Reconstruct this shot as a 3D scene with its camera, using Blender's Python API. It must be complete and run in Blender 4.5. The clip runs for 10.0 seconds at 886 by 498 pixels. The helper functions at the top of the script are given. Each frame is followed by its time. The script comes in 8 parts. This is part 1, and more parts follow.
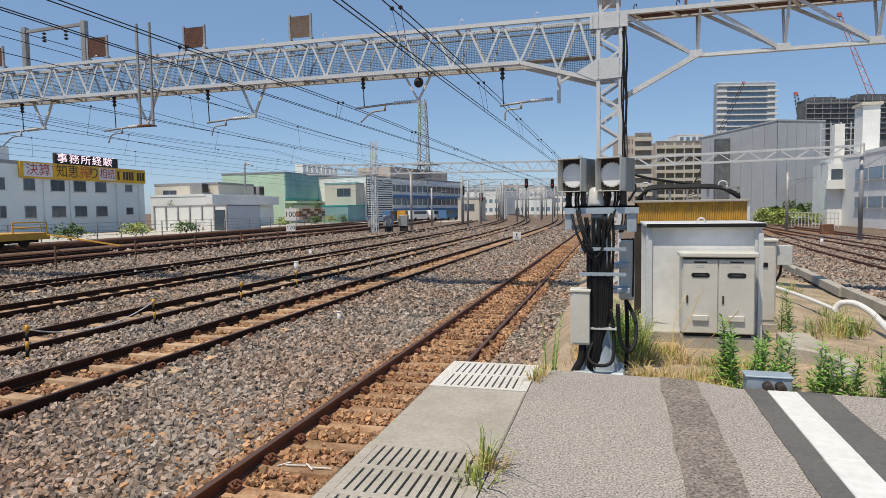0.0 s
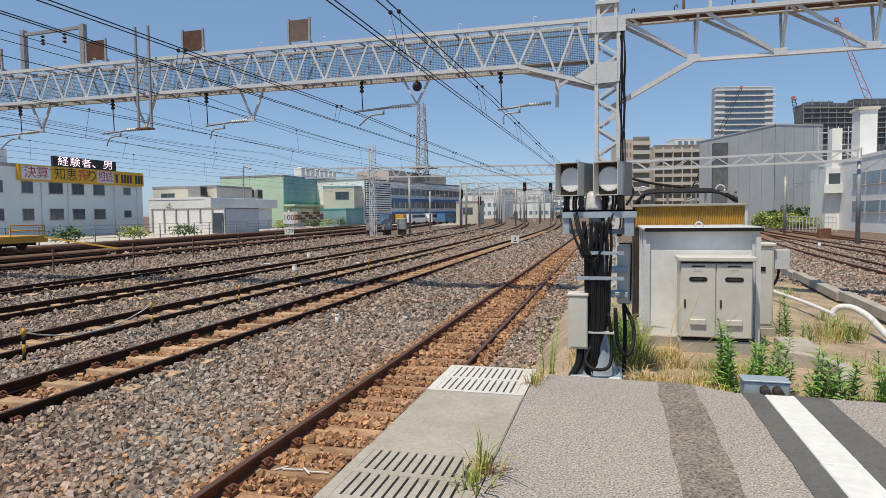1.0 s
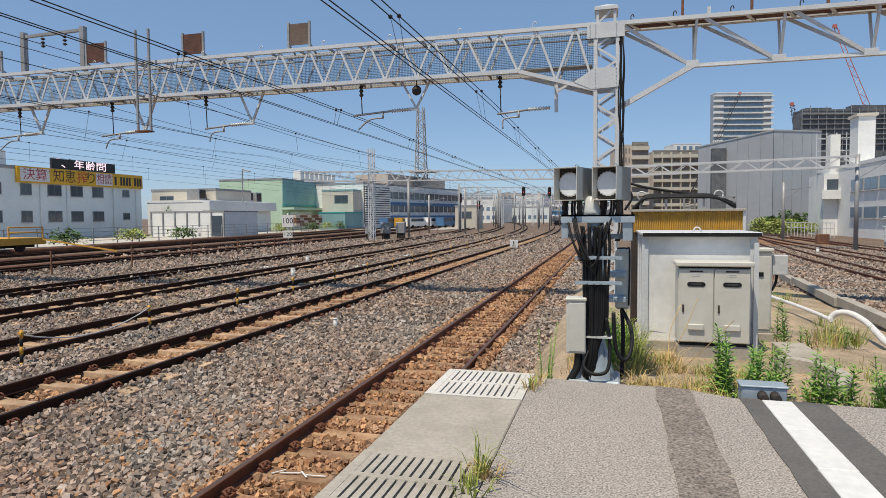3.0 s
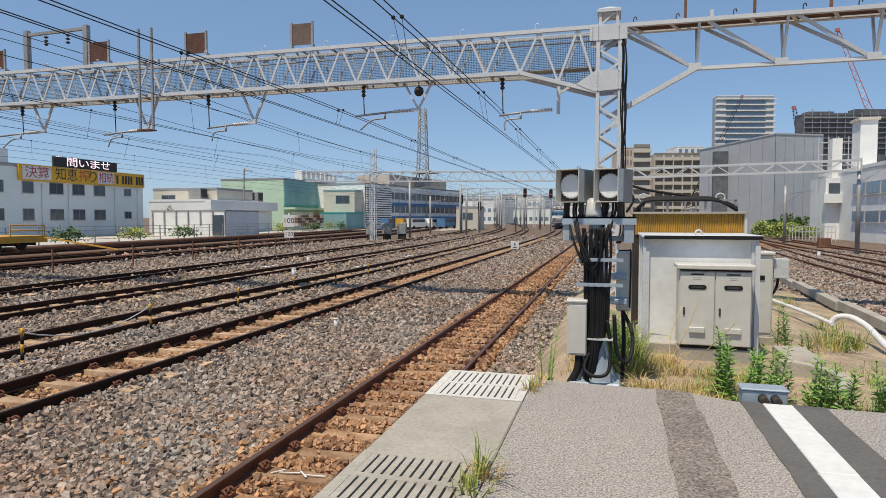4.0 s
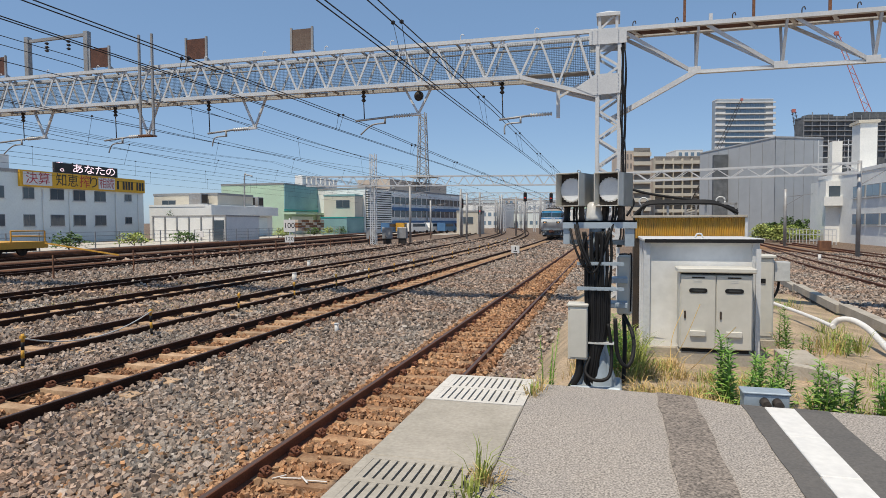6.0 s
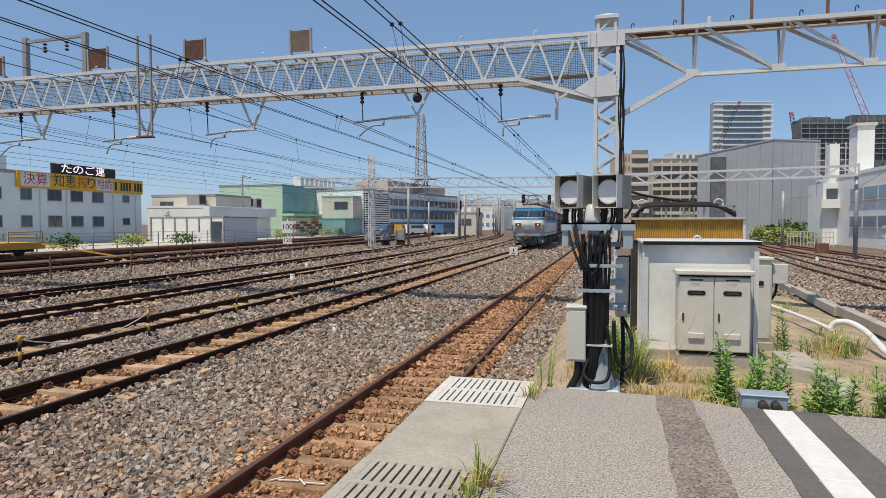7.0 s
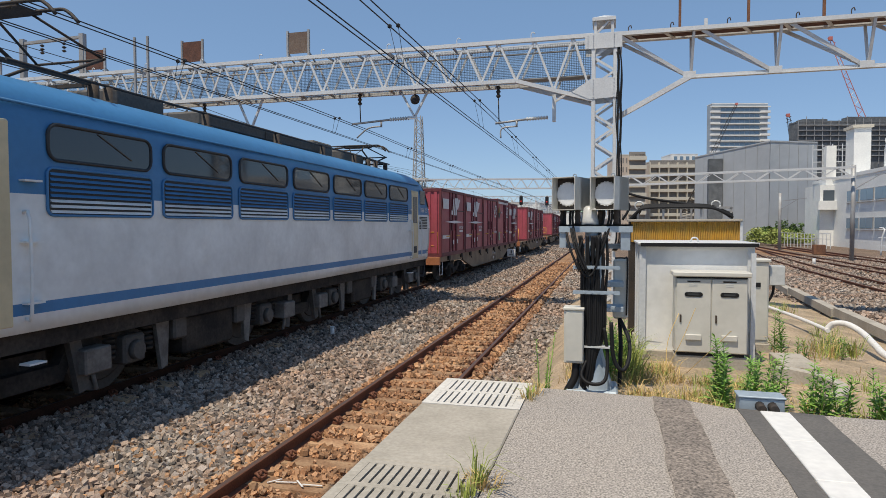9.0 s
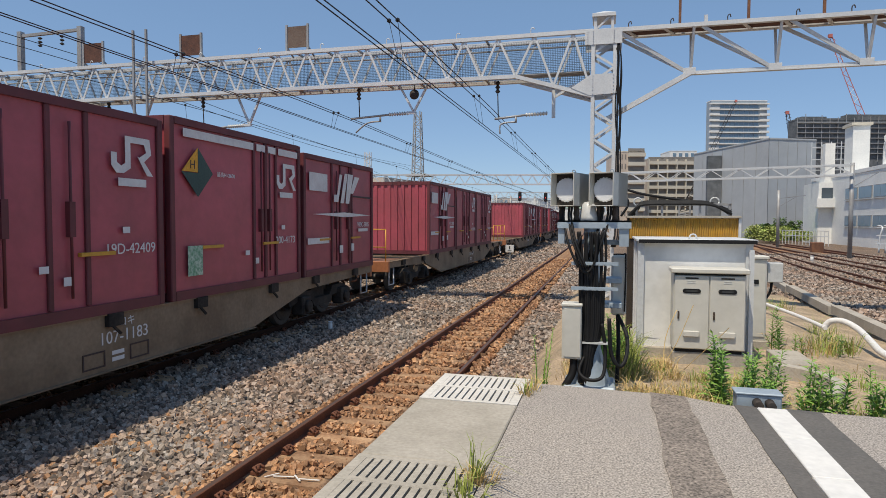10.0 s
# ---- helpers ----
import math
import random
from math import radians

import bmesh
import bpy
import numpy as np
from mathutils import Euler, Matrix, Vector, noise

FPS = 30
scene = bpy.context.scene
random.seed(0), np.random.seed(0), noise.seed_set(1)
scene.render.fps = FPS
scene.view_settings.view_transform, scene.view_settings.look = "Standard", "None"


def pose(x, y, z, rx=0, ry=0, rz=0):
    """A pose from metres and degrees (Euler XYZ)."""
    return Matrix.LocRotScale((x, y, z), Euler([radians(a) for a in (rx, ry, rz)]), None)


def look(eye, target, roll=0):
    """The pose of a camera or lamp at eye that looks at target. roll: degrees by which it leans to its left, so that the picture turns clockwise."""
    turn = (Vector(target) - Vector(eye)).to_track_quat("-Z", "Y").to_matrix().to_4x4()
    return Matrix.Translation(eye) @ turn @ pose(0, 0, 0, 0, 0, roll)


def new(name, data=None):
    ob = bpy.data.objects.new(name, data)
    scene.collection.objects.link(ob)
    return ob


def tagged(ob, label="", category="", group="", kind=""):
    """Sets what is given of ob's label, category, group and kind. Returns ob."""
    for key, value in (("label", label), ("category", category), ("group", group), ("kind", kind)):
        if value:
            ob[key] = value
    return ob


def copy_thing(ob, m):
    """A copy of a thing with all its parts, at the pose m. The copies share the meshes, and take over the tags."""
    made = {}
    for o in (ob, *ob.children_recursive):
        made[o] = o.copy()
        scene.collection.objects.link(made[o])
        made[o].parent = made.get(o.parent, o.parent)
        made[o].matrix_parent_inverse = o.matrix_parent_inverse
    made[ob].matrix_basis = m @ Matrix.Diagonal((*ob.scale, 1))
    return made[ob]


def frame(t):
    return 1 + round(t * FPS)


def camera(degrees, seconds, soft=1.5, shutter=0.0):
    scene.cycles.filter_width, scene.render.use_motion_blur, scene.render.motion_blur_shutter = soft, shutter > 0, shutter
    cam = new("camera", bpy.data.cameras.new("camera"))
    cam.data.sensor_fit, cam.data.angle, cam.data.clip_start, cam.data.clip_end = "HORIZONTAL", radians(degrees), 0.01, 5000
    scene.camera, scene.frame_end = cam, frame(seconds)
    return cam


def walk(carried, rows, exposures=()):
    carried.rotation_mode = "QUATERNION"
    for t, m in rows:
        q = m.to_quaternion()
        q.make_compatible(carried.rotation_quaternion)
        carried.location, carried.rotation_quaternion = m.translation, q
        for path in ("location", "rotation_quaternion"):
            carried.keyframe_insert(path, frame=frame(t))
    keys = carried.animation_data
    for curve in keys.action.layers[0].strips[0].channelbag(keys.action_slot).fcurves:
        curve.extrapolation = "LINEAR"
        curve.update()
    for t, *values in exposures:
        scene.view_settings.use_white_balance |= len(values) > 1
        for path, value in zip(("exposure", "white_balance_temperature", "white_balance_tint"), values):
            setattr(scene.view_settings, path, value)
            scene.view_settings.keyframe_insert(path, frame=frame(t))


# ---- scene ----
cam = camera(70.9, 10.0, soft=0.55)
PATH = [
    (0, (0.0, 0.007, 2.246), (-0.531, 1.931, 2.119), -0.8),
    (0.5, (0.002, 0.007, 2.247), (-0.525, 1.932, 2.123), -0.8),
    (1, (0.005, 0.008, 2.249), (-0.521, 1.934, 2.133), -0.7),
    (1.5, (0.007, 0.001, 2.249), (-0.52, 1.927, 2.138), -0.4),
    (2, (0.006, 0.001, 2.249), (-0.518, 1.928, 2.143), -0.6),
    (2.5, (0.008, 0.002, 2.249), (-0.514, 1.93, 2.145), -0.6),
    (4, (0.005, 0.0, 2.248), (-0.52, 1.927, 2.148), -0.0),
    (4.5, (0.004, 0.001, 2.246), (-0.52, 1.928, 2.149), -0.0),
    (5, (0.006, 0.002, 2.25), (-0.521, 1.929, 2.154), -0.4),
    (5.5, (0.006, 0.001, 2.248), (-0.523, 1.928, 2.157), -0.3),
    (7, (0.0, 0.003, 2.25), (-0.521, 1.933, 2.169), -0.1),
    (7.5, (0.002, 0.004, 2.249), (-0.517, 1.933, 2.173), -0.2),
    (8, (0.002, 0.004, 2.252), (-0.516, 1.935, 2.178), -0.0),
    (8.5, (0.001, 0.002, 2.251), (-0.515, 1.933, 2.178), -0.0),
    (9, (0.001, -0.001, 2.252), (-0.513, 1.931, 2.176), -0.1),
    (9.5, (0.002, 0.006, 2.255), (-0.509, 1.937, 2.171), -0.1),
    (10, (0.0, 0.006, 2.249), (-0.509, 1.938, 2.159), 0.2),
]
walk(cam, [(t, look(eye, target, roll)) for t, eye, target, roll in PATH])

# ---- daylight ----
SUN_FROM = Vector((-0.175, -0.40, 1.0)).normalized()
world = bpy.data.worlds.new("sky")
scene.world = world
world.use_nodes = True
wn = world.node_tree
sky = wn.nodes.new("ShaderNodeTexSky")
sky.sky_type = "NISHITA"
sky.sun_disc = False
sky.sun_elevation = math.asin(SUN_FROM.z)
sky.sun_rotation = math.atan2(SUN_FROM.x, SUN_FROM.y)
sky.altitude = 0
sky.air_density, sky.dust_density, sky.ozone_density = 0.75, 0.5, 1.2
haze = wn.nodes.new("ShaderNodeMix")  # thin even summer haze over the clear sky
haze.data_type = "RGBA"
haze.inputs["Factor"].default_value, haze.inputs["B"].default_value = 0.5, (1.5, 2.65, 4.35, 1)
wn.links.new(sky.outputs[0], haze.inputs["A"])
wn.links.new(haze.outputs["Result"], wn.nodes["Background"].inputs[0])
wn.nodes["Background"].inputs[1].default_value = 0.138
sun = new("sun", bpy.data.lights.new("sun", "SUN"))
sun.data.energy, sun.data.angle, sun.data.color = 4.4, radians(0.5), (1.0, 0.89, 0.72)
sun.matrix_world = look(SUN_FROM * 50, (0, 0, 0))
scene.view_settings.exposure = 0.0


# ---- materials ----
def M(name, col, rough=0.6, metal=0.0, var=0.18, big=0.6, fine=30.0, bump=0.15, col2=None, amount=0.5, rand=0.0, spec=0.5,
      coat=0.0, bdist=0.01, sharp=0.12):
    """A surface with large stains, fine grain and relief. col2: the colour of the stains."""
    m = bpy.data.materials.new(name)
    m.use_nodes = True
    nt = m.node_tree
    b = nt.nodes["Principled BSDF"]
    b.inputs["Metallic"].default_value = metal
    b.inputs["Specular IOR Level"].default_value = spec
    b.inputs["Coat Weight"].default_value = coat
    tc = nt.nodes.new("ShaderNodeTexCoord")
    n1, n2 = nt.nodes.new("ShaderNodeTexNoise"), nt.nodes.new("ShaderNodeTexNoise")
    n1.inputs["Scale"].default_value, n1.inputs["Detail"].default_value, n1.inputs["Roughness"].default_value = big, 5, 0.65
    n2.inputs["Scale"].default_value, n2.inputs["Detail"].default_value = fine, 3
    for n in (n1, n2):
        nt.links.new(tc.outputs["Object"], n.inputs["Vector"])
    ramp = nt.nodes.new("ShaderNodeMapRange")
    ramp.inputs["From Min"].default_value, ramp.inputs["From Max"].default_value = 0.5 - sharp, 0.5 + sharp
    ramp.inputs["To Max"].default_value = amount
    nt.links.new(n1.outputs[0], ramp.inputs["Value"])
    mix = nt.nodes.new("ShaderNodeMix")
    mix.data_type = "RGBA"
    c2 = col2 if col2 else tuple(c * 0.72 for c in col)
    mix.inputs["A"].default_value, mix.inputs["B"].default_value = (*col, 1), (*c2, 1)
    nt.links.new(ramp.outputs[0], mix.inputs["Factor"])
    hsv = nt.nodes.new("ShaderNodeHueSaturation")
    grain = nt.nodes.new("ShaderNodeMapRange")
    grain.inputs["From Min"].default_value, grain.inputs["From Max"].default_value = 0.25, 0.75
    grain.inputs["To Min"].default_value, grain.inputs["To Max"].default_value = 1 - var, 1 + var
    nt.links.new(n2.outputs[0], grain.inputs["Value"])
    value = grain.outputs[0]
    if rand:
        info = nt.nodes.new("ShaderNodeObjectInfo")
        rr = nt.nodes.new("ShaderNodeMapRange")
        rr.inputs["To Min"].default_value, rr.inputs["To Max"].default_value = 1 - rand, 1 + rand
        nt.links.new(info.outputs["Random"], rr.inputs["Value"])
        mul = nt.nodes.new("ShaderNodeMath")
        mul.operation = "MULTIPLY"
        nt.links.new(value, mul.inputs[0])
        nt.links.new(rr.outputs[0], mul.inputs[1])
        value = mul.outputs[0]
    nt.links.new(value, hsv.inputs["Value"])
    nt.links.new(mix.outputs["Result"], hsv.inputs["Color"])
    nt.links.new(hsv.outputs[0], b.inputs["Base Color"])
    rg = nt.nodes.new("ShaderNodeMapRange")
    rg.inputs["To Min"].default_value, rg.inputs["To Max"].default_value = max(0.03, rough - 0.12), min(1, rough + 0.12)
    nt.links.new(n1.outputs[0], rg.inputs["Value"])
    nt.links.new(rg.outputs[0], b.inputs["Roughness"])
    if bump:
        bp = nt.nodes.new("ShaderNodeBump")
        bp.inputs["Strength"].default_value, bp.inputs["Distance"].default_value = bump, bdist
        nt.links.new(n2.outputs[0], bp.inputs["Height"])
        nt.links.new(bp.outputs[0], b.inputs["Normal"])
    return m


def island_tint(m, amount=0.35, warm=None):
    """Vary each separate piece of a joined mesh."""
    nt = m.node_tree
    b = nt.nodes["Principled BSDF"]
    src = b.inputs["Base Color"].links[0].from_socket
    geo = nt.nodes.new("ShaderNodeNewGeometry")
    rr = nt.nodes.new("ShaderNodeMapRange")
    rr.inputs["To Min"].default_value, rr.inputs["To Max"].default_value = 1 - amount, 1 + amount
    nt.links.new(geo.outputs["Random Per Island"], rr.inputs["Value"])
    hsv = nt.nodes.new("ShaderNodeHueSaturation")
    nt.links.new(rr.outputs[0], hsv.inputs["Value"])
    nt.links.new(src, hsv.inputs["Color"])
    out = hsv.outputs[0]
    if warm:
        mul = nt.nodes.new("ShaderNodeMath")
        mul.operation, mul.inputs[1].default_value = "MULTIPLY", 7.31
        fr = nt.nodes.new("ShaderNodeMath")
        fr.operation = "FRACT"
        nt.links.new(geo.outputs["Random Per Island"], mul.inputs[0])
        nt.links.new(mul.outputs[0], fr.inputs[0])
        mix = nt.nodes.new("ShaderNodeMix")
        mix.data_type, mix.blend_type = "RGBA", "MULTIPLY"
        mix.inputs["B"].default_value = (*warm, 1)
        nt.links.new(fr.outputs[0], mix.inputs["Factor"])
        nt.links.new(out, mix.inputs["A"])
        out = mix.outputs["Result"]
    nt.links.new(out, b.inputs["Base Color"])
    return m


def G(name, col=(0.05, 0.07, 0.08), rough=0.05):
    """Dark window glass seen from outside."""
    m = bpy.data.materials.new(name)
    m.use_nodes = True
    b = m.node_tree.nodes["Principled BSDF"]
    b.inputs["Base Color"].default_value, b.inputs["Roughness"].default_value = (*col, 1), rough
    b.inputs["Specular IOR Level"].default_value = 0.8
    return m


def L(name, col, strength):
    """Something that gives off light."""
    m = bpy.data.materials.new(name)
    m.use_nodes = True
    b = m.node_tree.nodes["Principled BSDF"]
    b.inputs["Base Color"].default_value = (*col, 1)
    b.inputs["Emission Color"].default_value, b.inputs["Emission Strength"].default_value = (*col, 1), strength
    return m


# Ground colour is darkened to put shade into the gaps between loose stones.
BALLAST = M("ballast", (0.12, 0.085, 0.06), 0.95, var=0.8, big=0.35, fine=11, bump=1.0, col2=(0.21, 0.145, 0.10), amount=0.75, bdist=0.06)
STONE = island_tint(M("ballast_stone", (0.255, 0.235, 0.212), 0.9, var=0.3, big=0.4, fine=60, bump=0.5, col2=(0.31, 0.215, 0.16), amount=0.6), 0.7, (1.0, 0.84, 0.72))
RUSTSTONE = island_tint(M("rusty_stone", (0.44, 0.28, 0.165), 0.95, var=0.3, big=0.8, fine=60, bump=0.4, col2=(0.22, 0.11, 0.06), amount=0.7), 0.45, (1.0, 0.85, 0.7))
RUSTBED = M("rusty_ballast", (0.26, 0.15, 0.085), 0.95, var=0.5, big=0.7, fine=24, bump=1.0, col2=(0.19, 0.095, 0.05), amount=0.8, bdist=0.05)
RAILDARK = M("rail_steel_dark", (0.034, 0.016, 0.010), 0.85, 0.0, spec=0.2, var=0.3, big=1.5, fine=50, bump=0.2, col2=(0.055, 0.024, 0.014))
RAILRUST = M("rail_steel_rusty", (0.14, 0.052, 0.028), 0.8, 0.1, var=0.35, big=2, fine=60, bump=0.25, col2=(0.16, 0.065, 0.032))
RAILTOP = M("rail_head_worn", (0.12, 0.075, 0.058), 0.55, 0.3, var=0.2, big=2, fine=60, bump=0.05)
CONCRETE = M("concrete", (0.40, 0.365, 0.31), 0.9, var=0.14, big=1.3, fine=45, bump=0.25, col2=(0.27, 0.245, 0.2), amount=0.7)
SLEEPER = M("sleeper_concrete", (0.52, 0.36, 0.225), 0.9, var=0.2, big=2.5, fine=35, bump=0.3, col2=(0.27, 0.16, 0.09), amount=0.8, rand=0.2)
SLEEPERRUST = M("sleeper_rusty", (0.42, 0.27, 0.155), 0.9, var=0.22, big=3, fine=35, bump=0.3, col2=(0.22, 0.11, 0.055), amount=0.8, rand=0.2)
ASPHALT = M("asphalt_grey", (0.325, 0.29, 0.255), 0.95, var=0.8, big=0.8, fine=95, bump=0.8, col2=(0.27, 0.25, 0.235), amount=0.5, bdist=0.006)
ASPHALTD = M("asphalt_patch", (0.23, 0.195, 0.165), 0.95, var=0.85, big=1.5, fine=70, bump=0.8, col2=(0.14, 0.12, 0.105), amount=0.6, bdist=0.006)
TAR = M("tar_strip", (0.10, 0.095, 0.09), 0.9, var=0.2, big=2.5, fine=60, bump=0.4, col2=(0.14, 0.13, 0.12))
WHITE = M("white_paint", (0.67, 0.66, 0.64), 0.6, var=0.09, big=2.5, fine=20, bump=0.1, col2=(0.66, 0.65, 0.62), amount=0.6)
GALV = M("galvanised_steel", (0.62, 0.635, 0.64), 0.55, 0.12, var=0.08, big=1.2, fine=25, bump=0.04, col2=(0.50, 0.52, 0.54), amount=0.6)
GALVD = M("galvanised_steel_weathered", (0.36, 0.37, 0.38), 0.6, 0.3, var=0.12, big=1.0, fine=30, bump=0.06, col2=(0.24, 0.22, 0.2), amount=0.6)
GREYP = M("beige_grey_paint", (0.60, 0.585, 0.53), 0.5, var=0.04, big=1.4, fine=12, bump=0.03, col2=(0.44, 0.43, 0.38), amount=0.5)
HUTP = M("light_grey_paint", (0.80, 0.80, 0.78), 0.5, var=0.05, big=1.2, fine=10, bump=0.03, col2=(0.50, 0.50, 0.48), amount=0.5)
BLACK = M("black_rubber", (0.010, 0.010, 0.011), 0.6, spec=0.3, var=0.2, big=4, fine=40, bump=0.1)
STEELB = M("blue_grey_galvanised", (0.36, 0.43, 0.49), 0.55, 0.2, var=0.08, big=2.0, fine=25, bump=0.04, col2=(0.26, 0.31, 0.36), amount=0.7)
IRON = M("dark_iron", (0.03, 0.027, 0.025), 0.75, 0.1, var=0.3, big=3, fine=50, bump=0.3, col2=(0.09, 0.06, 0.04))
BOARD = M("rusted_board", (0.12, 0.052, 0.035), 0.9, 0.0, var=0.3, big=3, fine=30, bump=0.3, col2=(0.07, 0.035, 0.028), amount=0.8)
RUST = M("rusted_sheet", (0.23, 0.105, 0.055), 0.9, 0.1, var=0.3, big=2.5, fine=30, bump=0.3, col2=(0.12, 0.06, 0.04), amount=0.8)
WIRE = M("wire_dark", (0.022, 0.023, 0.026), 0.7, 0.1, var=0.1, big=3, fine=30, bump=0)
INSUL = M("porcelain", (0.55, 0.56, 0.55), 0.25, var=0.06, big=8, fine=30, bump=0)
YELLOW = M("yellow_paint", (0.62, 0.33, 0.035), 0.55, var=0.1, big=2, fine=20, bump=0.05, col2=(0.45, 0.24, 0.05))


# ---- building blocks ----
def thing(name, label, category, group="", kind="", at=None):
    ob = new(name)
    if at is not None:
        ob.matrix_basis = at
    return tagged(ob, label, category, group, kind)


def mesh_of(name, bm, material, smooth=False):
    me = bpy.data.meshes.new(name)
    bm.normal_update()
    bm.to_mesh(me)
    bm.free()
    for m in material if isinstance(material, (list, tuple)) else [material]:
        me.materials.append(m)
    if smooth:
        for p in me.polygons:
            p.use_smooth = True
        me.set_sharp_from_angle(angle=radians(38))
    return me


def part(name, bm, material, parent, label="", smooth=False, kind=""):
    ob = new(name, mesh_of(name, bm, material, smooth))
    ob.parent = parent
    if label:
        ob["label"] = label
    if kind:
        ob["kind"] = kind
    return ob


def solo(name, bm, material, label, category, group="", kind="", smooth=False):
    """A thing that is one mesh."""
    return tagged(new(name, mesh_of(name, bm, material, smooth)), label, category, group, kind)


def box(bm, x0, x1, y0, y1, z0, z1, m=None, bevel=0.0, mi=0):
    vs = [bm.verts.new(Vector((x, y, z))) for x in (x0, x1) for y in (y0, y1) for z in (z0, z1)]
    fs = []
    for q in ((0, 1, 3, 2), (4, 6, 7, 5), (0, 4, 5, 1), (2, 3, 7, 6), (0, 2, 6, 4), (1, 5, 7, 3)):
        f = bm.faces.new([vs[i] for i in q])
        f.material_index = mi
        fs.append(f)
    if bevel:
        es = list({e for f in fs for e in f.edges})
        r = bmesh.ops.bevel(bm, geom=es, offset=bevel, segments=1, affect="EDGES", profile=0.5)
        vs = list({v for f in r["faces"] for v in f.verts} | {v for v in vs if v.is_valid})
        for f in r["faces"]:
            f.material_index = mi
    if m is not None:
        for v in vs:
            v.co = m @ v.co
    return bm


def beam(bm, a, b, w=0.06, h=None, up=(0, 0, 1), mi=0):
    """A square bar from a to b."""
    a, b = Vector(a), Vector(b)
    h = w if h is None else h
    d = (b - a).normalized()
    u = Vector(up)
    if abs(d.dot(u)) > 0.98:
        u = Vector((0, 1, 0))
    s = d.cross(u).normalized() * (w / 2)
    t = s.cross(d).normalized() * (h / 2)
    q = [[bm.verts.new(p + i * s + j * t) for i, j in ((-1, -1), (1, -1), (1, 1), (-1, 1))] for p in (a, b)]
    for k in range(4):
        bm.faces.new((q[0][k], q[0][(k + 1) % 4], q[1][(k + 1) % 4], q[1][k])).material_index = mi
    bm.faces.new(q[0][::-1]).material_index = mi
    bm.faces.new(q[1]).material_index = mi
    return bm


def tube(bm, pts, r, n=8, mi=0, cap=True):
    """A round bar or cable through points; r may be one radius for each point."""
    pts = [Vector(p) for p in pts]
    rings, side = [], None
    for i, p in enumerate(pts):
        d = (pts[min(i + 1, len(pts) - 1)] - pts[max(i - 1, 0)]).normalized()
        if side is None:
            side = d.orthogonal().normalized()
        side = (side - d * side.dot(d)).normalized()
        up = d.cross(side)
        rr = r[i] if isinstance(r, (list, tuple)) else r
        rings.append([bm.verts.new(p + rr * (math.cos(2 * math.pi * k / n) * side + math.sin(2 * math.pi * k / n) * up)) for k in range(n)])
    for a, b in zip(rings, rings[1:]):
        for k in range(n):
            f = bm.faces.new((a[k], a[(k + 1) % n], b[(k + 1) % n], b[k]))
            f.material_index, f.smooth = mi, True
    if cap and n > 2:
        bm.faces.new(rings[0][::-1]).material_index = mi
        bm.faces.new(rings[-1]).material_index = mi
    return bm


def prism(bm, outline, a, b, mi=0):
    """outline: (u, v) points; a, b: functions of (u, v) that give the two end positions."""
    p = [bm.verts.new(Vector(a(u, v))) for u, v in outline]
    q = [bm.verts.new(Vector(b(u, v))) for u, v in outline]
    n = len(p)
    for k in range(n):
        bm.faces.new((p[k], p[(k + 1) % n], q[(k + 1) % n], q[k])).material_index = mi
    bm.faces.new(p[::-1]).material_index = mi
    bm.faces.new(q).material_index = mi
    bmesh.ops.recalc_face_normals(bm, faces=bm.faces)
    return bm


def sag(a, b, drop, n=10):
    a, b = Vector(a), Vector(b)
    return [a.lerp(b, i / n) - Vector((0, 0, drop * 4 * (i / n) * (1 - i / n))) for i in range(n + 1)]


def bend(pts, n=6):
    """A smooth line through points."""
    pts = [Vector(p) for p in pts]
    out = []
    for i in range(len(pts) - 1):
        p0, p1, p2, p3 = pts[max(i - 1, 0)], pts[i], pts[i + 1], pts[min(i + 2, len(pts) - 1)]
        for k in range(n):
            t = k / n
            out.append(0.5 * (2 * p1 + (p2 - p0) * t + (2 * p0 - 5 * p1 + 4 * p2 - p3) * t * t + (3 * p1 - p0 - 3 * p2 + p3) * t ** 3))
    return out + [pts[-1]]


# ---- tracks ----
def line(x0, y0, radius, end=1e9):
    """The centre line of a track: straight to y0, then a curve to the left, then straight again from end."""
    def at(y):
        if y <= y0:
            return x0
        if y <= end:
            return x0 - (y - y0) ** 2 / (2 * radius)
        return x0 - (end - y0) ** 2 / (2 * radius) - (end - y0) / radius * (y - end)
    return at


LINES = {  # centre line, height of the rail head, sleeper spacing
    "a": (line(-2.67, 40, 3000), 0.0, 0.57),
    "b": (line(-7.08, 48, 900, 120), 0.10, 0.77),
    "c": (line(-9.97, 20, 800, 190), 0.10, 0.75),
    "d": (line(-13.65, 15, 750, 180), 0.10, 0.75),
    "e": (line(-17.6, 8, 700, 170), 0.10, 0.75),
    "f": (line(-25.3, 8, 700, 170), 0.12, 0.75),
    "g": (line(-29.6, 8, 700, 170), 0.12, 0.75),
    "h": (line(-35.5, 8, 700, 170), 0.12, 0.75),
    "i": (line(9.6, 15, -330, 55), 0.0, 0.75),
    "j": (line(12.9, 15, -900, 75), 0.0, 0.75),
    "k": (line(16.6, 15, -2000, 75), 0.0, 0.75),
}
RAIL = [(-0.063, -0.145), (0.063, -0.145), (0.063, -0.133), (0.01, -0.118), (0.009, -0.045), (0.032, -0.036), (0.032, -0.006), (0.024, 0.0),
        (-0.024, 0.0), (-0.032, -0.006), (-0.032, -0.036), (-0.009, -0.045), (-0.01, -0.118), (-0.063, -0.133)]


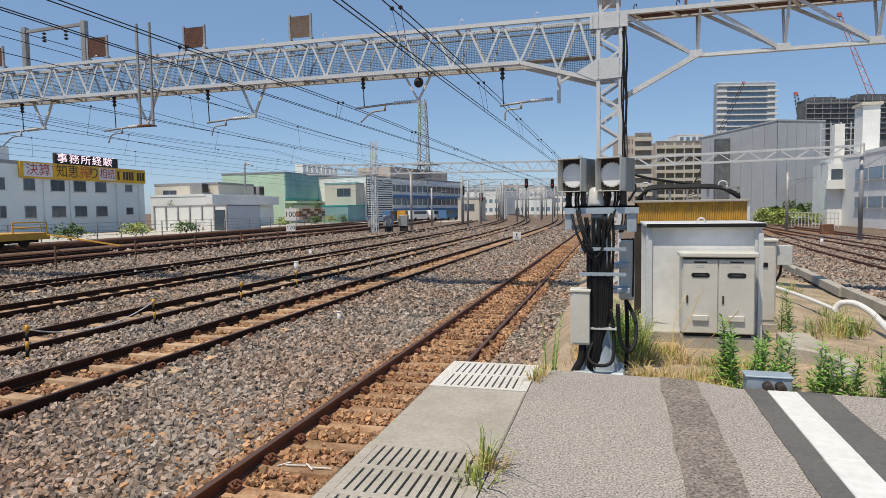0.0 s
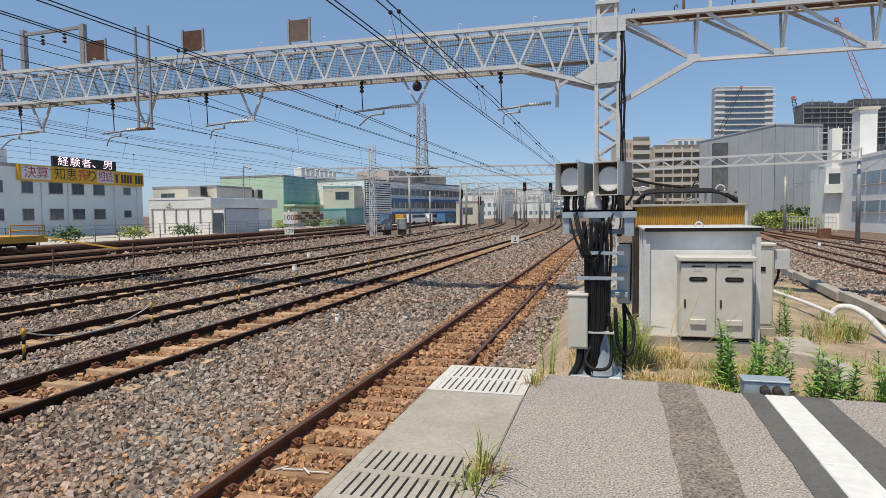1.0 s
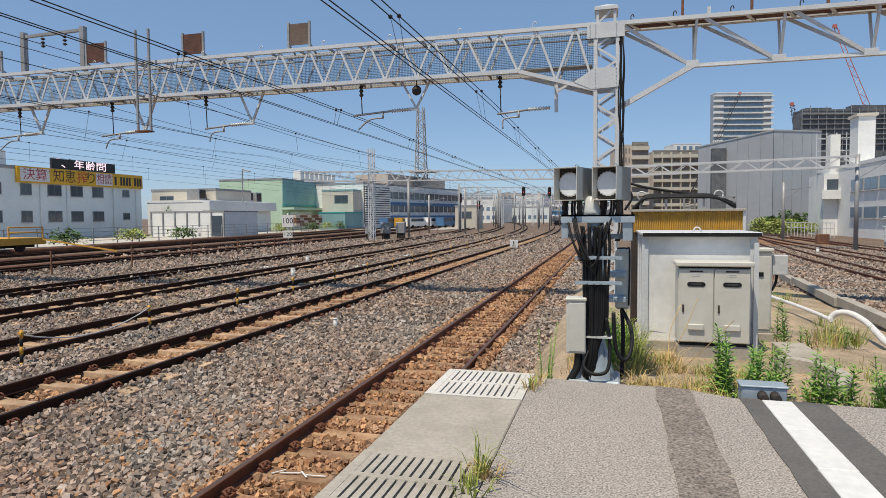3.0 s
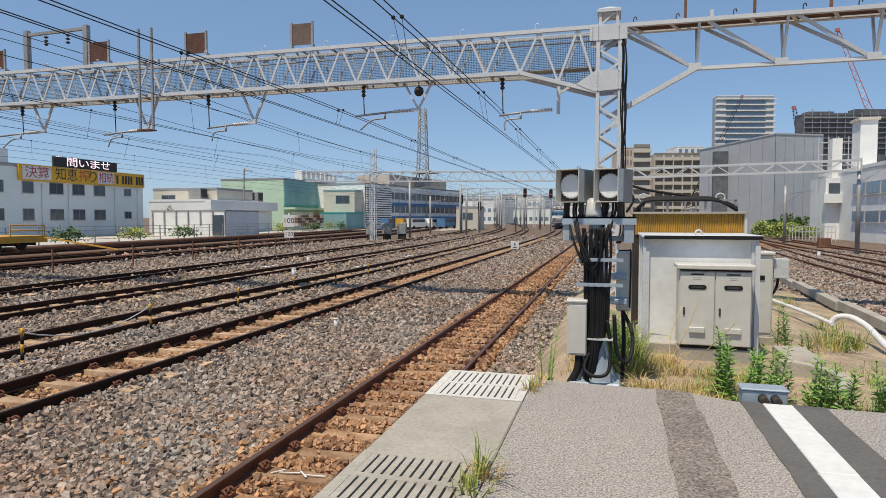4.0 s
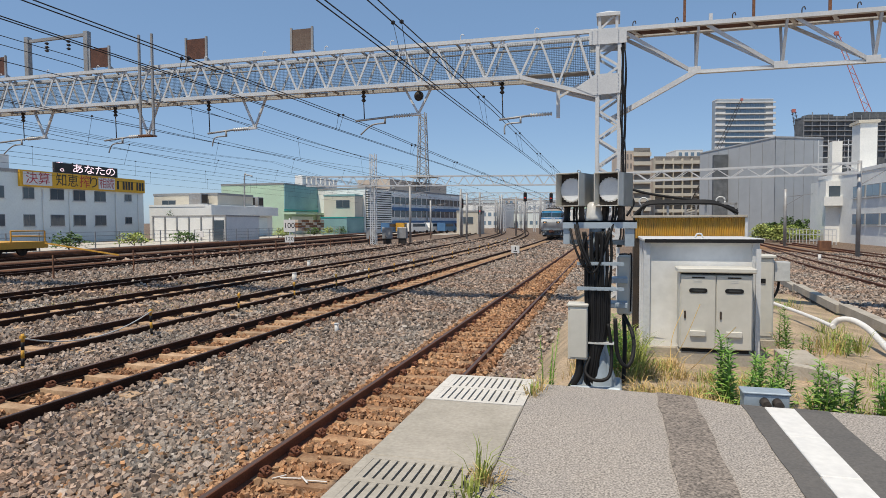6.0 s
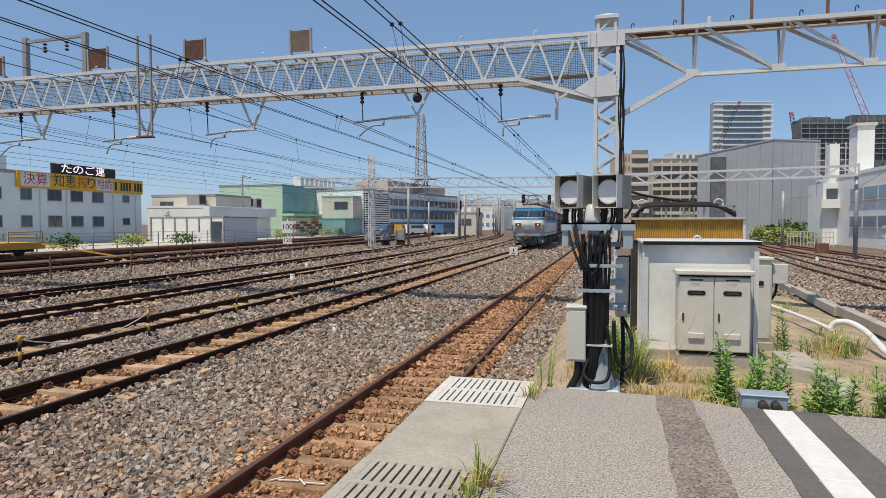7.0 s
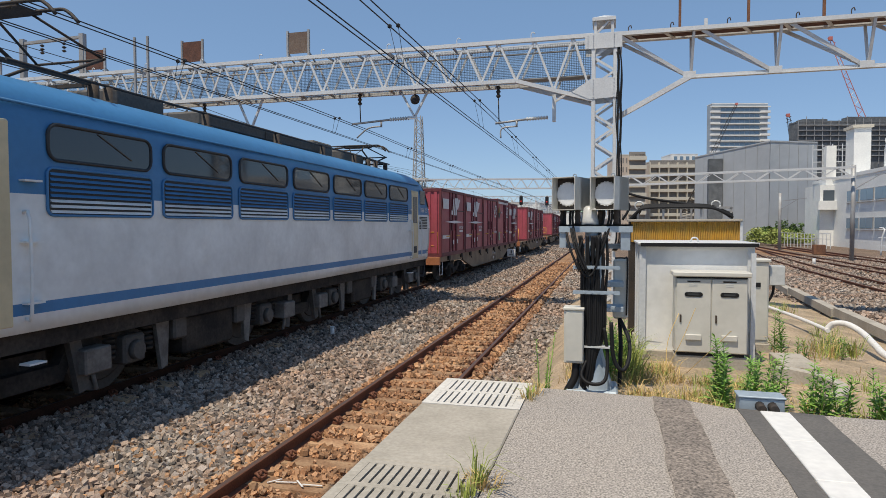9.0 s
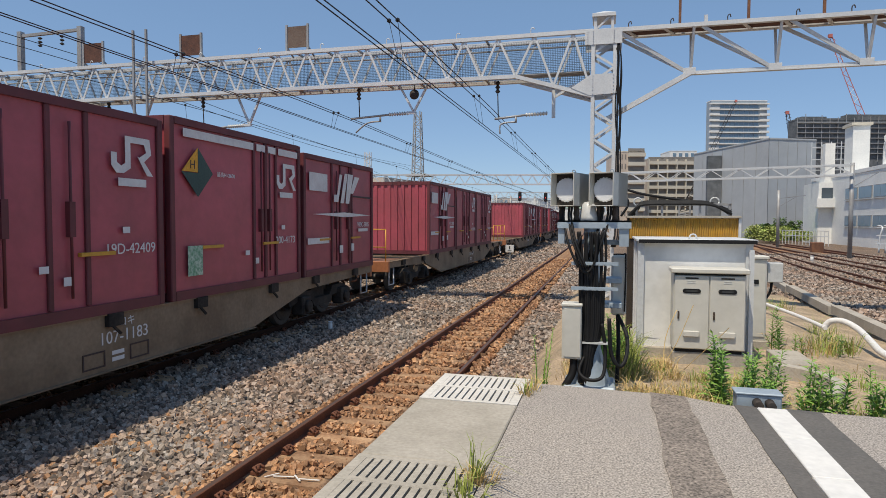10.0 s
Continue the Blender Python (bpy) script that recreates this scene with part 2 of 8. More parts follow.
def stations(y0, y1, step0=2.0):
    ys, y = [], y0
    while y < y1:
        ys.append(y)
        y += step0 if y < 30 else step0 * 2.5
    return ys + [y1]


def rail_mesh(at, off, z, y0, y1):
    bm = bmesh.new()
    prev = None
    for y in stations(y0, y1):
        s = (at(y + 0.5) - at(y - 0.5))
        k = 1 / math.sqrt(1 + s * s)
        ring = [bm.verts.new((at(y) + (off + u) * k, y - (off + u) * s * k, z + v)) for u, v in RAIL]
        if prev:
            for i in range(len(RAIL)):
                f = bm.faces.new((prev[i], prev[(i + 1) % len(RAIL)], ring[(i + 1) % len(RAIL)], ring[i]))
                f.material_index = 1 if i == 7 else 0
        prev = ring
    bmesh.ops.recalc_face_normals(bm, faces=bm.faces)
    return bm


def sleeper_mesh(width=2.0, w=0.24):
    bm = bmesh.new()
    n = 8
    rows = []
    for i in range(n + 1):
        x = -width / 2 + width * i / n
        h = -0.02 if 0.3 < abs(x) < 0.85 else -0.035
        ww = w / 2 * (1.0 if abs(x) > 0.35 else 0.85)
        rows.append([bm.verts.new((x, s * a, zz)) for s, a, zz in ((-1, ww * 1.25, -0.17), (-1, ww, h), (1, ww, h), (1, ww * 1.25, -0.17))])
    for p, q in zip(rows, rows[1:]):
        for k in range(4):
            bm.faces.new((p[k], p[(k + 1) % 4], q[(k + 1) % 4], q[k]))
    bm.faces.new(rows[0])
    bm.faces.new(rows[-1][::-1])
    bmesh.ops.recalc_face_normals(bm, faces=bm.faces)
    return bm


def clip_mesh():
    bm = bmesh.new()
    box(bm, -0.045, 0.045, -0.055, 0.055, -0.02, 0.008)
    tube(bm, bend([(-0.04, -0.06, 0.01), (0.0, -0.05, 0.045), (0.035, -0.02, 0.03), (0.035, 0.02, 0.03), (0.0, 0.05, 0.045), (-0.04, 0.06, 0.01)], 2), 0.014, 5)
    tube(bm, [(-0.01, 0, 0.0), (-0.01, 0, 0.05)], 0.013, 6)
    return bm


SLEEPER_ME = {"a": mesh_of("sleeper", sleeper_mesh(), SLEEPERRUST), "b": mesh_of("sleeper", sleeper_mesh(), SLEEPER)}
CLIP_ME = mesh_of("rail_clip", clip_mesh(), RAILRUST)


SLEEPERS = {}


def track(key, label, y_end, sleepers_to, clips_to, rusty):
    at, z, step = LINES[key]
    t = thing("railway_track", label, "railway track", "parallel tracks", "structure")
    for off in (-0.566, 0.566):
        part("rail", rail_mesh(at, off, z, -40, y_end), [RAILRUST if rusty else RAILDARK, RAILTOP], t)
    SLEEPERS[key] = []
    y, rng = -2.0 + 0.11 * (ord(key) % 5), random.Random(key)
    while y < sleepers_to:
        SLEEPERS[key].append(y)
        s = new("sleeper", SLEEPER_ME["a" if rusty else "b"])
        s.parent = t
        s.matrix_basis = pose(at(y), y, z - 0.145 + 0.038 + rng.uniform(-0.012, 0.006), 0, 0, math.degrees(-math.atan(at(y + 0.5) - at(y - 0.5))) + rng.uniform(-0.6, 0.6))
        if 2 < y < clips_to:
            for off in (-0.566, 0.566):
                for sd in (-1, 1):
                    c = new("rail_clip", CLIP_ME)
                    c.parent = s
                    c.matrix_basis = pose(off + sd * 0.105, 0, 0.005, 0, 0, 0 if sd < 0 else 180)
        y += step * rng.uniform(0.97, 1.03)
    return t
track("a", "single siding track with rusty rails on rust-brown ballast", 130, 62, 24, True)
track("b", "main line track with dark rails on pale sleepers", 330, 75, 30, False)
track("c", "dark-railed track beside low striped marker posts", 330, 60, 0, False)
track("d", "dark-railed track in grey ballast", 330, 60, 0, False)
track("e", "dark-railed track in grey ballast with dry grass", 330, 60, 0, False)
for k in "fgh":
    track(k, "dark-railed yard track near the buildings", 330, 0, 0, False)
for k in "ijk":
    track(k, "rusty track curving away beyond the relay cabinets", 72, 70, 0, True)
# ---- ground ----
def bed(x, y):
    """Height of the ballast."""
    z = -0.16
    for key, (at, zz, _) in LINES.items():
        d = abs(x - at(y))
        if d < 1.9:
            top = zz - 0.225
            if key == "a":
                top = -0.225
            k = min(1.0, max(0.0, (1.9 - d) / 0.7))
            z = max(z, z * (1 - k) + top * k)
    return z


def ground():
    bm = bmesh.new()
    xs = [-4000, -1500, -600, -250, -120, -80, -60, -48, -40] + [-34 + 1.0 * i for i in range(22)] + [-12 + 0.4 * i for i in range(29)] + [0 + 1.0 * i for i in range(1, 24)] + [30, 60, 120, 300, 900, 2000, 4000]
    ys = [-3000, -600, -200, -60, -20] + [-5 + 1.2 * i for i in range(50)] + [60 + 5 * i for i in range(28)] + [220, 300, 420, 700, 1300, 2500, 4500]
    grid = [[bm.verts.new((x, y, bed(x, y))) for x in xs] for y in ys]
    for j in range(len(ys) - 1):
        for i in range(len(xs) - 1):
            f = bm.faces.new((grid[j][i], grid[j][i + 1], grid[j + 1][i + 1], grid[j + 1][i]))
            f.smooth = True
            xm, ym = (xs[i] + xs[i + 1]) / 2, (ys[j] + ys[j + 1]) / 2
            f.material_index = 1 if abs(xm - LINES["a"][0](ym)) < 0.75 else 0
    return solo("ground", bm, [BALLAST, RUSTBED], "grey-brown stone ballast over the whole yard", "ground", kind="structure")


ground()
# ---- platform end ----
SOIL = M("dry_soil", (0.44, 0.33, 0.22), 0.95, var=0.35, big=1.2, fine=30, bump=0.7, col2=(0.22, 0.18, 0.12), amount=0.8, bdist=0.03)
LEAF = island_tint(M("weed_leaf", (0.15, 0.29, 0.045), 0.6, var=0.2, big=3, fine=30, bump=0.1, col2=(0.20, 0.31, 0.05), amount=0.6), 0.4)
DRY = island_tint(M("dry_grass", (0.60, 0.43, 0.18), 0.8, var=0.2, big=3, fine=30, bump=0.1, col2=(0.30, 0.21, 0.08), amount=0.7), 0.4)
GRASS = island_tint(M("green_grass", (0.22, 0.30, 0.05), 0.7, var=0.2, big=2, fine=30, bump=0.1, col2=(0.28, 0.27, 0.07), amount=0.7), 0.4)
LENS = M("lens_white", (0.78, 0.80, 0.82), 0.25, var=0.02, big=5, fine=60, bump=0.02, coat=0.4)
PLASTIC = M("yellow_corrugated_sheet", (0.50, 0.32, 0.10), 0.6, var=0.12, big=3, fine=12, bump=0.05, col2=(0.62, 0.36, 0.05), amount=0.8)
PZ = 0.97
PALEC = M("pale_concrete", (0.60, 0.575, 0.53), 0.9, var=0.12, big=1.5, fine=40, bump=0.2, col2=(0.46, 0.44, 0.40), amount=0.7)


def platform():
    t = thing("platform", "end of a railway platform with grey asphalt and concrete edge", "platform", kind="structure")
    ends = [(-0.58, 4.90), (0.3, 4.84), (0.33, 4.86), (0.58, 4.8), (0.85, 4.66), (1.0, 4.68), (1.2, 4.66), (1.42, 4.65), (3.0, 4.60), (9.0, 4.4)]
    bm = bmesh.new()
    outline = [(-0.58, -30.0), (9.0, -30.0)] + [e for e in reversed(ends)]
    prism(bm, outline, lambda u, v: (u, v, -0.2), lambda u, v: (u, v, PZ))
    part("asphalt", bm, ASPHALT, t)

    def strip(name, x0, x1, y1a, y1b, z, m, lab="", jag=0.0):
        s = bmesh.new()
        rng = random.Random(name)
        n = 60
        ys0 = [-6 + (y1a + 6) * (i / n) for i in range(n + 1)]
        lo = [(x0 + rng.uniform(-jag, jag), y) for y in ys0]
        hi = [(x1 + rng.uniform(-jag, jag), y + (y1b - y1a) * (i / n)) for i, y in enumerate(ys0)]
        va = [s.verts.new((x, y, z)) for x, y in lo]
        vb = [s.verts.new((x, y, z)) for x, y in hi]
        vc = [s.verts.new((x, y, PZ - 0.05)) for x, y in lo]
        vd = [s.verts.new((x, y, PZ - 0.05)) for x, y in hi]
        for i in range(n):
            s.faces.new((va[i], vb[i], vb[i + 1], va[i + 1]))
            s.faces.new((va[i], va[i + 1], vc[i + 1], vc[i]))
            s.faces.new((vb[i], vd[i], vd[i + 1], vb[i + 1]))
        s.faces.new((va[-1], vb[-1], vd[-1], vc[-1]))
        return part(name, s, m, t, lab)

    strip("asphalt_patch", 0.32, 0.58, 4.84, 4.79, PZ + 0.008, ASPHALTD, "darker patched asphalt strip", 0.012)
    strip("tar_strip", 0.875, 1.01, 4.67, 4.65, PZ + 0.006, TAR, "black tar strip", 0.006)
    strip("tar_strip", 1.195, 1.40, 4.66, 4.64, PZ + 0.006, TAR, "black tar strip", 0.006)
    y = 4.62
    k = 0
    while y > -5:
        part("white_line", box(bmesh.new(), 1.01, 1.195, y - 0.595, y, PZ - 0.02, PZ + 0.014 + 0.002 * (k % 2), bevel=0.005), WHITE, t, "white painted line block")
        y -= 0.6
        k += 1
    # concrete edge: two slotted grates and plain slabs
    def slab(y0, y1, z=PZ):
        part("edge_slab", box(bmesh.new(), -1.3, -0.588, y0 + 0.004, y1 - 0.004, 0.72, z, bevel=0.008), CONCRETE, t)
    slab(3.16, 4.27)
    slab(-4, 1.9)

    def grate(y0, rows, length, m, lab):
        n = 13
        pitch = (0.712 - 0.06) / n
        g = bmesh.new()
        for r in range(rows + 1):
            yy = y0 + r * (length / rows)
            box(g, -1.3, -0.588, yy - 0.022, yy + 0.022, PZ - 0.06, PZ)
        for i in range(n + 1):
            x = -1.3 + 0.03 + i * pitch
            w = 0.018 if 0 < i < n else 0.03
            for r in range(rows):
                ya, yb = y0 + r * (length / rows) + 0.0225, y0 + (r + 1) * (length / rows) - 0.0225
                box(g, max(-1.3, x - w), min(-0.588, x + w), ya, yb, PZ - 0.06, PZ - 0.0005)
        o = part("drain_grate", g, m, t, lab)
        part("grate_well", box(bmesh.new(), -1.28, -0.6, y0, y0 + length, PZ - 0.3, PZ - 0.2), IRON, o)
        for x in (-1.29, -0.6):
            part("grate_wall", box(bmesh.new(), x - 0.01, x + 0.01, y0, y0 + length, 0.6, PZ - 0.062), CONCRETE, o)
        return o
    grate(4.30, 2, 0.70, PALEC, "pale slotted grate slab with two rows of slots")
    grate(1.95, 4, 1.18, CONCRETE, "grey concrete slotted grate slab")
    # supporting wall under the edge
    part("retaining_wall", box(bmesh.new(), -1.15, -0.6, -30, 4.9, -0.3, 0.7), CONCRETE, t)


platform()


# ---- bank beyond the platform ----
def bank_z(x, y):
    z = np.interp(y, [4, 5, 7.5, 9, 12, 20, 40], [0.80, 0.80, 0.61, 0.53, 0.34, 0.14, -0.05])
    k = np.interp(x, [-1.2, -0.55, 2.6, 4.8, 6.5], [0.0, 1.0, 1.0, 0.45, 0.0])
    return float(-0.18 + (z + 0.18) * k)


def bank():
    bm = bmesh.new()
    xs = [-1.2 + 0.2 * i for i in range(40)]
    ys = [4.3 + 0.3 * i for i in range(60)]
    g = [[bm.verts.new((x, y, bank_z(x, y) + 0.03 * noise.noise((x * 1.7, y * 1.7, 0)))) for x in xs] for y in ys]
    for j in range(len(ys) - 1):
        for i in range(len(xs) - 1):
            bm.faces.new((g[j][i], g[j][i + 1], g[j + 1][i + 1], g[j + 1][i])).smooth = True
    solo("bank", bm, SOIL, "dry brown earth bank behind the platform end", "bank", kind="structure")


bank()


def cable_bunch(bm, pts, r=0.016, n=7):
    return tube(bm, bend(pts, 6), r, n)


# ---- repeater signal stand ----
def signal_stand():
    t = thing("signal_stand", "two-lamp signal on a cable-wrapped post beside the track", "signal stand")
    Y = 5.72
    base = bmesh.new()
    box(base, -0.36, 0.09, Y - 0.17, Y + 0.25, 0.66, 0.80, bevel=0.015)
    part("base_plate", base, STEELB, t)
    fl = bmesh.new()
    tube(fl, [(-0.13, Y + 0.04, 0.79), (-0.13, Y + 0.04, 0.86), (-0.13, Y + 0.04, 1.12), (-0.13, Y + 0.04, 1.3)], [0.19, 0.165, 0.09, 0.08], 14)
    tube(fl, [(-0.13, Y + 0.04, 1.3), (-0.13, Y + 0.04, 2.2)], 0.075, 12)
    for k in range(4):
        a = math.pi / 4 + k * math.pi / 2
        prism(fl, [(0.06, 0.79), (0.24, 0.79), (0.09, 1.1)], lambda u, v: (-0.13 + u * math.cos(a) - 0.006 * math.sin(a), Y + 0.04 + u * math.sin(a), v), lambda u, v: (-0.13 + u * math.cos(a) + 0.006 * math.sin(a), Y + 0.04 + u * math.sin(a) + 0.006, v))
    part("post", fl, STEELB, t, "galvanised flared post", smooth=True)
    arm = bmesh.new()
    box(arm, -0.43, 0.205, Y - 0.06, Y - 0.045, 2.188, 2.258)
    box(arm, -0.43, 0.205, Y - 0.06, Y + 0.12, 2.243, 2.258)
    box(arm, -0.425, -0.37, Y - 0.04, Y + 0.1, 2.05, 2.188)
    box(arm, 0.105, 0.185, Y - 0.04, Y + 0.1, 2.03, 2.188)
    box(arm, -0.37, 0.105, Y + 0.1, Y + 0.11, 2.04, 2.085)
    part("cross_arm", arm, STEELB, t)
    for cx in (-0.345, -0.012):
        w, z0, z1 = 0.112, 2.385, 2.678
        h = bmesh.new()
        for q in ((-w, -w + 0.006, Y - 0.12, Y + 0.22, z0, z1), (w - 0.006, w, Y - 0.12, Y + 0.22, z0, z1), (-w, w, Y - 0.12, Y + 0.22, z1 - 0.006, z1), (-w, w, Y - 0.12, Y + 0.22, z0, z0 + 0.006), (-w, w, Y + 0.0, Y + 0.22, z0, z1)):
            box(h, cx + q[0], cx + q[1], *q[2:])
        lamp = part("lamp_housing", h, GREYP, t, "beige-grey square lamp housing with open front")
        bk = bmesh.new()
        box(bk, cx - w + 0.007, cx + w - 0.007, Y - 0.012, Y - 0.004, z0 + 0.007, z1 - 0.007)
        part("back_board", bk, IRON, lamp)
        d = bmesh.new()
        tube(d, [(cx, Y - 0.012, 2.53), (cx, Y - 0.03, 2.53), (cx, Y - 0.036, 2.53)], [0.106, 0.106, 0.097], 40)
        part("lens", d, LENS, lamp, "round white lens")
        rim = bmesh.new()
        for k in range(22):
            a = 2 * math.pi * k / 22
            tube(rim, [(cx + 0.105 * math.cos(a), Y - 0.012, 2.53 + 0.105 * math.sin(a)), (cx + 0.105 * math.cos(a), Y - 0.032, 2.53 + 0.105 * math.sin(a))], 0.0055, 6)
        part("rim", rim, LENS, lamp)
        eye = bmesh.new()
        tube(eye, bend([(cx + 0.02, Y + 0.05, z1), (cx + 0.02, Y + 0.05, z1 + 0.03), (cx + 0.045, Y + 0.05, z1 + 0.03), (cx + 0.045, Y + 0.05, z1)], 3), 0.005, 5)
        part("lifting_eye", eye, STEELB, lamp)
        for dx in (-0.07, 0.075):
            sp = bmesh.new()
            tube(sp, [(cx + dx, Y + 0.02, 2.25), (cx + dx, Y + 0.02, 2.29), (cx + dx, Y + 0.02, 2.32), (cx + dx, Y + 0.02, 2.36), (cx + dx, Y + 0.02, 2.385)], [0.035, 0.022, 0.03, 0.022, 0.03], 10)
            part("spacer", sp, IRON, lamp)
        lamp.matrix_basis = Matrix.Translation((cx, Y, 0)) @ pose(0, 0, 0, 0, 0, -22) @ Matrix.Translation((-cx, -Y, 0))
        for dx in (-0.03, 0.02, 0.045):
            c = bmesh.new()
            cable_bunch(c, [(cx + dx, Y + 0.0, 2.40), (cx + dx, Y - 0.02, 2.28), (cx * 0.6 - 0.05 + dx, Y - 0.1, 2.05), (-0.13 + dx + cx * 0.1, Y - 0.1, 1.85)], 0.011)
            part("lamp_cable", c, BLACK, lamp)
    pv = bmesh.new()
    tube(pv, [(-0.165, Y + 0.03, 2.25), (-0.165, Y + 0.03, 2.29), (-0.165, Y + 0.03, 2.40), (-0.165, Y + 0.03, 2.425)], [0.085, 0.08, 0.058, 0.03], 16)
    part("pole_cap", pv, INSUL, t)
    rng = random.Random(4)
    for i in range(13):
        x = -0.225 + 0.0170 * i
        y = Y - 0.07 - 0.03 * math.sin(math.pi * i / 12) + rng.uniform(-0.01, 0.01)
        c = bmesh.new()
        cable_bunch(c, [(x + rng.uniform(-0.03, 0.03), y, 2.16), (x + rng.uniform(-0.02, 0.02), y, 1.95), (x, y, 1.6), (x * 0.9 - 0.01, y, 1.3), (-0.1 + x * 0.35, y - 0.02, 1.05), (-0.1 + x * 0.55, y - 0.02, 0.86), (-0.12 + x * 0.4, y - 0.03, 0.8)], 0.0125)
        part("cable", c, BLACK, t)
    for z in (1.88, 1.66):
        st = bmesh.new()
        box(st, -0.30, 0.10, Y - 0.125, Y - 0.11, z - 0.015, z + 0.015)
        for x in (-0.2, -0.14, -0.08, -0.02, 0.04):
            tube(st, [(x, Y - 0.125, z), (x, Y - 0.14, z)], 0.01, 6)
        part("cable_clamp", st, STEELB, t)
    tie = bmesh.new()
    box(tie, -0.2, 0.02, Y - 0.125, Y - 0.05, 1.17, 1.185)
    part("cable_tie", tie, INSUL, t)
    for pts, r in (([(-0.18, Y - 0.1, 1.05), (-0.22, Y - 0.16, 0.93), (-0.14, Y - 0.2, 0.87), (-0.02, Y - 0.17, 0.9), (0.0, Y - 0.1, 1.1), (-0.03, Y - 0.1, 1.35)], 0.016),
                   ([(0.03, Y - 0.1, 1.4), (0.05, Y - 0.1, 1.1), (0.12, Y - 0.1, 0.98), (0.18, Y - 0.02, 1.05), (0.19, Y + 0.2, 1.2), (0.11, Y + 0.4, 1.36)], 0.018),
                   ([(0.11, Y + 0.42, 1.38), (0.12, Y + 0.3, 1.1), (0.11, Y + 0.28, 0.74)], 0.02),
                   ([(-0.27, Y - 0.08, 1.03), (-0.28, Y - 0.1, 0.9), (-0.34, Y - 0.12, 0.78), (-0.40, Y - 0.1, 0.66)], 0.035),
                   ([(-0.22, Y - 0.1, 2.12), (-0.26, Y - 0.13, 1.95), (-0.18, Y - 0.14, 1.8), (-0.1, Y - 0.13, 1.9), (-0.08, Y - 0.12, 2.15)], 0.01)):
        c = bmesh.new()
        cable_bunch(c, pts, r)
        part("loose_cable", c, BLACK, t)
    bx = bmesh.new()
    box(bx, -0.375, -0.205, Y - 0.14, Y + 0.02, 1.03, 1.5, bevel=0.006)
    b = part("junction_box", bx, GREYP, t, "beige-grey steel junction box")
    part("lid", box(bmesh.new(), -0.382, -0.198, Y - 0.155, Y + 0.025, 1.5, 1.525, bevel=0.006), GREYP, b)
    part("door", box(bmesh.new(), -0.355, -0.212, Y - 0.148, Y - 0.141, 1.05, 1.48, bevel=0.002), GREYP, b)
    rb = bmesh.new()
    box(rb, 0.045, 0.185, Y + 0.38, Y + 0.56, 1.36, 1.93, bevel=0.02)
    r = part("side_cabinet", rb, GREYP, t, "beige-grey cabinet with peeling paint")
    tube_ = bmesh.new()
    tube(tube_, bend([(0.17, Y + 0.37, 1.4), (0.175, Y + 0.37, 1.9), (0.15, Y + 0.37, 1.94), (0.06, Y + 0.37, 1.94)], 4), 0.008, 6)
    part("seal", tube_, SEAMB, r)
    for z in (1.45, 1.68):
        part("bracket", box(bmesh.new(), -0.02, 0.14, Y + 0.2, Y + 0.4, z, z + 0.05, bevel=0.004), STEELB, t)
        part("clamp_bolt", tube(bmesh.new(), [(0.0, Y + 0.17, z + 0.025), (0.0, Y + 0.2, z + 0.025)], 0.018, 8), GALV, t)


SEAMB = BLACK
signal_stand()


# ---- relay hut with its cabinets ----
def relay_hut():
    t = thing("relay_hut", "light grey steel relay hut on a concrete base", "hut")
    x0, x1, y0, y1, z0, z1 = 0.38, 1.66, 8.02, 9.25, 0.72, 2.04
    part("plinth", box(bmesh.new(), x0 - 0.04, x1 + 0.04, y0 - 0.05, y1 + 0.05, 0.42, z0, bevel=0.01), CONCRETE, t)
    part("wall_panel", box(bmesh.new(), x0 + 0.06, x1 - 0.06, y0 + 0.02, y0 + 0.05, z0, z1 - 0.03), HUTP, t)
    part("wall_panel", box(bmesh.new(), x0 + 0.06, x1 - 0.06, y1 - 0.05, y1 - 0.02, z0, z1 - 0.03), HUTP, t)
    for x in (x0 + 0.02, x1 - 0.05):
        part("wall_panel", box(bmesh.new(), x, x + 0.03, y0 + 0.05, y1 - 0.05, z0, z1 - 0.03), HUTP, t)
    for x in (x0 + 0.03, x1 - 0.03):
        for y in (y0 + 0.03, y1 - 0.03, (y0 + y1) / 2):
            part("corner_post", box(bmesh.new(), x - 0.04, x + 0.04, y - 0.04, y + 0.04, z0 - 0.1, z1 - 0.03, bevel=0.004), GALV, t, "galvanised corner post")
    part("head_beam", box(bmesh.new(), x0 + 0.06, x1 - 0.06, y0 - 0.004, y0 + 0.02, z1 - 0.08, z1 - 0.03), HUTP, t)
    r = part("roof", box(bmesh.new(), x0 - 0.03, x1 + 0.05, y0 - 0.06, y1 + 0.06, z1 - 0.03, z1, bevel=0.006), GALV, t, "flat galvanised roof sheet")
    part("drip_edge", box(bmesh.new(), x0 + 0.0, x1 + 0.04, y0 - 0.07, y0 - 0.06, z1 - 0.05, z1 - 0.005), BLACK, r)
    ey = bmesh.new()
    tube(ey, bend([(0.98, 8.2, z1), (1.0, 8.2, z1 + 0.05), (1.05, 8.2, z1 + 0.05), (1.07, 8.2, z1)], 3), 0.01, 6)
    part("lifting_eye", ey, GALV, r)
    st = bmesh.new()
    beam(st, (x1 - 0.02, y0 - 0.08, 0.62), (x1 - 0.02, y0 - 0.08, 1.92), 0.05)
    for z in (0.95, 1.75):
        box(st, x1 - 0.04, x1 + 0.0, y0 - 0.06, y0 - 0.0, z - 0.02, z + 0.02)
    part("stay", st, GALV, t)


relay_hut()


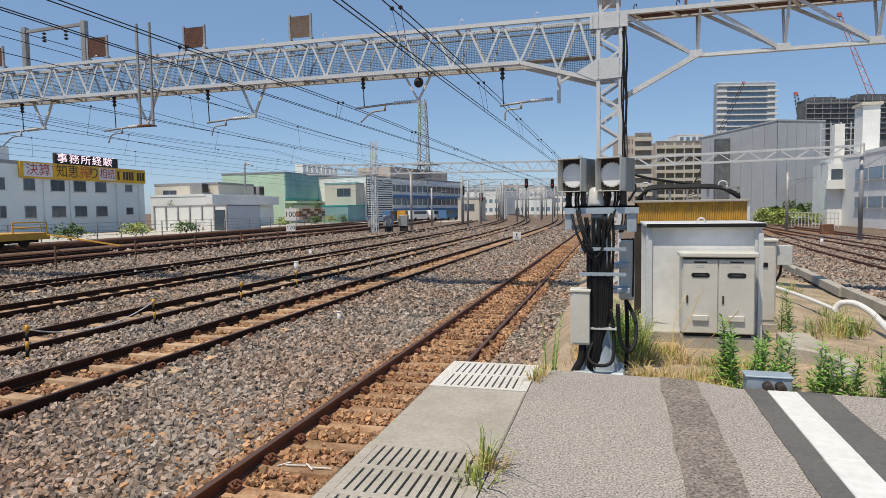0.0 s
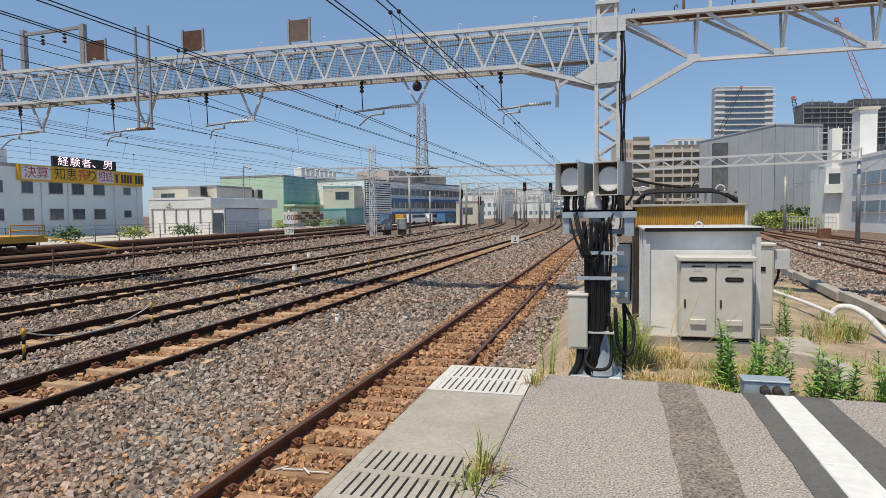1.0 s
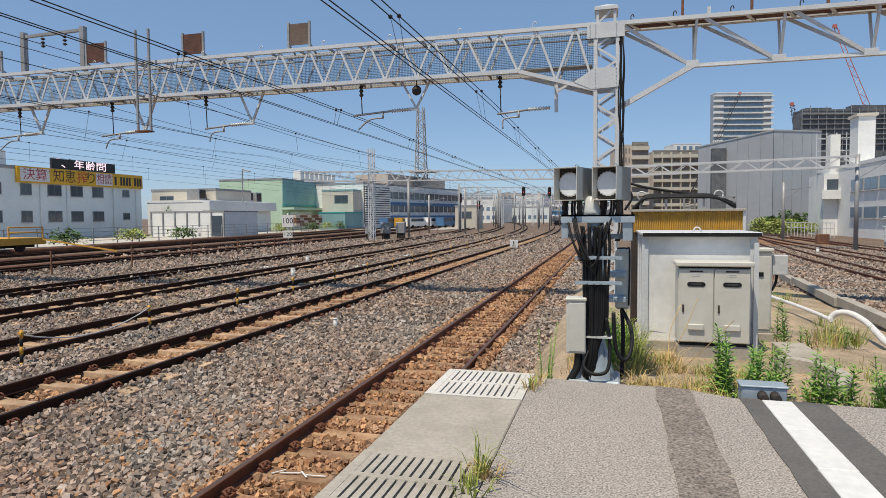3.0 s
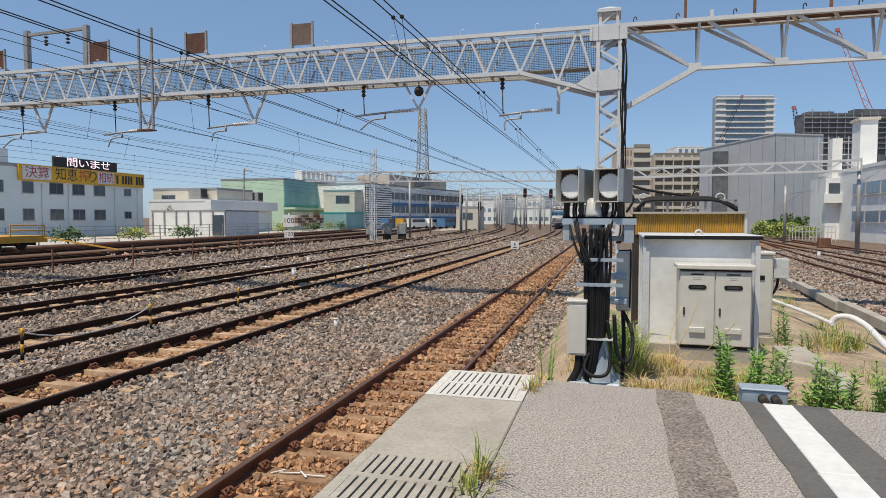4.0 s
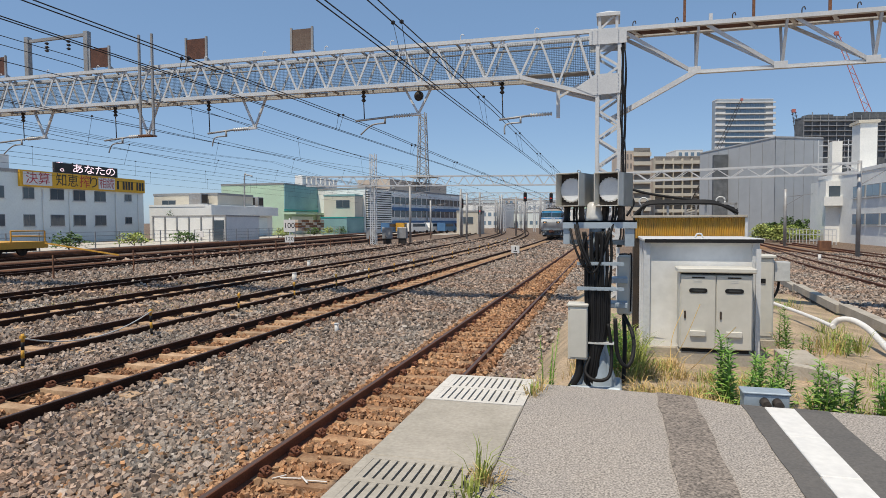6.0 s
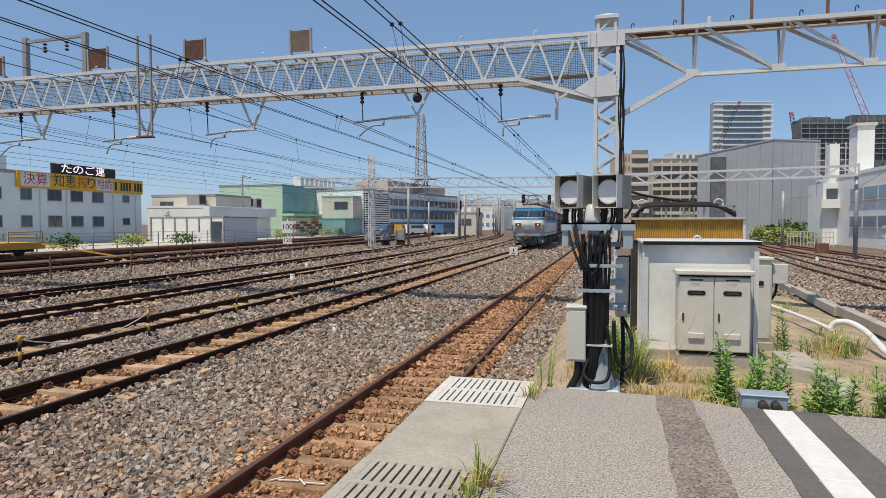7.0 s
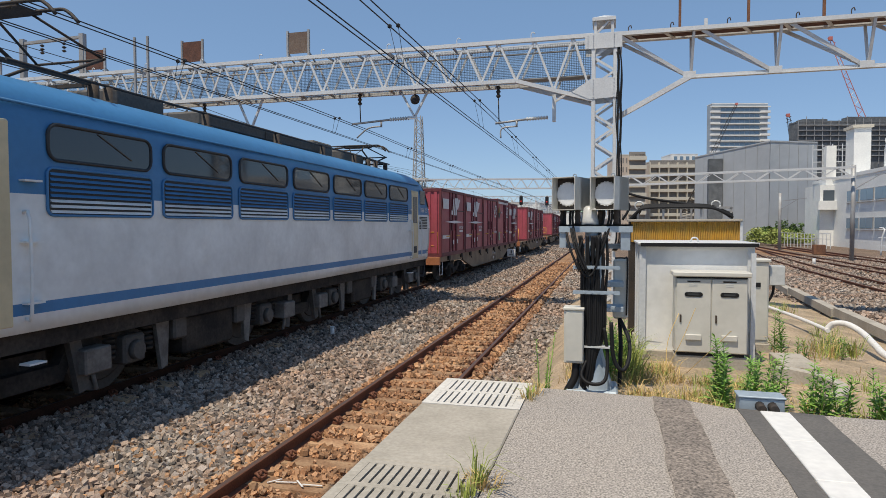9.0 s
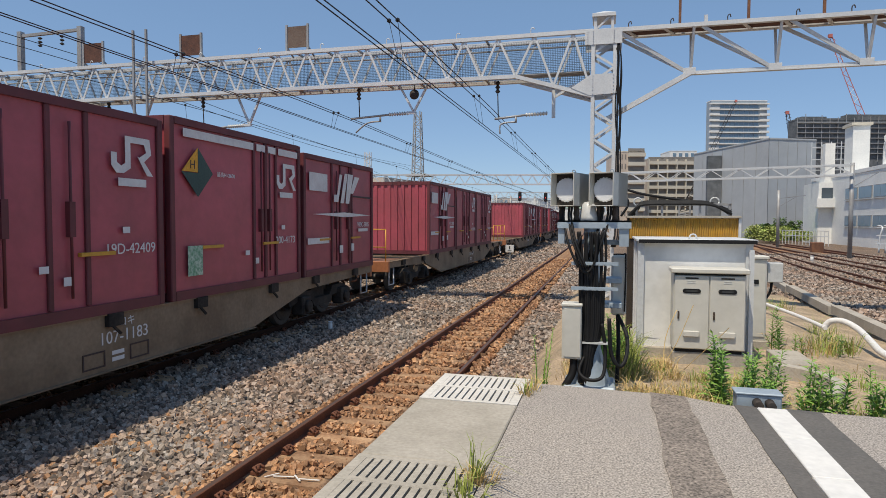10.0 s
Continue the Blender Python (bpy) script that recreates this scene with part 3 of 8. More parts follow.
def rounded_slot(hw, r, n=6):
    """The outline of a slot with half-round ends."""
    return [(sg * (hw - r) + r * math.sin(a + (0 if sg > 0 else math.pi)), r * math.cos(a + (0 if sg > 0 else math.pi))) for sg in (1, -1) for a in [math.pi * i / n for i in range(n + 1)]]


def cabinet():
    t = thing("equipment_cabinet", "grey two-door steel equipment cabinet beside the relay hut", "cabinet")
    x0, x1, y0, y1, z0, z1 = 0.755, 1.53, 7.62, 7.95, 0.78, 1.66
    part("plinth", box(bmesh.new(), x0, x1 + 0.02, y0 + 0.03, y1, 0.5, 0.74, bevel=0.008), CONCRETE, t)
    part("sill", box(bmesh.new(), x0 + 0.03, x1 - 0.03, y0 + 0.04, y1 - 0.02, 0.735, 0.79), BLACK, t)
    part("body", box(bmesh.new(), x0, x1, y0 + 0.02, y1, z0, z1, bevel=0.006), GREYP, t)
    part("hood", box(bmesh.new(), x0 - 0.03, x1 + 0.03, y0 - 0.035, y1, z1, z1 + 0.055, bevel=0.01), GREYP, t, "overhanging hood")
    part("hood_lip", box(bmesh.new(), x0 + 0.01, x1 - 0.01, y0 - 0.004, y0 + 0.02, z1 - 0.02, z1), BLACK, t)
    for k, (a, b) in enumerate(((x0 + 0.012, (x0 + x1) / 2 - 0.006), ((x0 + x1) / 2 + 0.006, x1 - 0.012))):
        d = part("door", box(bmesh.new(), a, b, y0, y0 + 0.02, z0 + 0.01, z1 - 0.03, bevel=0.004), GREYP, t)
        c = (a + b) / 2
        w = prism(bmesh.new(), rounded_slot(0.098, 0.026), lambda u, v: (c + u, y0 - 0.006, 1.455 + v), lambda u, v: (c + u, y0, 1.455 + v))
        o = part("window", w, BLACK, d, "narrow dark window with rounded frame")
        part("glass", box(bmesh.new(), c - 0.06, c + 0.06, y0 - 0.009, y0 - 0.006, 1.444, 1.466), GLASSK, o)
        part("label_plate", box(bmesh.new(), c - 0.07, c + 0.07, y0 - 0.004, y0, 1.595, 1.612), IRON, d)
        for z in (1.565, 1.545):
            part("label_plate", box(bmesh.new(), c - 0.05 + 0.01 * k, c + 0.04, y0 - 0.003, y0, z, z + 0.008), INSUL, d)
        part("vent_hood", box(bmesh.new(), c - 0.085, c + 0.085, y0 - 0.03, y0, 0.93, 0.995, bevel=0.006), GREYP, d)
        h = bmesh.new()
        box(h, a + 0.035, a + 0.055, y0 - 0.012, y0, 1.13, 1.22, bevel=0.003)
        part("handle", h, IRON, d, "recessed dark latch")


GLASSK = G("cabinet_glass", (0.02, 0.025, 0.03), 0.08)
cabinet()


def small_cabinet():
    t = thing("control_cabinet", "narrow beige-grey steel control cabinet behind the hut", "cabinet")
    part("body", box(bmesh.new(), 1.79, 2.13, 9.35, 9.65, 0.62, 1.74, bevel=0.01), GREYP, t)
    part("lid", box(bmesh.new(), 1.77, 2.15, 9.32, 9.67, 1.74, 1.785, bevel=0.01), GREYP, t)
    part("door", box(bmesh.new(), 1.81, 2.11, 9.335, 9.349, 0.67, 1.68, bevel=0.004), GREYP, t)
    part("window", box(bmesh.new(), 1.86, 2.02, 9.32, 9.335, 1.40, 1.46, bevel=0.003), BLACK, t)
    part("plinth", box(bmesh.new(), 1.77, 2.16, 9.3, 9.7, 0.2, 0.62, bevel=0.01), CONCRETE, t)
    part("terminal_box", box(bmesh.new(), 2.145, 2.34, 9.4, 9.55, 1.42, 1.69, bevel=0.008), INSUL, t, "white terminal box with a cable below")
    c = bmesh.new()
    cable_bunch(c, [(2.22, 9.48, 1.42), (2.2, 9.48, 1.28), (2.12, 9.46, 1.15)], 0.018)
    part("cable", c, BLACK, t)
    br = bmesh.new()
    beam(br, (2.12, 9.48, 1.6), (2.17, 9.48, 1.6), 0.04)
    part("bracket", br, GALV, t)


small_cabinet()


def yellow_screen():
    t = thing("cable_screen", "yellow corrugated sheet screen carrying looped black cables", "screen")
    x0, x1, y, z0, z1 = 0.32, 1.80, 9.62, 2.0, 2.30
    s = bmesh.new()
    n = 48
    prev = None
    for i in range(n * 2 + 1):
        x = x0 + (x1 - x0) * i / (2 * n)
        yy = y + (0.012 if i % 2 else -0.012)
        cur = [s.verts.new((x, yy, z0)), s.verts.new((x, yy, z1)), s.verts.new((x, yy + 0.004, z0)), s.verts.new((x, yy + 0.004, z1))]
        if prev:
            s.faces.new((prev[0], cur[0], cur[1], prev[1]))
            s.faces.new((prev[2], prev[3], cur[3], cur[2]))
        prev = cur
    part("corrugated_sheet", s, PLASTIC, t)
    part("cap", box(bmesh.new(), x0 - 0.04, x1 + 0.03, y - 0.06, y + 0.5, z1, z1 + 0.035, bevel=0.006), CONCRETE, t)
    part("frame", box(bmesh.new(), x0 - 0.02, x1 + 0.02, y + 0.02, y + 0.5, 0.3, z1), IRON, t)
    part("corner_post", box(bmesh.new(), x1 + 0.0, x1 + 0.035, y - 0.03, y + 0.03, 0.3, z1), GALV, t)
    rk = bmesh.new()
    for x in (0.42, 0.78, 1.3, 1.7):
        beam(rk, (x, y + 0.1, z1 + 0.03), (x, y + 0.1, z1 + 0.2), 0.03)
    beam(rk, (0.42, y + 0.1, z1 + 0.2), (1.72, y + 0.1, z1 + 0.2), 0.03)
    part("cable_rack", rk, GALVD, t)
    for k in range(4):
        c = bmesh.new()
        o = 0.025 * k
        cable_bunch(c, [(0.30 + o, y + 0.05 + o, z1 + 0.02), (0.38 + o, y + 0.05 + o, z1 + 0.12 + o * 0.5), (0.52, y + 0.05 + o, z1 + 0.2 + o * 0.6), (1.0, y + 0.05 + o, z1 + 0.21 + o * 0.5), (1.4, y + 0.05 + o, z1 + 0.2 + o * 0.5), (1.6 + o, y + 0.05 + o, z1 + 0.13), (1.72, y + 0.05 + o, z1 + 0.06 + o)], 0.018)
        part("cable", c, BLACK, t)
    c = bmesh.new()
    cable_bunch(c, [(0.1, y + 0.3, z1 + 0.5), (0.5, y + 0.3, z1 + 0.37), (1.1, y + 0.3, z1 + 0.27), (1.5, y + 0.3, z1 + 0.2), (1.72, y + 0.1, z1 + 0.05)], 0.02)
    part("cable", c, BLACK, t)
    c = bmesh.new()
    cable_bunch(c, [(0.2, y + 0.1, z1 + 0.03), (0.3, y + 0.1, z1 + 0.22), (0.22, y + 0.12, z1 + 0.36), (0.02, y + 0.2, z1 + 0.55)], 0.018)
    part("cable", c, BLACK, t)
    for x in (0.44, 1.5):
        c = bmesh.new()
        pts = [(x + 0.06 * math.cos(a), y + 0.12, z1 + 0.24 + 0.06 * math.sin(a)) for a in [2 * math.pi * i / 14 for i in range(15)]]
        tube(c, pts, 0.012, 6)
        part("cable_coil", c, INSUL, t, "coil of pale cable")


yellow_screen()

jb = thing("junction_box", "pale blue-grey steel box with two round glands at the platform end", "junction box")
part("body", box(bmesh.new(), 0.90, 1.19, 4.72, 4.86, 0.80, 1.04, bevel=0.006), STEELB, jb)
part("lid", box(bmesh.new(), 0.89, 1.20, 4.71, 4.87, 1.04, 1.055, bevel=0.005), STEELB, jb)
for x in (1.03, 1.11):
    g_ = bmesh.new()
    tube(g_, [(x, 4.72, 0.99), (x, 4.64, 0.985)], [0.032, 0.03], 12)
    part("gland", g_, IRON, jb)

# concrete kerbs, slabs and the white hose on the bank
kb = bmesh.new()
arc = [(1.62 + 0.42 * math.cos(a), 6.35 + 0.55 * math.sin(a)) for a in [radians(-70 + 10 * i) for i in range(17)]]
rings = []
for i, (xa, ya) in enumerate(arc):
    a = radians(-70 + 10 * i)
    cx, cy = 0.05 * math.cos(a), 0.05 * math.sin(a)
    rings.append([kb.verts.new(v) for v in ((xa - cx, ya - cy, 0.62), (xa + cx, ya + cy, 0.62), (xa + cx, ya + cy, 0.81),
                                            (xa + 0.8 * cx, ya + 0.8 * cy, 0.82), (xa - 0.8 * cx, ya - 0.8 * cy, 0.82), (xa - cx, ya - cy, 0.81))])
for p, q in zip(rings, rings[1:]):
    for k in range(6):
        kb.faces.new((p[k], p[(k + 1) % 6], q[(k + 1) % 6], q[k]))
kb.faces.new(rings[0])
kb.faces.new(rings[-1][::-1])
bmesh.ops.recalc_face_normals(kb, faces=kb.faces)
solo("kerb_ring", kb, CONCRETE, "curved grey concrete kerb set in the bank", "kerb")
for i, (xa, ya, xb, yb, z) in enumerate(((5.1, 12.4, 5.35, 16.8, 0.16), (5.36, 17.0, 5.8, 22.5, 0.10), (5.82, 22.7, 7.2, 36, 0.02))):
    kb = bmesh.new()
    beam(kb, (xa, ya, z), (xb, yb, z), 0.22, 0.2)
    solo("concrete_kerb", kb, CONCRETE, "long weathered concrete kerb beside the tracks", "kerb", "kerbs")
sl = bmesh.new()
box(sl, 1.9, 2.25, 7.5, 8.3, 0.5, 0.70, bevel=0.01)
solo("concrete_slab", sl, CONCRETE, "grey concrete step slab beside the cabinets", "slab", "slabs")
hs = bmesh.new()
tube(hs, bend([(3.5, 16.2, 0.36), (3.66, 14.6, 0.37), (3.74, 13.2, 0.38), (3.76, 12.3, 0.38)], 8), 0.038, 10)
tube(hs, bend([(3.76, 12.4, 0.37), (3.86, 12.35, 0.50), (4.02, 12.2, 0.52), (4.12, 11.8, 0.44), (4.02, 11.0, 0.37), (3.92, 10.3, 0.34), (4.0, 9.3, 0.30), (4.3, 8.2, 0.22)], 8), 0.052, 12)
solo("white_duct", hs, WHITE, "white flexible cable duct lying on the bank", "duct")


# ---- weeds ----
def leaf(bm, p, d, length, w, droop, mi=0):
    d = Vector(d).normalized()
    side = d.cross(Vector((0, 0, 1)))
    side = side.normalized() if side.length > 1e-3 else Vector((1, 0, 0))
    p = Vector(p)
    a, b = p + d * length * 0.45 - Vector((0, 0, droop * 0.25)), p + d * length - Vector((0, 0, droop))
    v = [bm.verts.new(q) for q in (p, a + side * w, b, a - side * w, a + Vector((0, 0, w * 0.5)))]
    for q in ((0, 1, 4), (1, 2, 4), (2, 3, 4), (3, 0, 4)):
        bm.faces.new([v[i] for i in q]).material_index = mi


def weed(x, y, z, h, stems, seed, label="tall leafy green weed on the bank", spread=0.1, leafl=0.12, m=None):
    rng = random.Random(seed)
    t = thing("weed", label, "plant", "weeds", at=pose(x, y, z))
    st, lf = bmesh.new(), bmesh.new()
    for s in range(stems):
        bx, by = rng.uniform(-spread, spread), rng.uniform(-spread, spread)
        hh = h * rng.uniform(0.85, 1.25)
        tip = Vector((bx * 1.5 + rng.uniform(-0.05, 0.05), by * 1.5 + rng.uniform(-0.05, 0.05), hh))
        root = Vector((bx, by, -0.03))
        tube(st, [root, root.lerp(tip, 0.5) + Vector((rng.uniform(-0.01, 0.01), 0, 0)), tip], [0.006, 0.005, 0.002], 5)
        n = int(hh * 110)
        for i in range(n):
            k = 0.12 + 0.88 * i / n
            a = i * 2.4 + rng.uniform(-0.3, 0.3)
            ln = leafl * (1.1 - 0.55 * k) * rng.uniform(0.8, 1.2)
            leaf(lf, root.lerp(tip, k), (math.cos(a), math.sin(a), rng.uniform(0.4, 1.1)), ln, ln * 0.12, ln * rng.uniform(0.1, 0.5))
    part("stem", st, LEAF, t)
    part("foliage", lf, m or LEAF, t, kind="stuff")
    return t


for i, (x, y, h, s) in enumerate(((0.83, 5.3, 0.46, 3), (0.97, 5.28, 0.50, 4), (1.07, 5.4, 0.42, 3), (1.19, 5.45, 0.42, 4), (1.28, 5.35, 0.28, 3), (1.46, 5.22, 0.36, 3), (1.53, 5.1, 0.24, 3), (1.70, 5.25, 0.35, 3), (1.62, 5.3, 0.18, 2), (1.95, 5.2, 0.34, 3), (2.08, 5.3, 0.3, 2),
                                  (-0.02, 6.4, 0.5, 3), (0.12, 6.8, 0.5, 3), (2.18, 9.0, 0.5, 3), (2.44, 8.8, 0.24, 2), (3.0, 9.6, 0.26, 3), (2.75, 12.4, 0.3, 2))):
    weed(x, y, bank_z(x, y), h, s, i)
weed(-0.52, 4.96, 0.80, 0.5, 4, 50, "thin straggling weed at the platform corner", 0.06, 0.05, GRASS)


def tuft(bm, x, y, z, h, n, r, rng, mi=0, w=0.004):
    for _ in range(n):
        a, q = rng.uniform(0, 6.28), rng.uniform(0, r)
        b = Vector((x + q * math.cos(a), y + q * math.sin(a), z))
        hh, lean = h * rng.uniform(0.5, 1.1), rng.uniform(0.1, 1.1)
        dx = Vector((math.cos(a + rng.uniform(-0.8, 0.8)), math.sin(a + rng.uniform(-0.8, 0.8)), 0))
        m1 = b + dx * hh * lean * 0.4 + Vector((0, 0, hh * 0.65))
        tip = b + dx * hh * lean * 1.1 + Vector((0, 0, hh * rng.uniform(0.6, 1.0)))
        s = Vector((-dx.y, dx.x, 0)) * w
        v = [bm.verts.new(p) for p in (b - s, b + s, m1 + s * 0.8, m1 - s * 0.8, tip)]
        bm.faces.new((v[0], v[1], v[2], v[3])).material_index = mi
        bm.faces.new((v[3], v[2], v[4])).material_index = mi


rng = random.Random(9)
tf = bmesh.new()
tuft(tf, -0.62, 3.0, PZ, 0.30, 9, 0.03, rng, 0, 0.0025)
tuft(tf, -0.62, 2.95, PZ, 0.22, 16, 0.06, rng, 0, 0.004)
tuft(tf, -0.63, 2.78, PZ, 0.10, 40, 0.10, rng, 0, 0.005)
tuft(tf, -0.58, 2.95, PZ, 0.09, 90, 0.10, rng, 1, 0.0025)
tuft(tf, -0.55, 4.55, PZ, 0.09, 40, 0.07, rng, 1, 0.003)
tuft(tf, -0.52, 4.7, PZ, 0.12, 30, 0.08, rng, 1, 0.003)
tuft(tf, -0.55, 4.6, PZ, 0.14, 14, 0.06, rng, 0, 0.004)
solo("grass_tuft", tf, [GRASS, DRY], "green and dry grass tuft growing in the platform joint", "grass", kind="stuff")
gr = bmesh.new()
for _ in range(1900):
    x, y = rng.uniform(-0.4, 3.2), rng.uniform(4.85, 8.0)
    if (0.7 < x < 1.9 and y > 6.6) or (0.3 < x < 1.9 and y > 7.5) or (abs(x + 0.13) < 0.3 and y < 6.1) or (0.2 < x < 0.9 and 5.9 < y < 6.3):
        continue
    dryness = 0.80 if x < 0.85 else 0.3
    if x > 1.3 and rng.random() < (0.6 if y < 5.4 else 0.93):
        continue
    tuft(gr, x, y, bank_z(x, y) - 0.02, rng.uniform(0.06, 0.22), 9, 0.10, rng, 1 if rng.random() < dryness else 0, 0.003)
for _ in range(70):
    x, y = rng.uniform(-0.75, -0.45), rng.uniform(4.8, 5.15)
    tuft(gr, x, y, 0.72, rng.uniform(0.15, 0.3), 8, 0.05, rng, 1 if rng.random() < 0.6 else 0)
for _ in range(45):
    x, y = rng.choice([(3.05, 9.6), (3.05, 9.8), (3.95, 12.9), (4.1, 17.0), (2.5, 9.0)])
    tuft(gr, x + rng.uniform(-0.3, 0.3), y + rng.uniform(-0.3, 0.3), bank_z(x, y), 0.35, 12, 0.15, rng, rng.choice([0, 0, 1]))
for _ in range(60):
    x = rng.uniform(0.0, 0.3)
    tuft(gr, x, rng.uniform(6.2, 8.2), bank_z(x, 7), rng.uniform(0.2, 0.5), 12, 0.1, rng, 0, 0.006)
solo("bank_grass", gr, [GRASS, DRY], "dry and green grass growing over the bank", "grass", kind="stuff")
tw = bmesh.new()
for pts in (((0.55, 6.9, 0.65), (0.75, 7.1, 0.95), (0.92, 7.2, 1.35)), ((0.6, 6.9, 0.65), (0.62, 7.0, 1.0), (0.74, 7.1, 1.3)), ((0.8, 6.9, 0.7), (1.1, 7.1, 0.95), (1.3, 7.3, 1.1))):
    tube(tw, bend(pts, 4), 0.004, 5)
solo("bare_twig", tw, DRY, "thin bare dry twigs in front of the cabinet", "twig")
# ---- overhead line gantries ----
def netting():
    m = bpy.data.materials.new("bird_netting")
    m.use_nodes = True
    nt = m.node_tree
    b = nt.nodes["Principled BSDF"]
    b.inputs["Base Color"].default_value, b.inputs["Roughness"].default_value = (0.05, 0.075, 0.10, 1), 0.8
    tc = nt.nodes.new("ShaderNodeTexCoord")
    sp = nt.nodes.new("ShaderNodeSeparateXYZ")
    nt.links.new(tc.outputs["Object"], sp.inputs[0])
    outs = []
    for ax in (0, 2):
        a = nt.nodes.new("ShaderNodeMath")
        a.operation, a.inputs[1].default_value = "MULTIPLY", 22.0
        f = nt.nodes.new("ShaderNodeMath")
        f.operation = "FRACT"
        g = nt.nodes.new("ShaderNodeMath")
        g.operation, g.inputs[1].default_value = "LESS_THAN", 0.13
        nt.links.new(sp.outputs[ax], a.inputs[0])
        nt.links.new(a.outputs[0], f.inputs[0])
        nt.links.new(f.outputs[0], g.inputs[0])
        outs.append(g.outputs[0])
    mx = nt.nodes.new("ShaderNodeMath")
    mx.operation = "MAXIMUM"
    nt.links.new(outs[0], mx.inputs[0])
    nt.links.new(outs[1], mx.inputs[1])
    nt.links.new(mx.outputs[0], b.inputs["Alpha"])
    return m


NET = netting()
GY, GD = 16.55, 0.62          # near face of the beam, its depth
TOPZ, BOTZ = 7.10, 6.06


def truss_face(parent, y, x_from, x_to, top, bot, pitch, chord=0.10, web=0.055, m=GALV):
    """One face of a lattice beam; top and bot give heights by x."""
    n = max(2, round(abs(x_to - x_from) / pitch) * 2)
    xs = [x_from + (x_to - x_from) * i / n for i in range(n + 1)]
    for nm, z in (("top_chord", top), ("bottom_chord", bot)):
        c = bmesh.new()
        beam(c, (xs[0], y, z(xs[0])), (xs[-1], y, z(xs[-1])), chord)
        part(nm, c, m, parent)
    for i in range(n):
        a = (xs[i], y, (top if i % 2 else bot)(xs[i]))
        b = (xs[i + 1], y, (bot if i % 2 else top)(xs[i + 1]))
        part("diagonal", beam(bmesh.new(), a, b, web, 0.03, up=(0, 1, 0)), m, parent)
    return xs


def lattice_post(parent, x0, x1, y0, y1, z0, z1, step, leg=0.09, m=GALV):
    for x in (x0, x1):
        for y in (y0, y1):
            part("leg", beam(bmesh.new(), (x, y, z0), (x, y, z1), leg), m, parent)
    z, k = z0, 0
    while z < z1 - 0.1:
        zz = min(z + step, z1)
        for y in (y0, y1):
            a, b = ((x0, x1) if k % 2 else (x1, x0))
            part("lacing", beam(bmesh.new(), (a, y, z), (b, y, zz), 0.06, 0.02, up=(0, 1, 0)), m, parent)
        for x in (x0, x1):
            a, b = ((y0, y1) if k % 2 else (y1, y0))
            part("lacing", beam(bmesh.new(), (x, a, z), (x, b, zz), 0.06, 0.02, up=(1, 0, 0)), m, parent)
        z, k = zz, k + 1


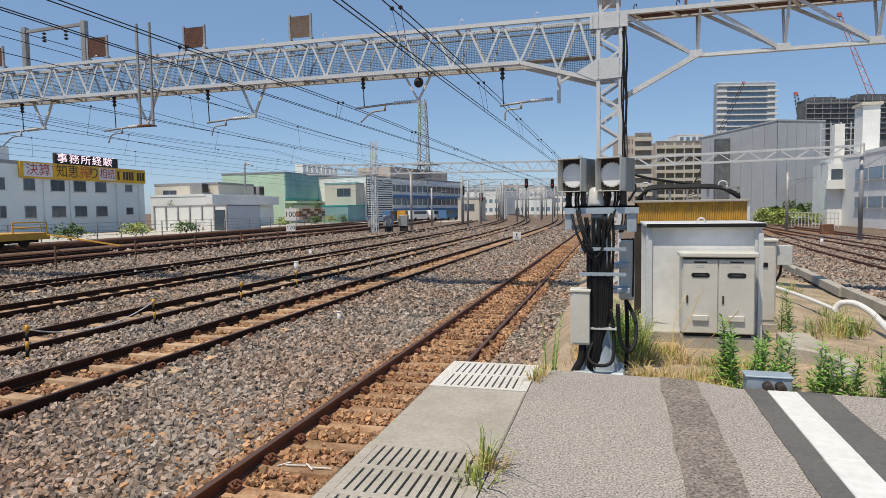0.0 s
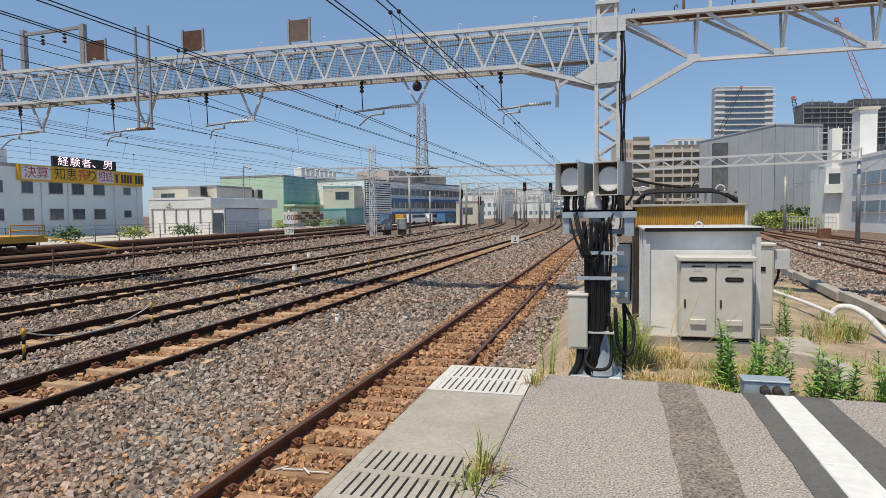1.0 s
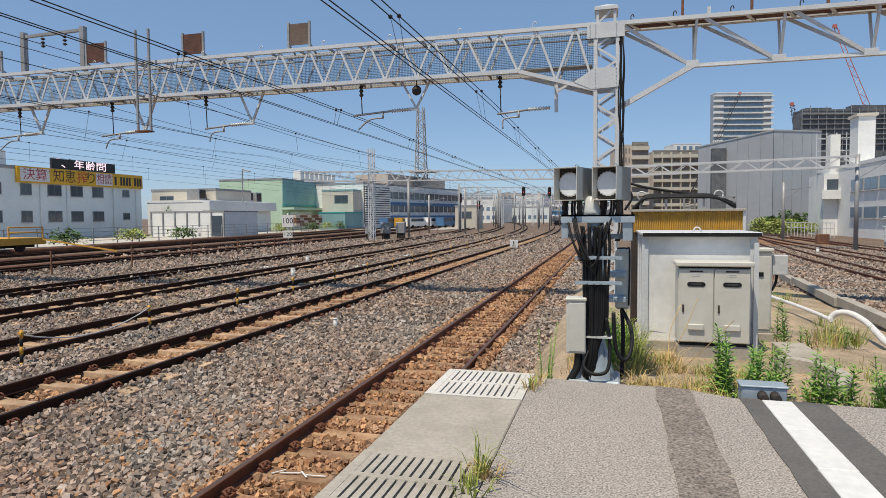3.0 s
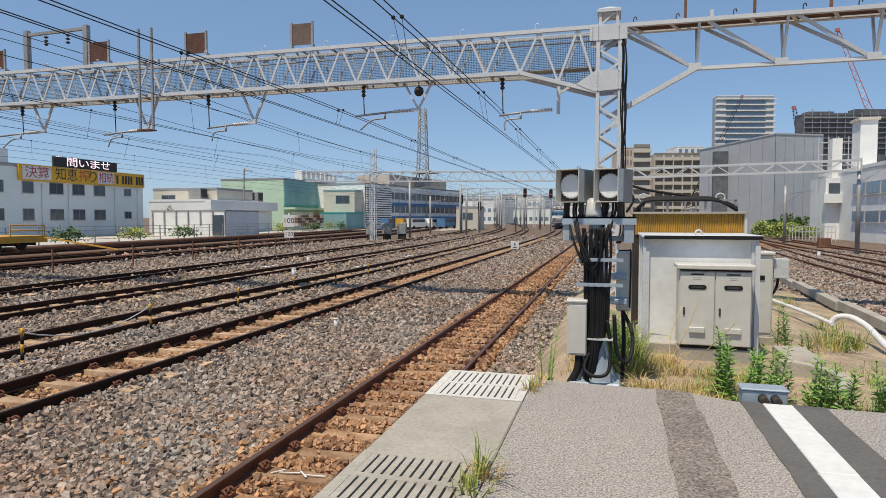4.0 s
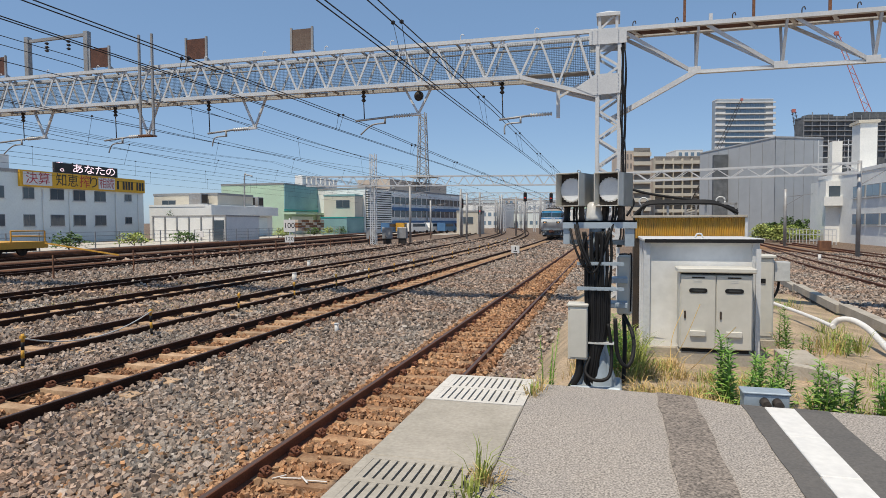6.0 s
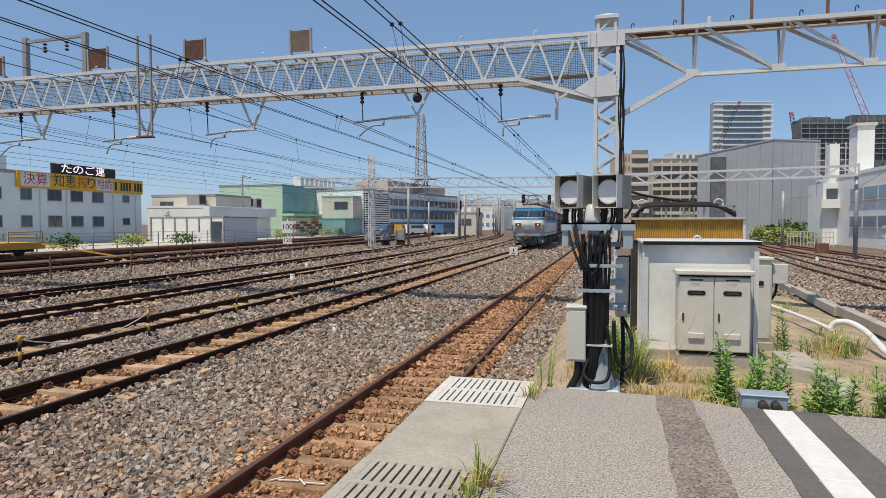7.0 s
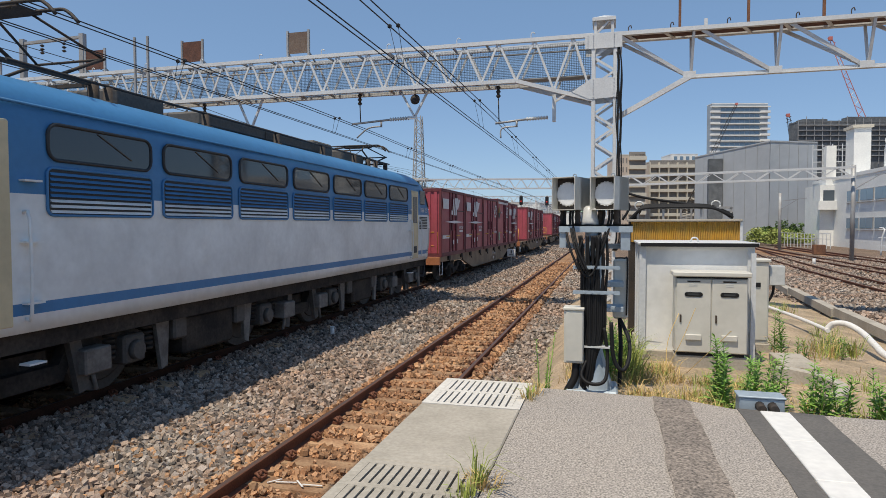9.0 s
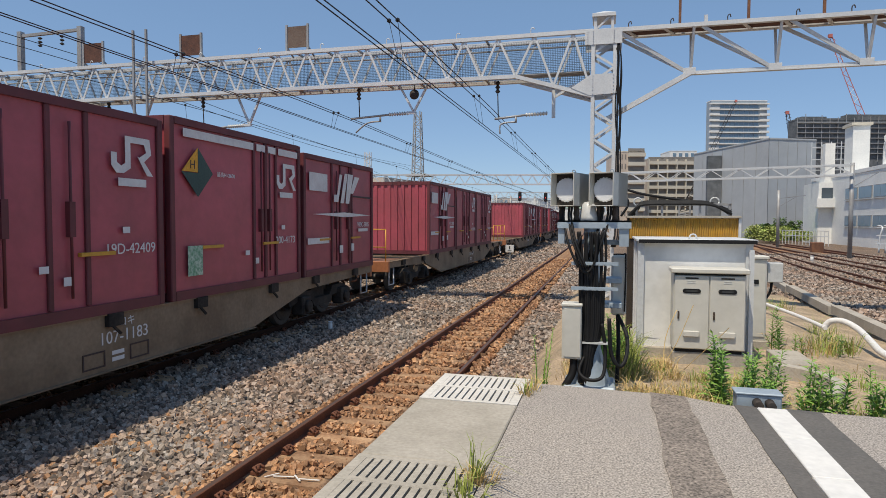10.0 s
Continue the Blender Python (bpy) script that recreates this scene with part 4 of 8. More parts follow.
def main_gantry():
    t = thing("overhead_gantry", "white-grey steel lattice gantry spanning the tracks", "gantry")
    top = lambda x: TOPZ
    bot = lambda x: BOTZ if x < -2.4 else BOTZ - (x + 2.4) * 0.30
    for y in (GY, GY + GD):
        truss_face(t, y, -46.0, -2.4, top, lambda x: BOTZ, 0.93)
        truss_face(t, y, -2.4, -0.42, top, bot, 0.99)
    for k in range(47):
        x = -46 + k * 0.93
        for z in (TOPZ, BOTZ):
            part("cross_bar", beam(bmesh.new(), (x, GY, z), (x, GY + GD, z), 0.05), GALVD, t)
    w = bmesh.new()
    box(w, -46, -0.5, GY + 0.1, GY + GD - 0.1, BOTZ + 0.05, BOTZ + 0.07)
    part("walkway", w, GALVD, t)
    net = bmesh.new()
    for y in (GY + GD + 0.06, GY + GD - 0.1):
        vs = [net.verts.new(p) for p in ((-46, y, BOTZ + 0.05), (-2.4, y, BOTZ + 0.05), (-0.45, y, bot(-0.45)), (-0.45, y, TOPZ), (-46, y, TOPZ))]
        net.faces.new(vs)
    part("netting", net, NET, t, "fine bird netting stretched inside the beam")
    hr = bmesh.new()
    tube(hr, [(-46, GY + 0.3, 6.83), (-0.5, GY + 0.3, 6.83)], 0.018, 6)
    part("hand_line", hr, GALVD, t)
    for k in range(22):
        x = -44 + k * 2.0
        e = bmesh.new()
        tube(e, bend([(x, GY, TOPZ + 0.04), (x, GY, TOPZ + 0.16), (x + 0.05, GY, TOPZ + 0.2), (x + 0.1, GY, TOPZ + 0.16)], 3), 0.013, 5)
        part("cable_hook", e, GALV, t)
    # mast
    lattice_post(t, -0.41, 0.13, GY, GY + GD, -0.3, TOPZ, 0.36)
    for z0, z1 in ((TOPZ - 0.36, TOPZ + 0.03),):
        for y in (GY - 0.055, GY + GD + 0.05):
            part("gusset", box(bmesh.new(), -0.62, 0.3, y - 0.006, y + 0.006, z0, z1, bevel=0.003), GALV, t)
    for y in (GY - 0.055, GY + GD + 0.05):
        g = bmesh.new()
        prism(g, [(0.18, 6.0), (-0.45, 6.0), (-0.95, 5.68), (-0.5, 5.47), (0.18, 5.5)], lambda u, v: (u, y - 0.006, v), lambda u, v: (u, y + 0.006, v))
        part("gusset", g, GALV, t)
    rv = bmesh.new()
    for y in (GY - 0.064,):
        for k in range(6):
            for x in (-0.41, 0.1):
                tube(rv, [(x, y, 5.52 + k * 0.09), (x, y - 0.012, 5.52 + k * 0.09)], 0.014, 5)
            for x in (-0.55, -0.41, 0.1):
                tube(rv, [(x, y, 6.78 + k * 0.06), (x, y - 0.012, 6.78 + k * 0.06)], 0.014, 5)
    part("rivets", rv, GALV, t, kind="stuff")
    cp = bmesh.new()
    for x in (-0.36, 0.06):
        for y in (GY, GY + GD):
            beam(cp, (x, y, TOPZ), (x, y, TOPZ + 0.42), 0.07)
    beam(cp, (-0.36, GY, TOPZ + 0.02), (0.06, GY, TOPZ + 0.4), 0.05)
    part("cap_frame", cp, GALV, t)
    rf = bmesh.new()
    base = [rf.verts.new(p) for p in ((-0.44, GY - 0.08, TOPZ + 0.42), (0.14, GY - 0.08, TOPZ + 0.42), (0.14, GY + GD + 0.08, TOPZ + 0.42), (-0.44, GY + GD + 0.08, TOPZ + 0.42))]
    lo = [rf.verts.new(v.co - Vector((0, 0, 0.08))) for v in base]
    ap = rf.verts.new((-0.15, GY + GD / 2, TOPZ + 0.58))
    for k in range(4):
        rf.faces.new((base[k], base[(k + 1) % 4], ap))
        rf.faces.new((lo[k], lo[(k + 1) % 4], base[(k + 1) % 4], base[k]))
    rf.faces.new(lo[::-1])
    part("cap_roof", rf, GALV, t)
    rng = random.Random(2)
    for k in range(6):
        c = bmesh.new()
        x = 0.18 + 0.02 * k
        tube(c, bend([(x - 0.05, GY - 0.02, 6.75)] + [(x + rng.uniform(-0.025, 0.025), GY - 0.05, 6.4 - 0.5 * j) for j in range(10)] + [(0.1 + 0.02 * k, GY - 0.1, 1.6)], 3), 0.016, 5)
        part("mast_cable", c, BLACK, t)
    # half beam towards the other side
    tc = bmesh.new()
    for y in (GY, GY + GD):
        beam(tc, (0.1, y, TOPZ - 0.02), (24, y, TOPZ - 0.1), 0.12, 0.10)
    part("top_chord", tc, GALV, t)
    ym = GY + GD / 2   # the lower chord runs under the middle of the two upper ones
    bc = bmesh.new()
    box(bc, 1.92, 24, ym - 0.06, ym + 0.06, 5.93, 5.945)
    box(bc, 1.92, 24, ym - 0.008, ym + 0.008, 5.945, 6.03)
    part("bottom_chord", bc, GALV, t)
    part("knee_brace", beam(bmesh.new(), (1.95, ym, 5.98), (-0.1, ym, 4.88), 0.15, 0.12), GALV, t)
    for k in range(12):
        x = 1.95 + 1.95 * k
        part("node_plate", box(bmesh.new(), x - 0.17, x + 0.13, ym - 0.07, ym - 0.062, 5.93, 6.1, bevel=0.003), GALV, t)
        for y in (GY, GY + GD):
            part("upright", beam(bmesh.new(), (x + 0.04, y, 7.03), (x + 0.02, ym, 6.0), 0.06, 0.05), GALV, t)
            part("diagonal", beam(bmesh.new(), (x - 1.72, y, 7.03), (x - 0.06, ym, 6.0), 0.085, 0.03, up=(0, 1, 0)), GALV, t)
    part("deck_strip", box(bmesh.new(), 0.3, 24, GY + 0.08, GY + GD - 0.08, TOPZ - 0.035, TOPZ - 0.015), BOARD, t, "rusty brown strip along the top of the half beam")
    for k in range(27):
        x = 0.4 + k * 0.9
        part("plan_brace", beam(bmesh.new(), (x, GY, TOPZ - 0.06), (x + 0.3, GY + GD, TOPZ - 0.06), 0.09, 0.02), GALV, t)
    for x, m in ((1.69, RUST), (3.27, RUST), (4.92, RUST)):
        part("stub_post", beam(bmesh.new(), (x, GY + 0.3, TOPZ), (x, GY + 0.3, TOPZ + 1.1), 0.06), m, t, "short rusty stub post")
    part("stub_post", beam(bmesh.new(), (2.3, GY + 0.3, TOPZ), (2.3, GY + 0.3, TOPZ + 0.28), 0.08), GALV, t)
    for x in (0.45, 1.45, 2.75, 4.25, 5.4, 6.4):
        h = bmesh.new()
        tube(h, bend([(x, GY, TOPZ), (x, GY, TOPZ + 0.13), (x + 0.05, GY, TOPZ + 0.17), (x + 0.07, GY, TOPZ + 0.1)], 3), 0.013, 5)
        part("cable_hook", h, IRON, t)
    # rusty number boards above the beam
    for x0, x1, m in ((-20.4, -19.85, BOARD), (-16.35, -15.6, BOARD), (-12.72, -12.0, BOARD), (-9.12, -8.45, WOODB)):
        for x in (x0, x1):
            f = beam(bmesh.new(), (x, GY + 0.1, TOPZ), (x, GY + 0.1, 7.93), 0.06)
            beam(f, (x, GY + 0.1, 7.3), (x, GY + 0.5, TOPZ), 0.04)
            b = part("board_post", f, GALVD, t)
        part("board", box(bmesh.new(), x0 + 0.03, x1 - 0.03, GY + 0.09, GY + 0.11, 7.27, 7.88), m, b, "rusted blank sheet board")
    # frame with feeder insulators
    f = bmesh.new()
    for x in (-19.1, -16.65):
        beam(f, (x, GY + 0.3, TOPZ), (x, GY + 0.3, 8.52), 0.16)
    beam(f, (-19.1, GY + 0.3, 8.38), (-16.65, GY + 0.3, 8.42), 0.09)
    part("feeder_frame", f, GALVD, t)
    for x in (-18.3, -17.4):
        i = bmesh.new()
        for k in range(3):
            tube(i, [(x, GY + 0.3, 8.3 - k * 0.12), (x, GY + 0.3, 8.26 - k * 0.12), (x, GY + 0.3, 8.22 - k * 0.12)], [0.03, 0.075, 0.03], 10)
        part("insulator", i, IRON, t)
    # ladder frame
    l = bmesh.new()
    for x in (-14.15, -13.68):
        beam(l, (x, GY - 0.25, 4.95), (x, GY - 0.25, 8.05), 0.06)
    part("ladder_frame", l, GALVD, t)
    l = bmesh.new()
    box(l, -14.15, -13.68, GY - 0.4, GY - 0.1, 4.93, 4.97)
    part("ladder_foot", l, RUST, t)
    for k in range(2):
        for x in (-14.1, -13.7):
            part("ladder_clamp", beam(bmesh.new(), (x, GY - 0.25, BOTZ + 0.0 + k), (x, GY + 0.1, BOTZ + 0.0 + k), 0.04), GALVD, t)
    return t


WOODB = M("weathered_board", (0.16, 0.12, 0.095), 0.85, var=0.25, big=3, fine=25, bump=0.2, col2=(0.10, 0.06, 0.05))
main_gantry()


def insulator(bm, a, b, n=8, r=0.06):
    a, b = Vector(a), Vector(b)
    pts, rad = [], []
    for i in range(n):
        pts += [a.lerp(b, (i + 0.1) / n), a.lerp(b, (i + 0.5) / n), a.lerp(b, (i + 0.9) / n)]
        rad += [r * 0.5, r, r * 0.5]
    return tube(bm, pts, rad, 10)


def cantilever(xs, xe, z, hang, drop_v, plain_hanger=False):
    """A registration arm: from the bracket at xs to the steady arm's end near xe."""
    t = thing("registration_arm", "grey registration arm with ribbed insulator under the gantry", "registration arm", "registration arms")
    y = GY + 0.3
    s = math.copysign(1, xe - xs)
    br = bmesh.new()
    if plain_hanger:
        beam(br, (xs, y, BOTZ - 0.35), (xs, y, z - 0.12), 0.09)
        beam(br, (xs, y, z + 0.4), (xs + 0.55, y, z + 0.72), 0.06)
    else:
        beam(br, (xs - 0.42, y, BOTZ), (xs, y, z + 0.02), 0.07, 0.05)
        beam(br, (xs + 0.42, y, BOTZ), (xs, y, z + 0.02), 0.07, 0.05)
        box(br, xs - 0.2, xs + 0.06, y - 0.05, y + 0.05, z - 0.03, z + 0.04)
    part("bracket", br, GALV, t)
    i = bmesh.new()
    insulator(i, (xs + s * 0.15, y, z), (xs + s * 0.75, y, z - 0.02))
    part("insulator", i, INSUL, t, "ribbed pale insulator")
    b = bmesh.new()
    tube(b, [(xs + s * 0.7, y, z - 0.02), (xe + s * 0.15, y, z - 0.1)], 0.03, 8)
    part("arm", b, GALVD, t)
    st = bmesh.new()
    xm = xs + s * 1.0
    tube(st, [(xm, y, z - 0.05), (xm, y, z - 0.22)], 0.03, 6)
    tube(st, bend([(xm, y, z - 0.2), (xm + s * 0.4, y, z - 0.24), (xe, y, z - 0.5)], 4), 0.022, 6)
    part("steady_arm", st, GALVD, t)
    h = bmesh.new()
    xh = hang
    insulator(h, (xh, y, BOTZ - 0.02), (xh, y, BOTZ - 0.36), 3, 0.07)
    tube(h, [(xh, y, BOTZ - 0.36), (xh - s * 0.02, y, z - 0.08)], 0.016, 5)
    part("hanger", h, IRON, t)
    return t


cantilever(-5.3, -7.05, 5.28, -6.95, True)
cantilever(-1.42, -2.85, 5.12, -2.92, True, True)
cantilever(-10.5, -12.0, 5.12, -12.1, True)
cantilever(-14.35, -15.9, 5.05, -15.6, True)
cantilever(-18.5, -20.3, 5.15, -19.4, True)
ball = bmesh.new()
bmesh.ops.create_uvsphere(ball, u_segments=16, v_segments=10, radius=0.14, matrix=Matrix.Translation((-5.27, GY + 0.25, 5.78)) @ Matrix.Diagonal((1, 0.6, 1, 1)))
tube(ball, [(-5.27, GY + 0.25, 5.9), (-5.27, GY + 0.25, BOTZ)], 0.015, 5)
solo("marker_ball", ball, IRON, "round black ball hanging under the gantry", "marker")


# ---- wires ----
def run(pts_fn, y0, y1, r, step=8.0):
    bm = bmesh.new()
    ys, y = [], y0
    while y < y1:
        ys.append(y)
        y += step
    ys.append(y1)
    tube(bm, [pts_fn(y) for y in ys], r, 4)
    return bm


def catenary(label, x, zc, zm, xm, key, twin, y1=150.0, r=0.0085):
    base, x0 = LINES[key][0], LINES[key][0](0)
    t = thing("catenary", label, "overhead wire", "overhead wires")
    shift = lambda y: base(y) - x0
    for off in ((-0.045, 0.045) if twin else (0.0,)):
        part("contact_wire", run(lambda y: (x + off + shift(y), y, zc), -30, y1, r), WIRE, t)
        part("messenger_wire", run(lambda y: (xm + off * 1.6 + shift(y), y, zm - 0.16 * math.sin(math.pi * ((y - GY) % 48) / 48)), -30, y1, r * 1.15, 4.0), WIRE, t)
        y = 3.0
        while y < y1 - 20:
            d = bmesh.new()
            zt = zm - 0.16 * math.sin(math.pi * ((y - GY) % 48) / 48)
            tube(d, [(x + off + shift(y), y, zc), (xm + off * 1.6 + shift(y), y, zt)], 0.005, 4)
            bmesh.ops.create_icosphere(d, subdivisions=1, radius=0.04, matrix=Matrix.Translation((xm + off * 1.6 + shift(y), y, zt)))
            part("dropper", d, WIRE, t)
            y += 6.5


catenary("twin contact and messenger wires over the siding", -3.20, 4.76, 5.50, -3.33, "a", True, 110)
catenary("twin contact and messenger wires over the main line", -7.38, 4.82, 5.22, -7.28, "b", True, 130)
catenary("thin contact and messenger wires over the third track", -12.0, 4.75, 5.65, -12.1, "c", False)
catenary("thin contact and messenger wires over the fourth track", -15.9, 4.72, 5.6, -15.7, "d", False)
catenary("thin contact and messenger wires over the fifth track", -20.3, 4.78, 5.7, -20.0, "e", False)
catenary("thin contact and messenger wires over the yard", -25.3, 4.9, 5.8, -25.3, "f", False)
catenary("thin contact and messenger wires over the far yard track", -29.6, 4.9, 5.8, -29.6, "g", False)
for x, z in ((-18.35, 7.92), (-17.45, 7.92), (-34.0, 9.0), (-34.6, 9.0), (-23.0, 8.0), (-24.5, 6.6)):
    key = "e"
    sh = lambda y: LINES[key][0](y) - LINES[key][0](0)
    solo("feeder_wire", run(lambda y: (x + sh(y), y, z - 0.7 * math.sin(math.pi * ((y - GY) % 45) / 45)), -30, 160, 0.013, 4.0), WIRE, "dark feeder wire strung between the gantries", "overhead wire", "feeder wires")


# ---- distant gantries ----
def far_gantry(x0, y0, x1, y1, z_top, depth, masts, label, pitch=1.2, mast_top=None):
    t = thing("overhead_gantry", label, "gantry", "distant gantries")
    a, b = Vector((x0, y0, 0)), Vector((x1, y1, 0))
    n = round((b - a).length / pitch) * 2
    d = (b - a).normalized()
    nrm = Vector((-d.y, d.x, 0)) * 0.35
    for sgn in (-1, 1):
        for z in (z_top, z_top - depth):
            c = bmesh.new()
            beam(c, a + nrm * sgn + Vector((0, 0, z)), b + nrm * sgn + Vector((0, 0, z)), 0.11)
            part("chord", c, GALV, t)
        for i in range(n):
            p, q = a.lerp(b, i / n), a.lerp(b, (i + 1) / n)
            w = beam(bmesh.new(), p + nrm * sgn + Vector((0, 0, z_top if i % 2 else z_top - depth)), q + nrm * sgn + Vector((0, 0, z_top - depth if i % 2 else z_top)), 0.07, 0.05)
            part("diagonal", w, GALV, t)
    for k in masts:
        p = a.lerp(b, k)
        zt = mast_top if mast_top and k == masts[0] else z_top
        m = bmesh.new()
        for sx in (-0.25, 0.25):
            for sy in (-0.25, 0.25):
                beam(m, (p.x + sx, p.y + sy, -0.2), (p.x + sx, p.y + sy, zt), 0.08)
        z, j = -0.2, 0
        while z < zt - 0.4:
            for sy in (-0.25, 0.25):
                beam(m, (p.x - 0.25 * (1 if j % 2 else -1), p.y + sy, z), (p.x + 0.25 * (1 if j % 2 else -1), p.y + sy, z + 0.45), 0.05)
            z, j = z + 0.45, j + 1
        part("mast", m, GALV, t)
        for s in (-1, 1):
            q = p + d * s * 2.4
            if -0.01 <= (q - a).dot(d) <= (b - a).length + 0.01:
                part("knee_brace", beam(bmesh.new(), (p.x, p.y, z_top - depth - 1.2), (q.x, q.y, z_top - depth), 0.12), GALV, t)
    return t


far_gantry(-23.9, 60.3, 0.5, 65.5, 6.95, 0.95, (0.0, 1.0), "pale lattice gantry farther along the tracks", 1.25, 9.3)
far_gantry(-30.5, 58.4, -23.9, 60.3, 6.95, 0.95, (), "pale half gantry reaching over the yard", 1.25)
far_gantry(-27.0, 111.8, -7.0, 117.5, 7.6, 1.1, (0.0, 0.95), "hazy lattice gantry in the distance", 1.5)
far_gantry(-33.0, 150, -9.0, 156, 7.5, 1.1, (0.0, 0.3, 0.6, 1.0), "hazy lattice gantry in the far distance", 1.8)
far_gantry(-40.0, 190, -14.0, 196, 7.6, 1.1, (0.0, 0.25, 0.5, 0.75, 1.0), "hazy lattice gantry in the far distance", 1.8)
far_gantry(-46.0, 225, -20.0, 232, 7.6, 1.1, (0.0, 0.25, 0.5, 0.75, 1.0), "hazy lattice gantry in the far distance", 2.0)
far_gantry(0.7, 49.9, 15.3, 45.8, 5.95, 0.65, (), "thin pale half gantry over the curving tracks", 1.8)
for x, y, z in ((-21.8, 66, 6.2), (-18.6, 80, 6.0), (-23.5, 97, 7.5), (-20.6, 98, 7.0), (-26.5, 90, 5.5), (-15.5, 140, 7.5), (-17.5, 128, 7.5), (-13.5, 120, 7), (-22, 160, 8), (-25, 175, 8), (-11.5, 145, 7), (15.9, 66.2, 5.3), (15.3, 45.9, 6.1), (-12.5, 170, 7), (-30, 130, 7), (-19.5, 112, 7.2), (-16.0, 106, 6.5), (-21.5, 121, 7.4), (-24.0, 132, 7), (-27.0, 146, 7.6), (-20.0, 150, 7.6), (-33, 160, 7.8), (-30, 178, 8), (-19.0, 182, 8), (-36, 200, 8), (-28, 205, 8.4), (-23, 215, 8.4), (-14.5, 158, 7.4), (-17.0, 196, 8)):
    p = bmesh.new()
    tube(p, [(x, y, -0.2), (x, y, z)], 0.14, 8)
    beam(p, (x - 0.1, y, z - 0.8), (x + 2.4, y + 0.3, z - 0.5), 0.07)
    beam(p, (x, y, z - 1.6), (x + 1.6, y + 0.2, z - 0.6), 0.05)
    solo("catenary_pole", p, GALVD, "grey overhead line pole with a side arm", "pole", "overhead line poles")
REDL = L("signal_red", (0.8, 0.04, 0.03), 0.6)
for x, y, z in ((-23.4, 97.2, 5.2), (-20.6, 98.0, 4.1), (-13.6, 99.9, 6.2), (-9.6, 101.0, 6.1)):
    t = thing("colour_light_signal", "black colour-light signal head showing red", "signal", "track signals")
    part("head", box(bmesh.new(), x - 0.28, x + 0.28, y - 0.1, y + 0.12, z - 0.7, z + 0.75, bevel=0.1), BLACK, t)
    l = bmesh.new()
    tube(l, [(x, y - 0.11, z - 0.1), (x, y - 0.14, z - 0.1)], 0.09, 12)
    part("red_light", l, REDL, t)
    p = bmesh.new()
    tube(p, [(x, y + 0.2, -0.2), (x, y + 0.2, z + 0.9)], 0.08, 8)
    part("post", p, GALVD, t)
# ---- the freight train ----
BLUE = M("loco_blue_paint", (0.05, 0.19, 0.40), 0.42, var=0.06, big=0.8, fine=12, bump=0.02, col2=(0.045, 0.165, 0.34), amount=0.6, spec=0.4)
LIGHT = M("loco_pale_grey_paint", (0.74, 0.77, 0.77), 0.45, var=0.05, big=0.7, fine=10, bump=0.02, col2=(0.42, 0.43, 0.43), amount=0.5)
NOSE = M("loco_nose_grey_paint", (0.42, 0.435, 0.45), 0.4, 0.15, var=0.06, big=1.5, fine=10, bump=0.02, col2=(0.34, 0.33, 0.32), amount=0.6, coat=0.2)
SKIRT = M("loco_skirt_paint", (0.36, 0.42, 0.49), 0.55, var=0.1, big=2.0, fine=15, bump=0.05, col2=(0.17, 0.17, 0.17), amount=0.7)
ROOFDUST = M("loco_roof_dust", (0.30, 0.24, 0.17), 0.8, var=0.15, big=1.2, fine=18, bump=0.1, col2=(0.14, 0.2, 0.3), amount=0.6)
CREAM = M("cab_door_cream", (0.62, 0.53, 0.34), 0.5, var=0.06, big=1.2, fine=12, bump=0.02)
UNDER = M("running_gear", (0.020, 0.018, 0.017), 0.9, 0.0, spec=0.25, var=0.3, big=2, fine=25, bump=0.3, col2=(0.065, 0.053, 0.043), amount=0.8)
UNDERG = M("running_gear_grey", (0.085, 0.08, 0.075), 0.75, 0.1, var=0.2, big=2, fine=25, bump=0.2, col2=(0.09, 0.08, 0.07), amount=0.8)
UNDERP = M("running_gear_dusty", (0.20, 0.185, 0.17), 0.8, 0.0, var=0.2, big=3, fine=25, bump=0.15, col2=(0.09, 0.08, 0.07), amount=0.8)
GLASSB = G("windscreen_tint", (0.05, 0.11, 0.16), 0.03)
SHADEB = G("windscreen_sun_strip", (0.05, 0.34, 0.62), 0.05)
GLASSD = G("side_glass", (0.02, 0.025, 0.03), 0.06)
LAMP = L("headlight_glow", (1.0, 0.52, 0.14), 0.6)
SEAM = M("rubber_seal", (0.02, 0.025, 0.03), 0.6, bump=0)
MAROON = M("container_maroon", (0.42, 0.08, 0.105), 0.45, var=0.08, big=0.9, fine=8, bump=0.03, col2=(0.30, 0.07, 0.08), amount=0.7, rand=0.14)
MAROOND = M("container_edge", (0.15, 0.03, 0.038), 0.6, var=0.12, big=1.5, fine=12, bump=0.04, col2=(0.10, 0.03, 0.03), amount=0.7)
WAGON = M("wagon_brown_grey", (0.27, 0.195, 0.125), 0.75, var=0.14, big=1.0, fine=18, bump=0.08, col2=(0.15, 0.10, 0.06), amount=0.75)
MARK = M("white_marking", (0.72, 0.71, 0.70), 0.6, var=0.06, big=3, fine=20, bump=0, col2=(0.55, 0.5, 0.5))
MARKD = M("dark_marking", (0.05, 0.03, 0.03), 0.6, bump=0)
AMBER = M("amber_marking", (0.75, 0.36, 0.02), 0.5, bump=0)
GREENM = M("green_sticker", (0.10, 0.30, 0.16), 0.5, bump=0, col2=(0.5, 0.6, 0.5), big=14, amount=0.9)
DARKGREEN = M("dark_green_marking", (0.03, 0.07, 0.06), 0.5, bump=0)
ORANGE = M("orange_paint", (0.34, 0.13, 0.055), 0.6, var=0.15, big=2, fine=20, bump=0.1, col2=(0.35, 0.13, 0.05))


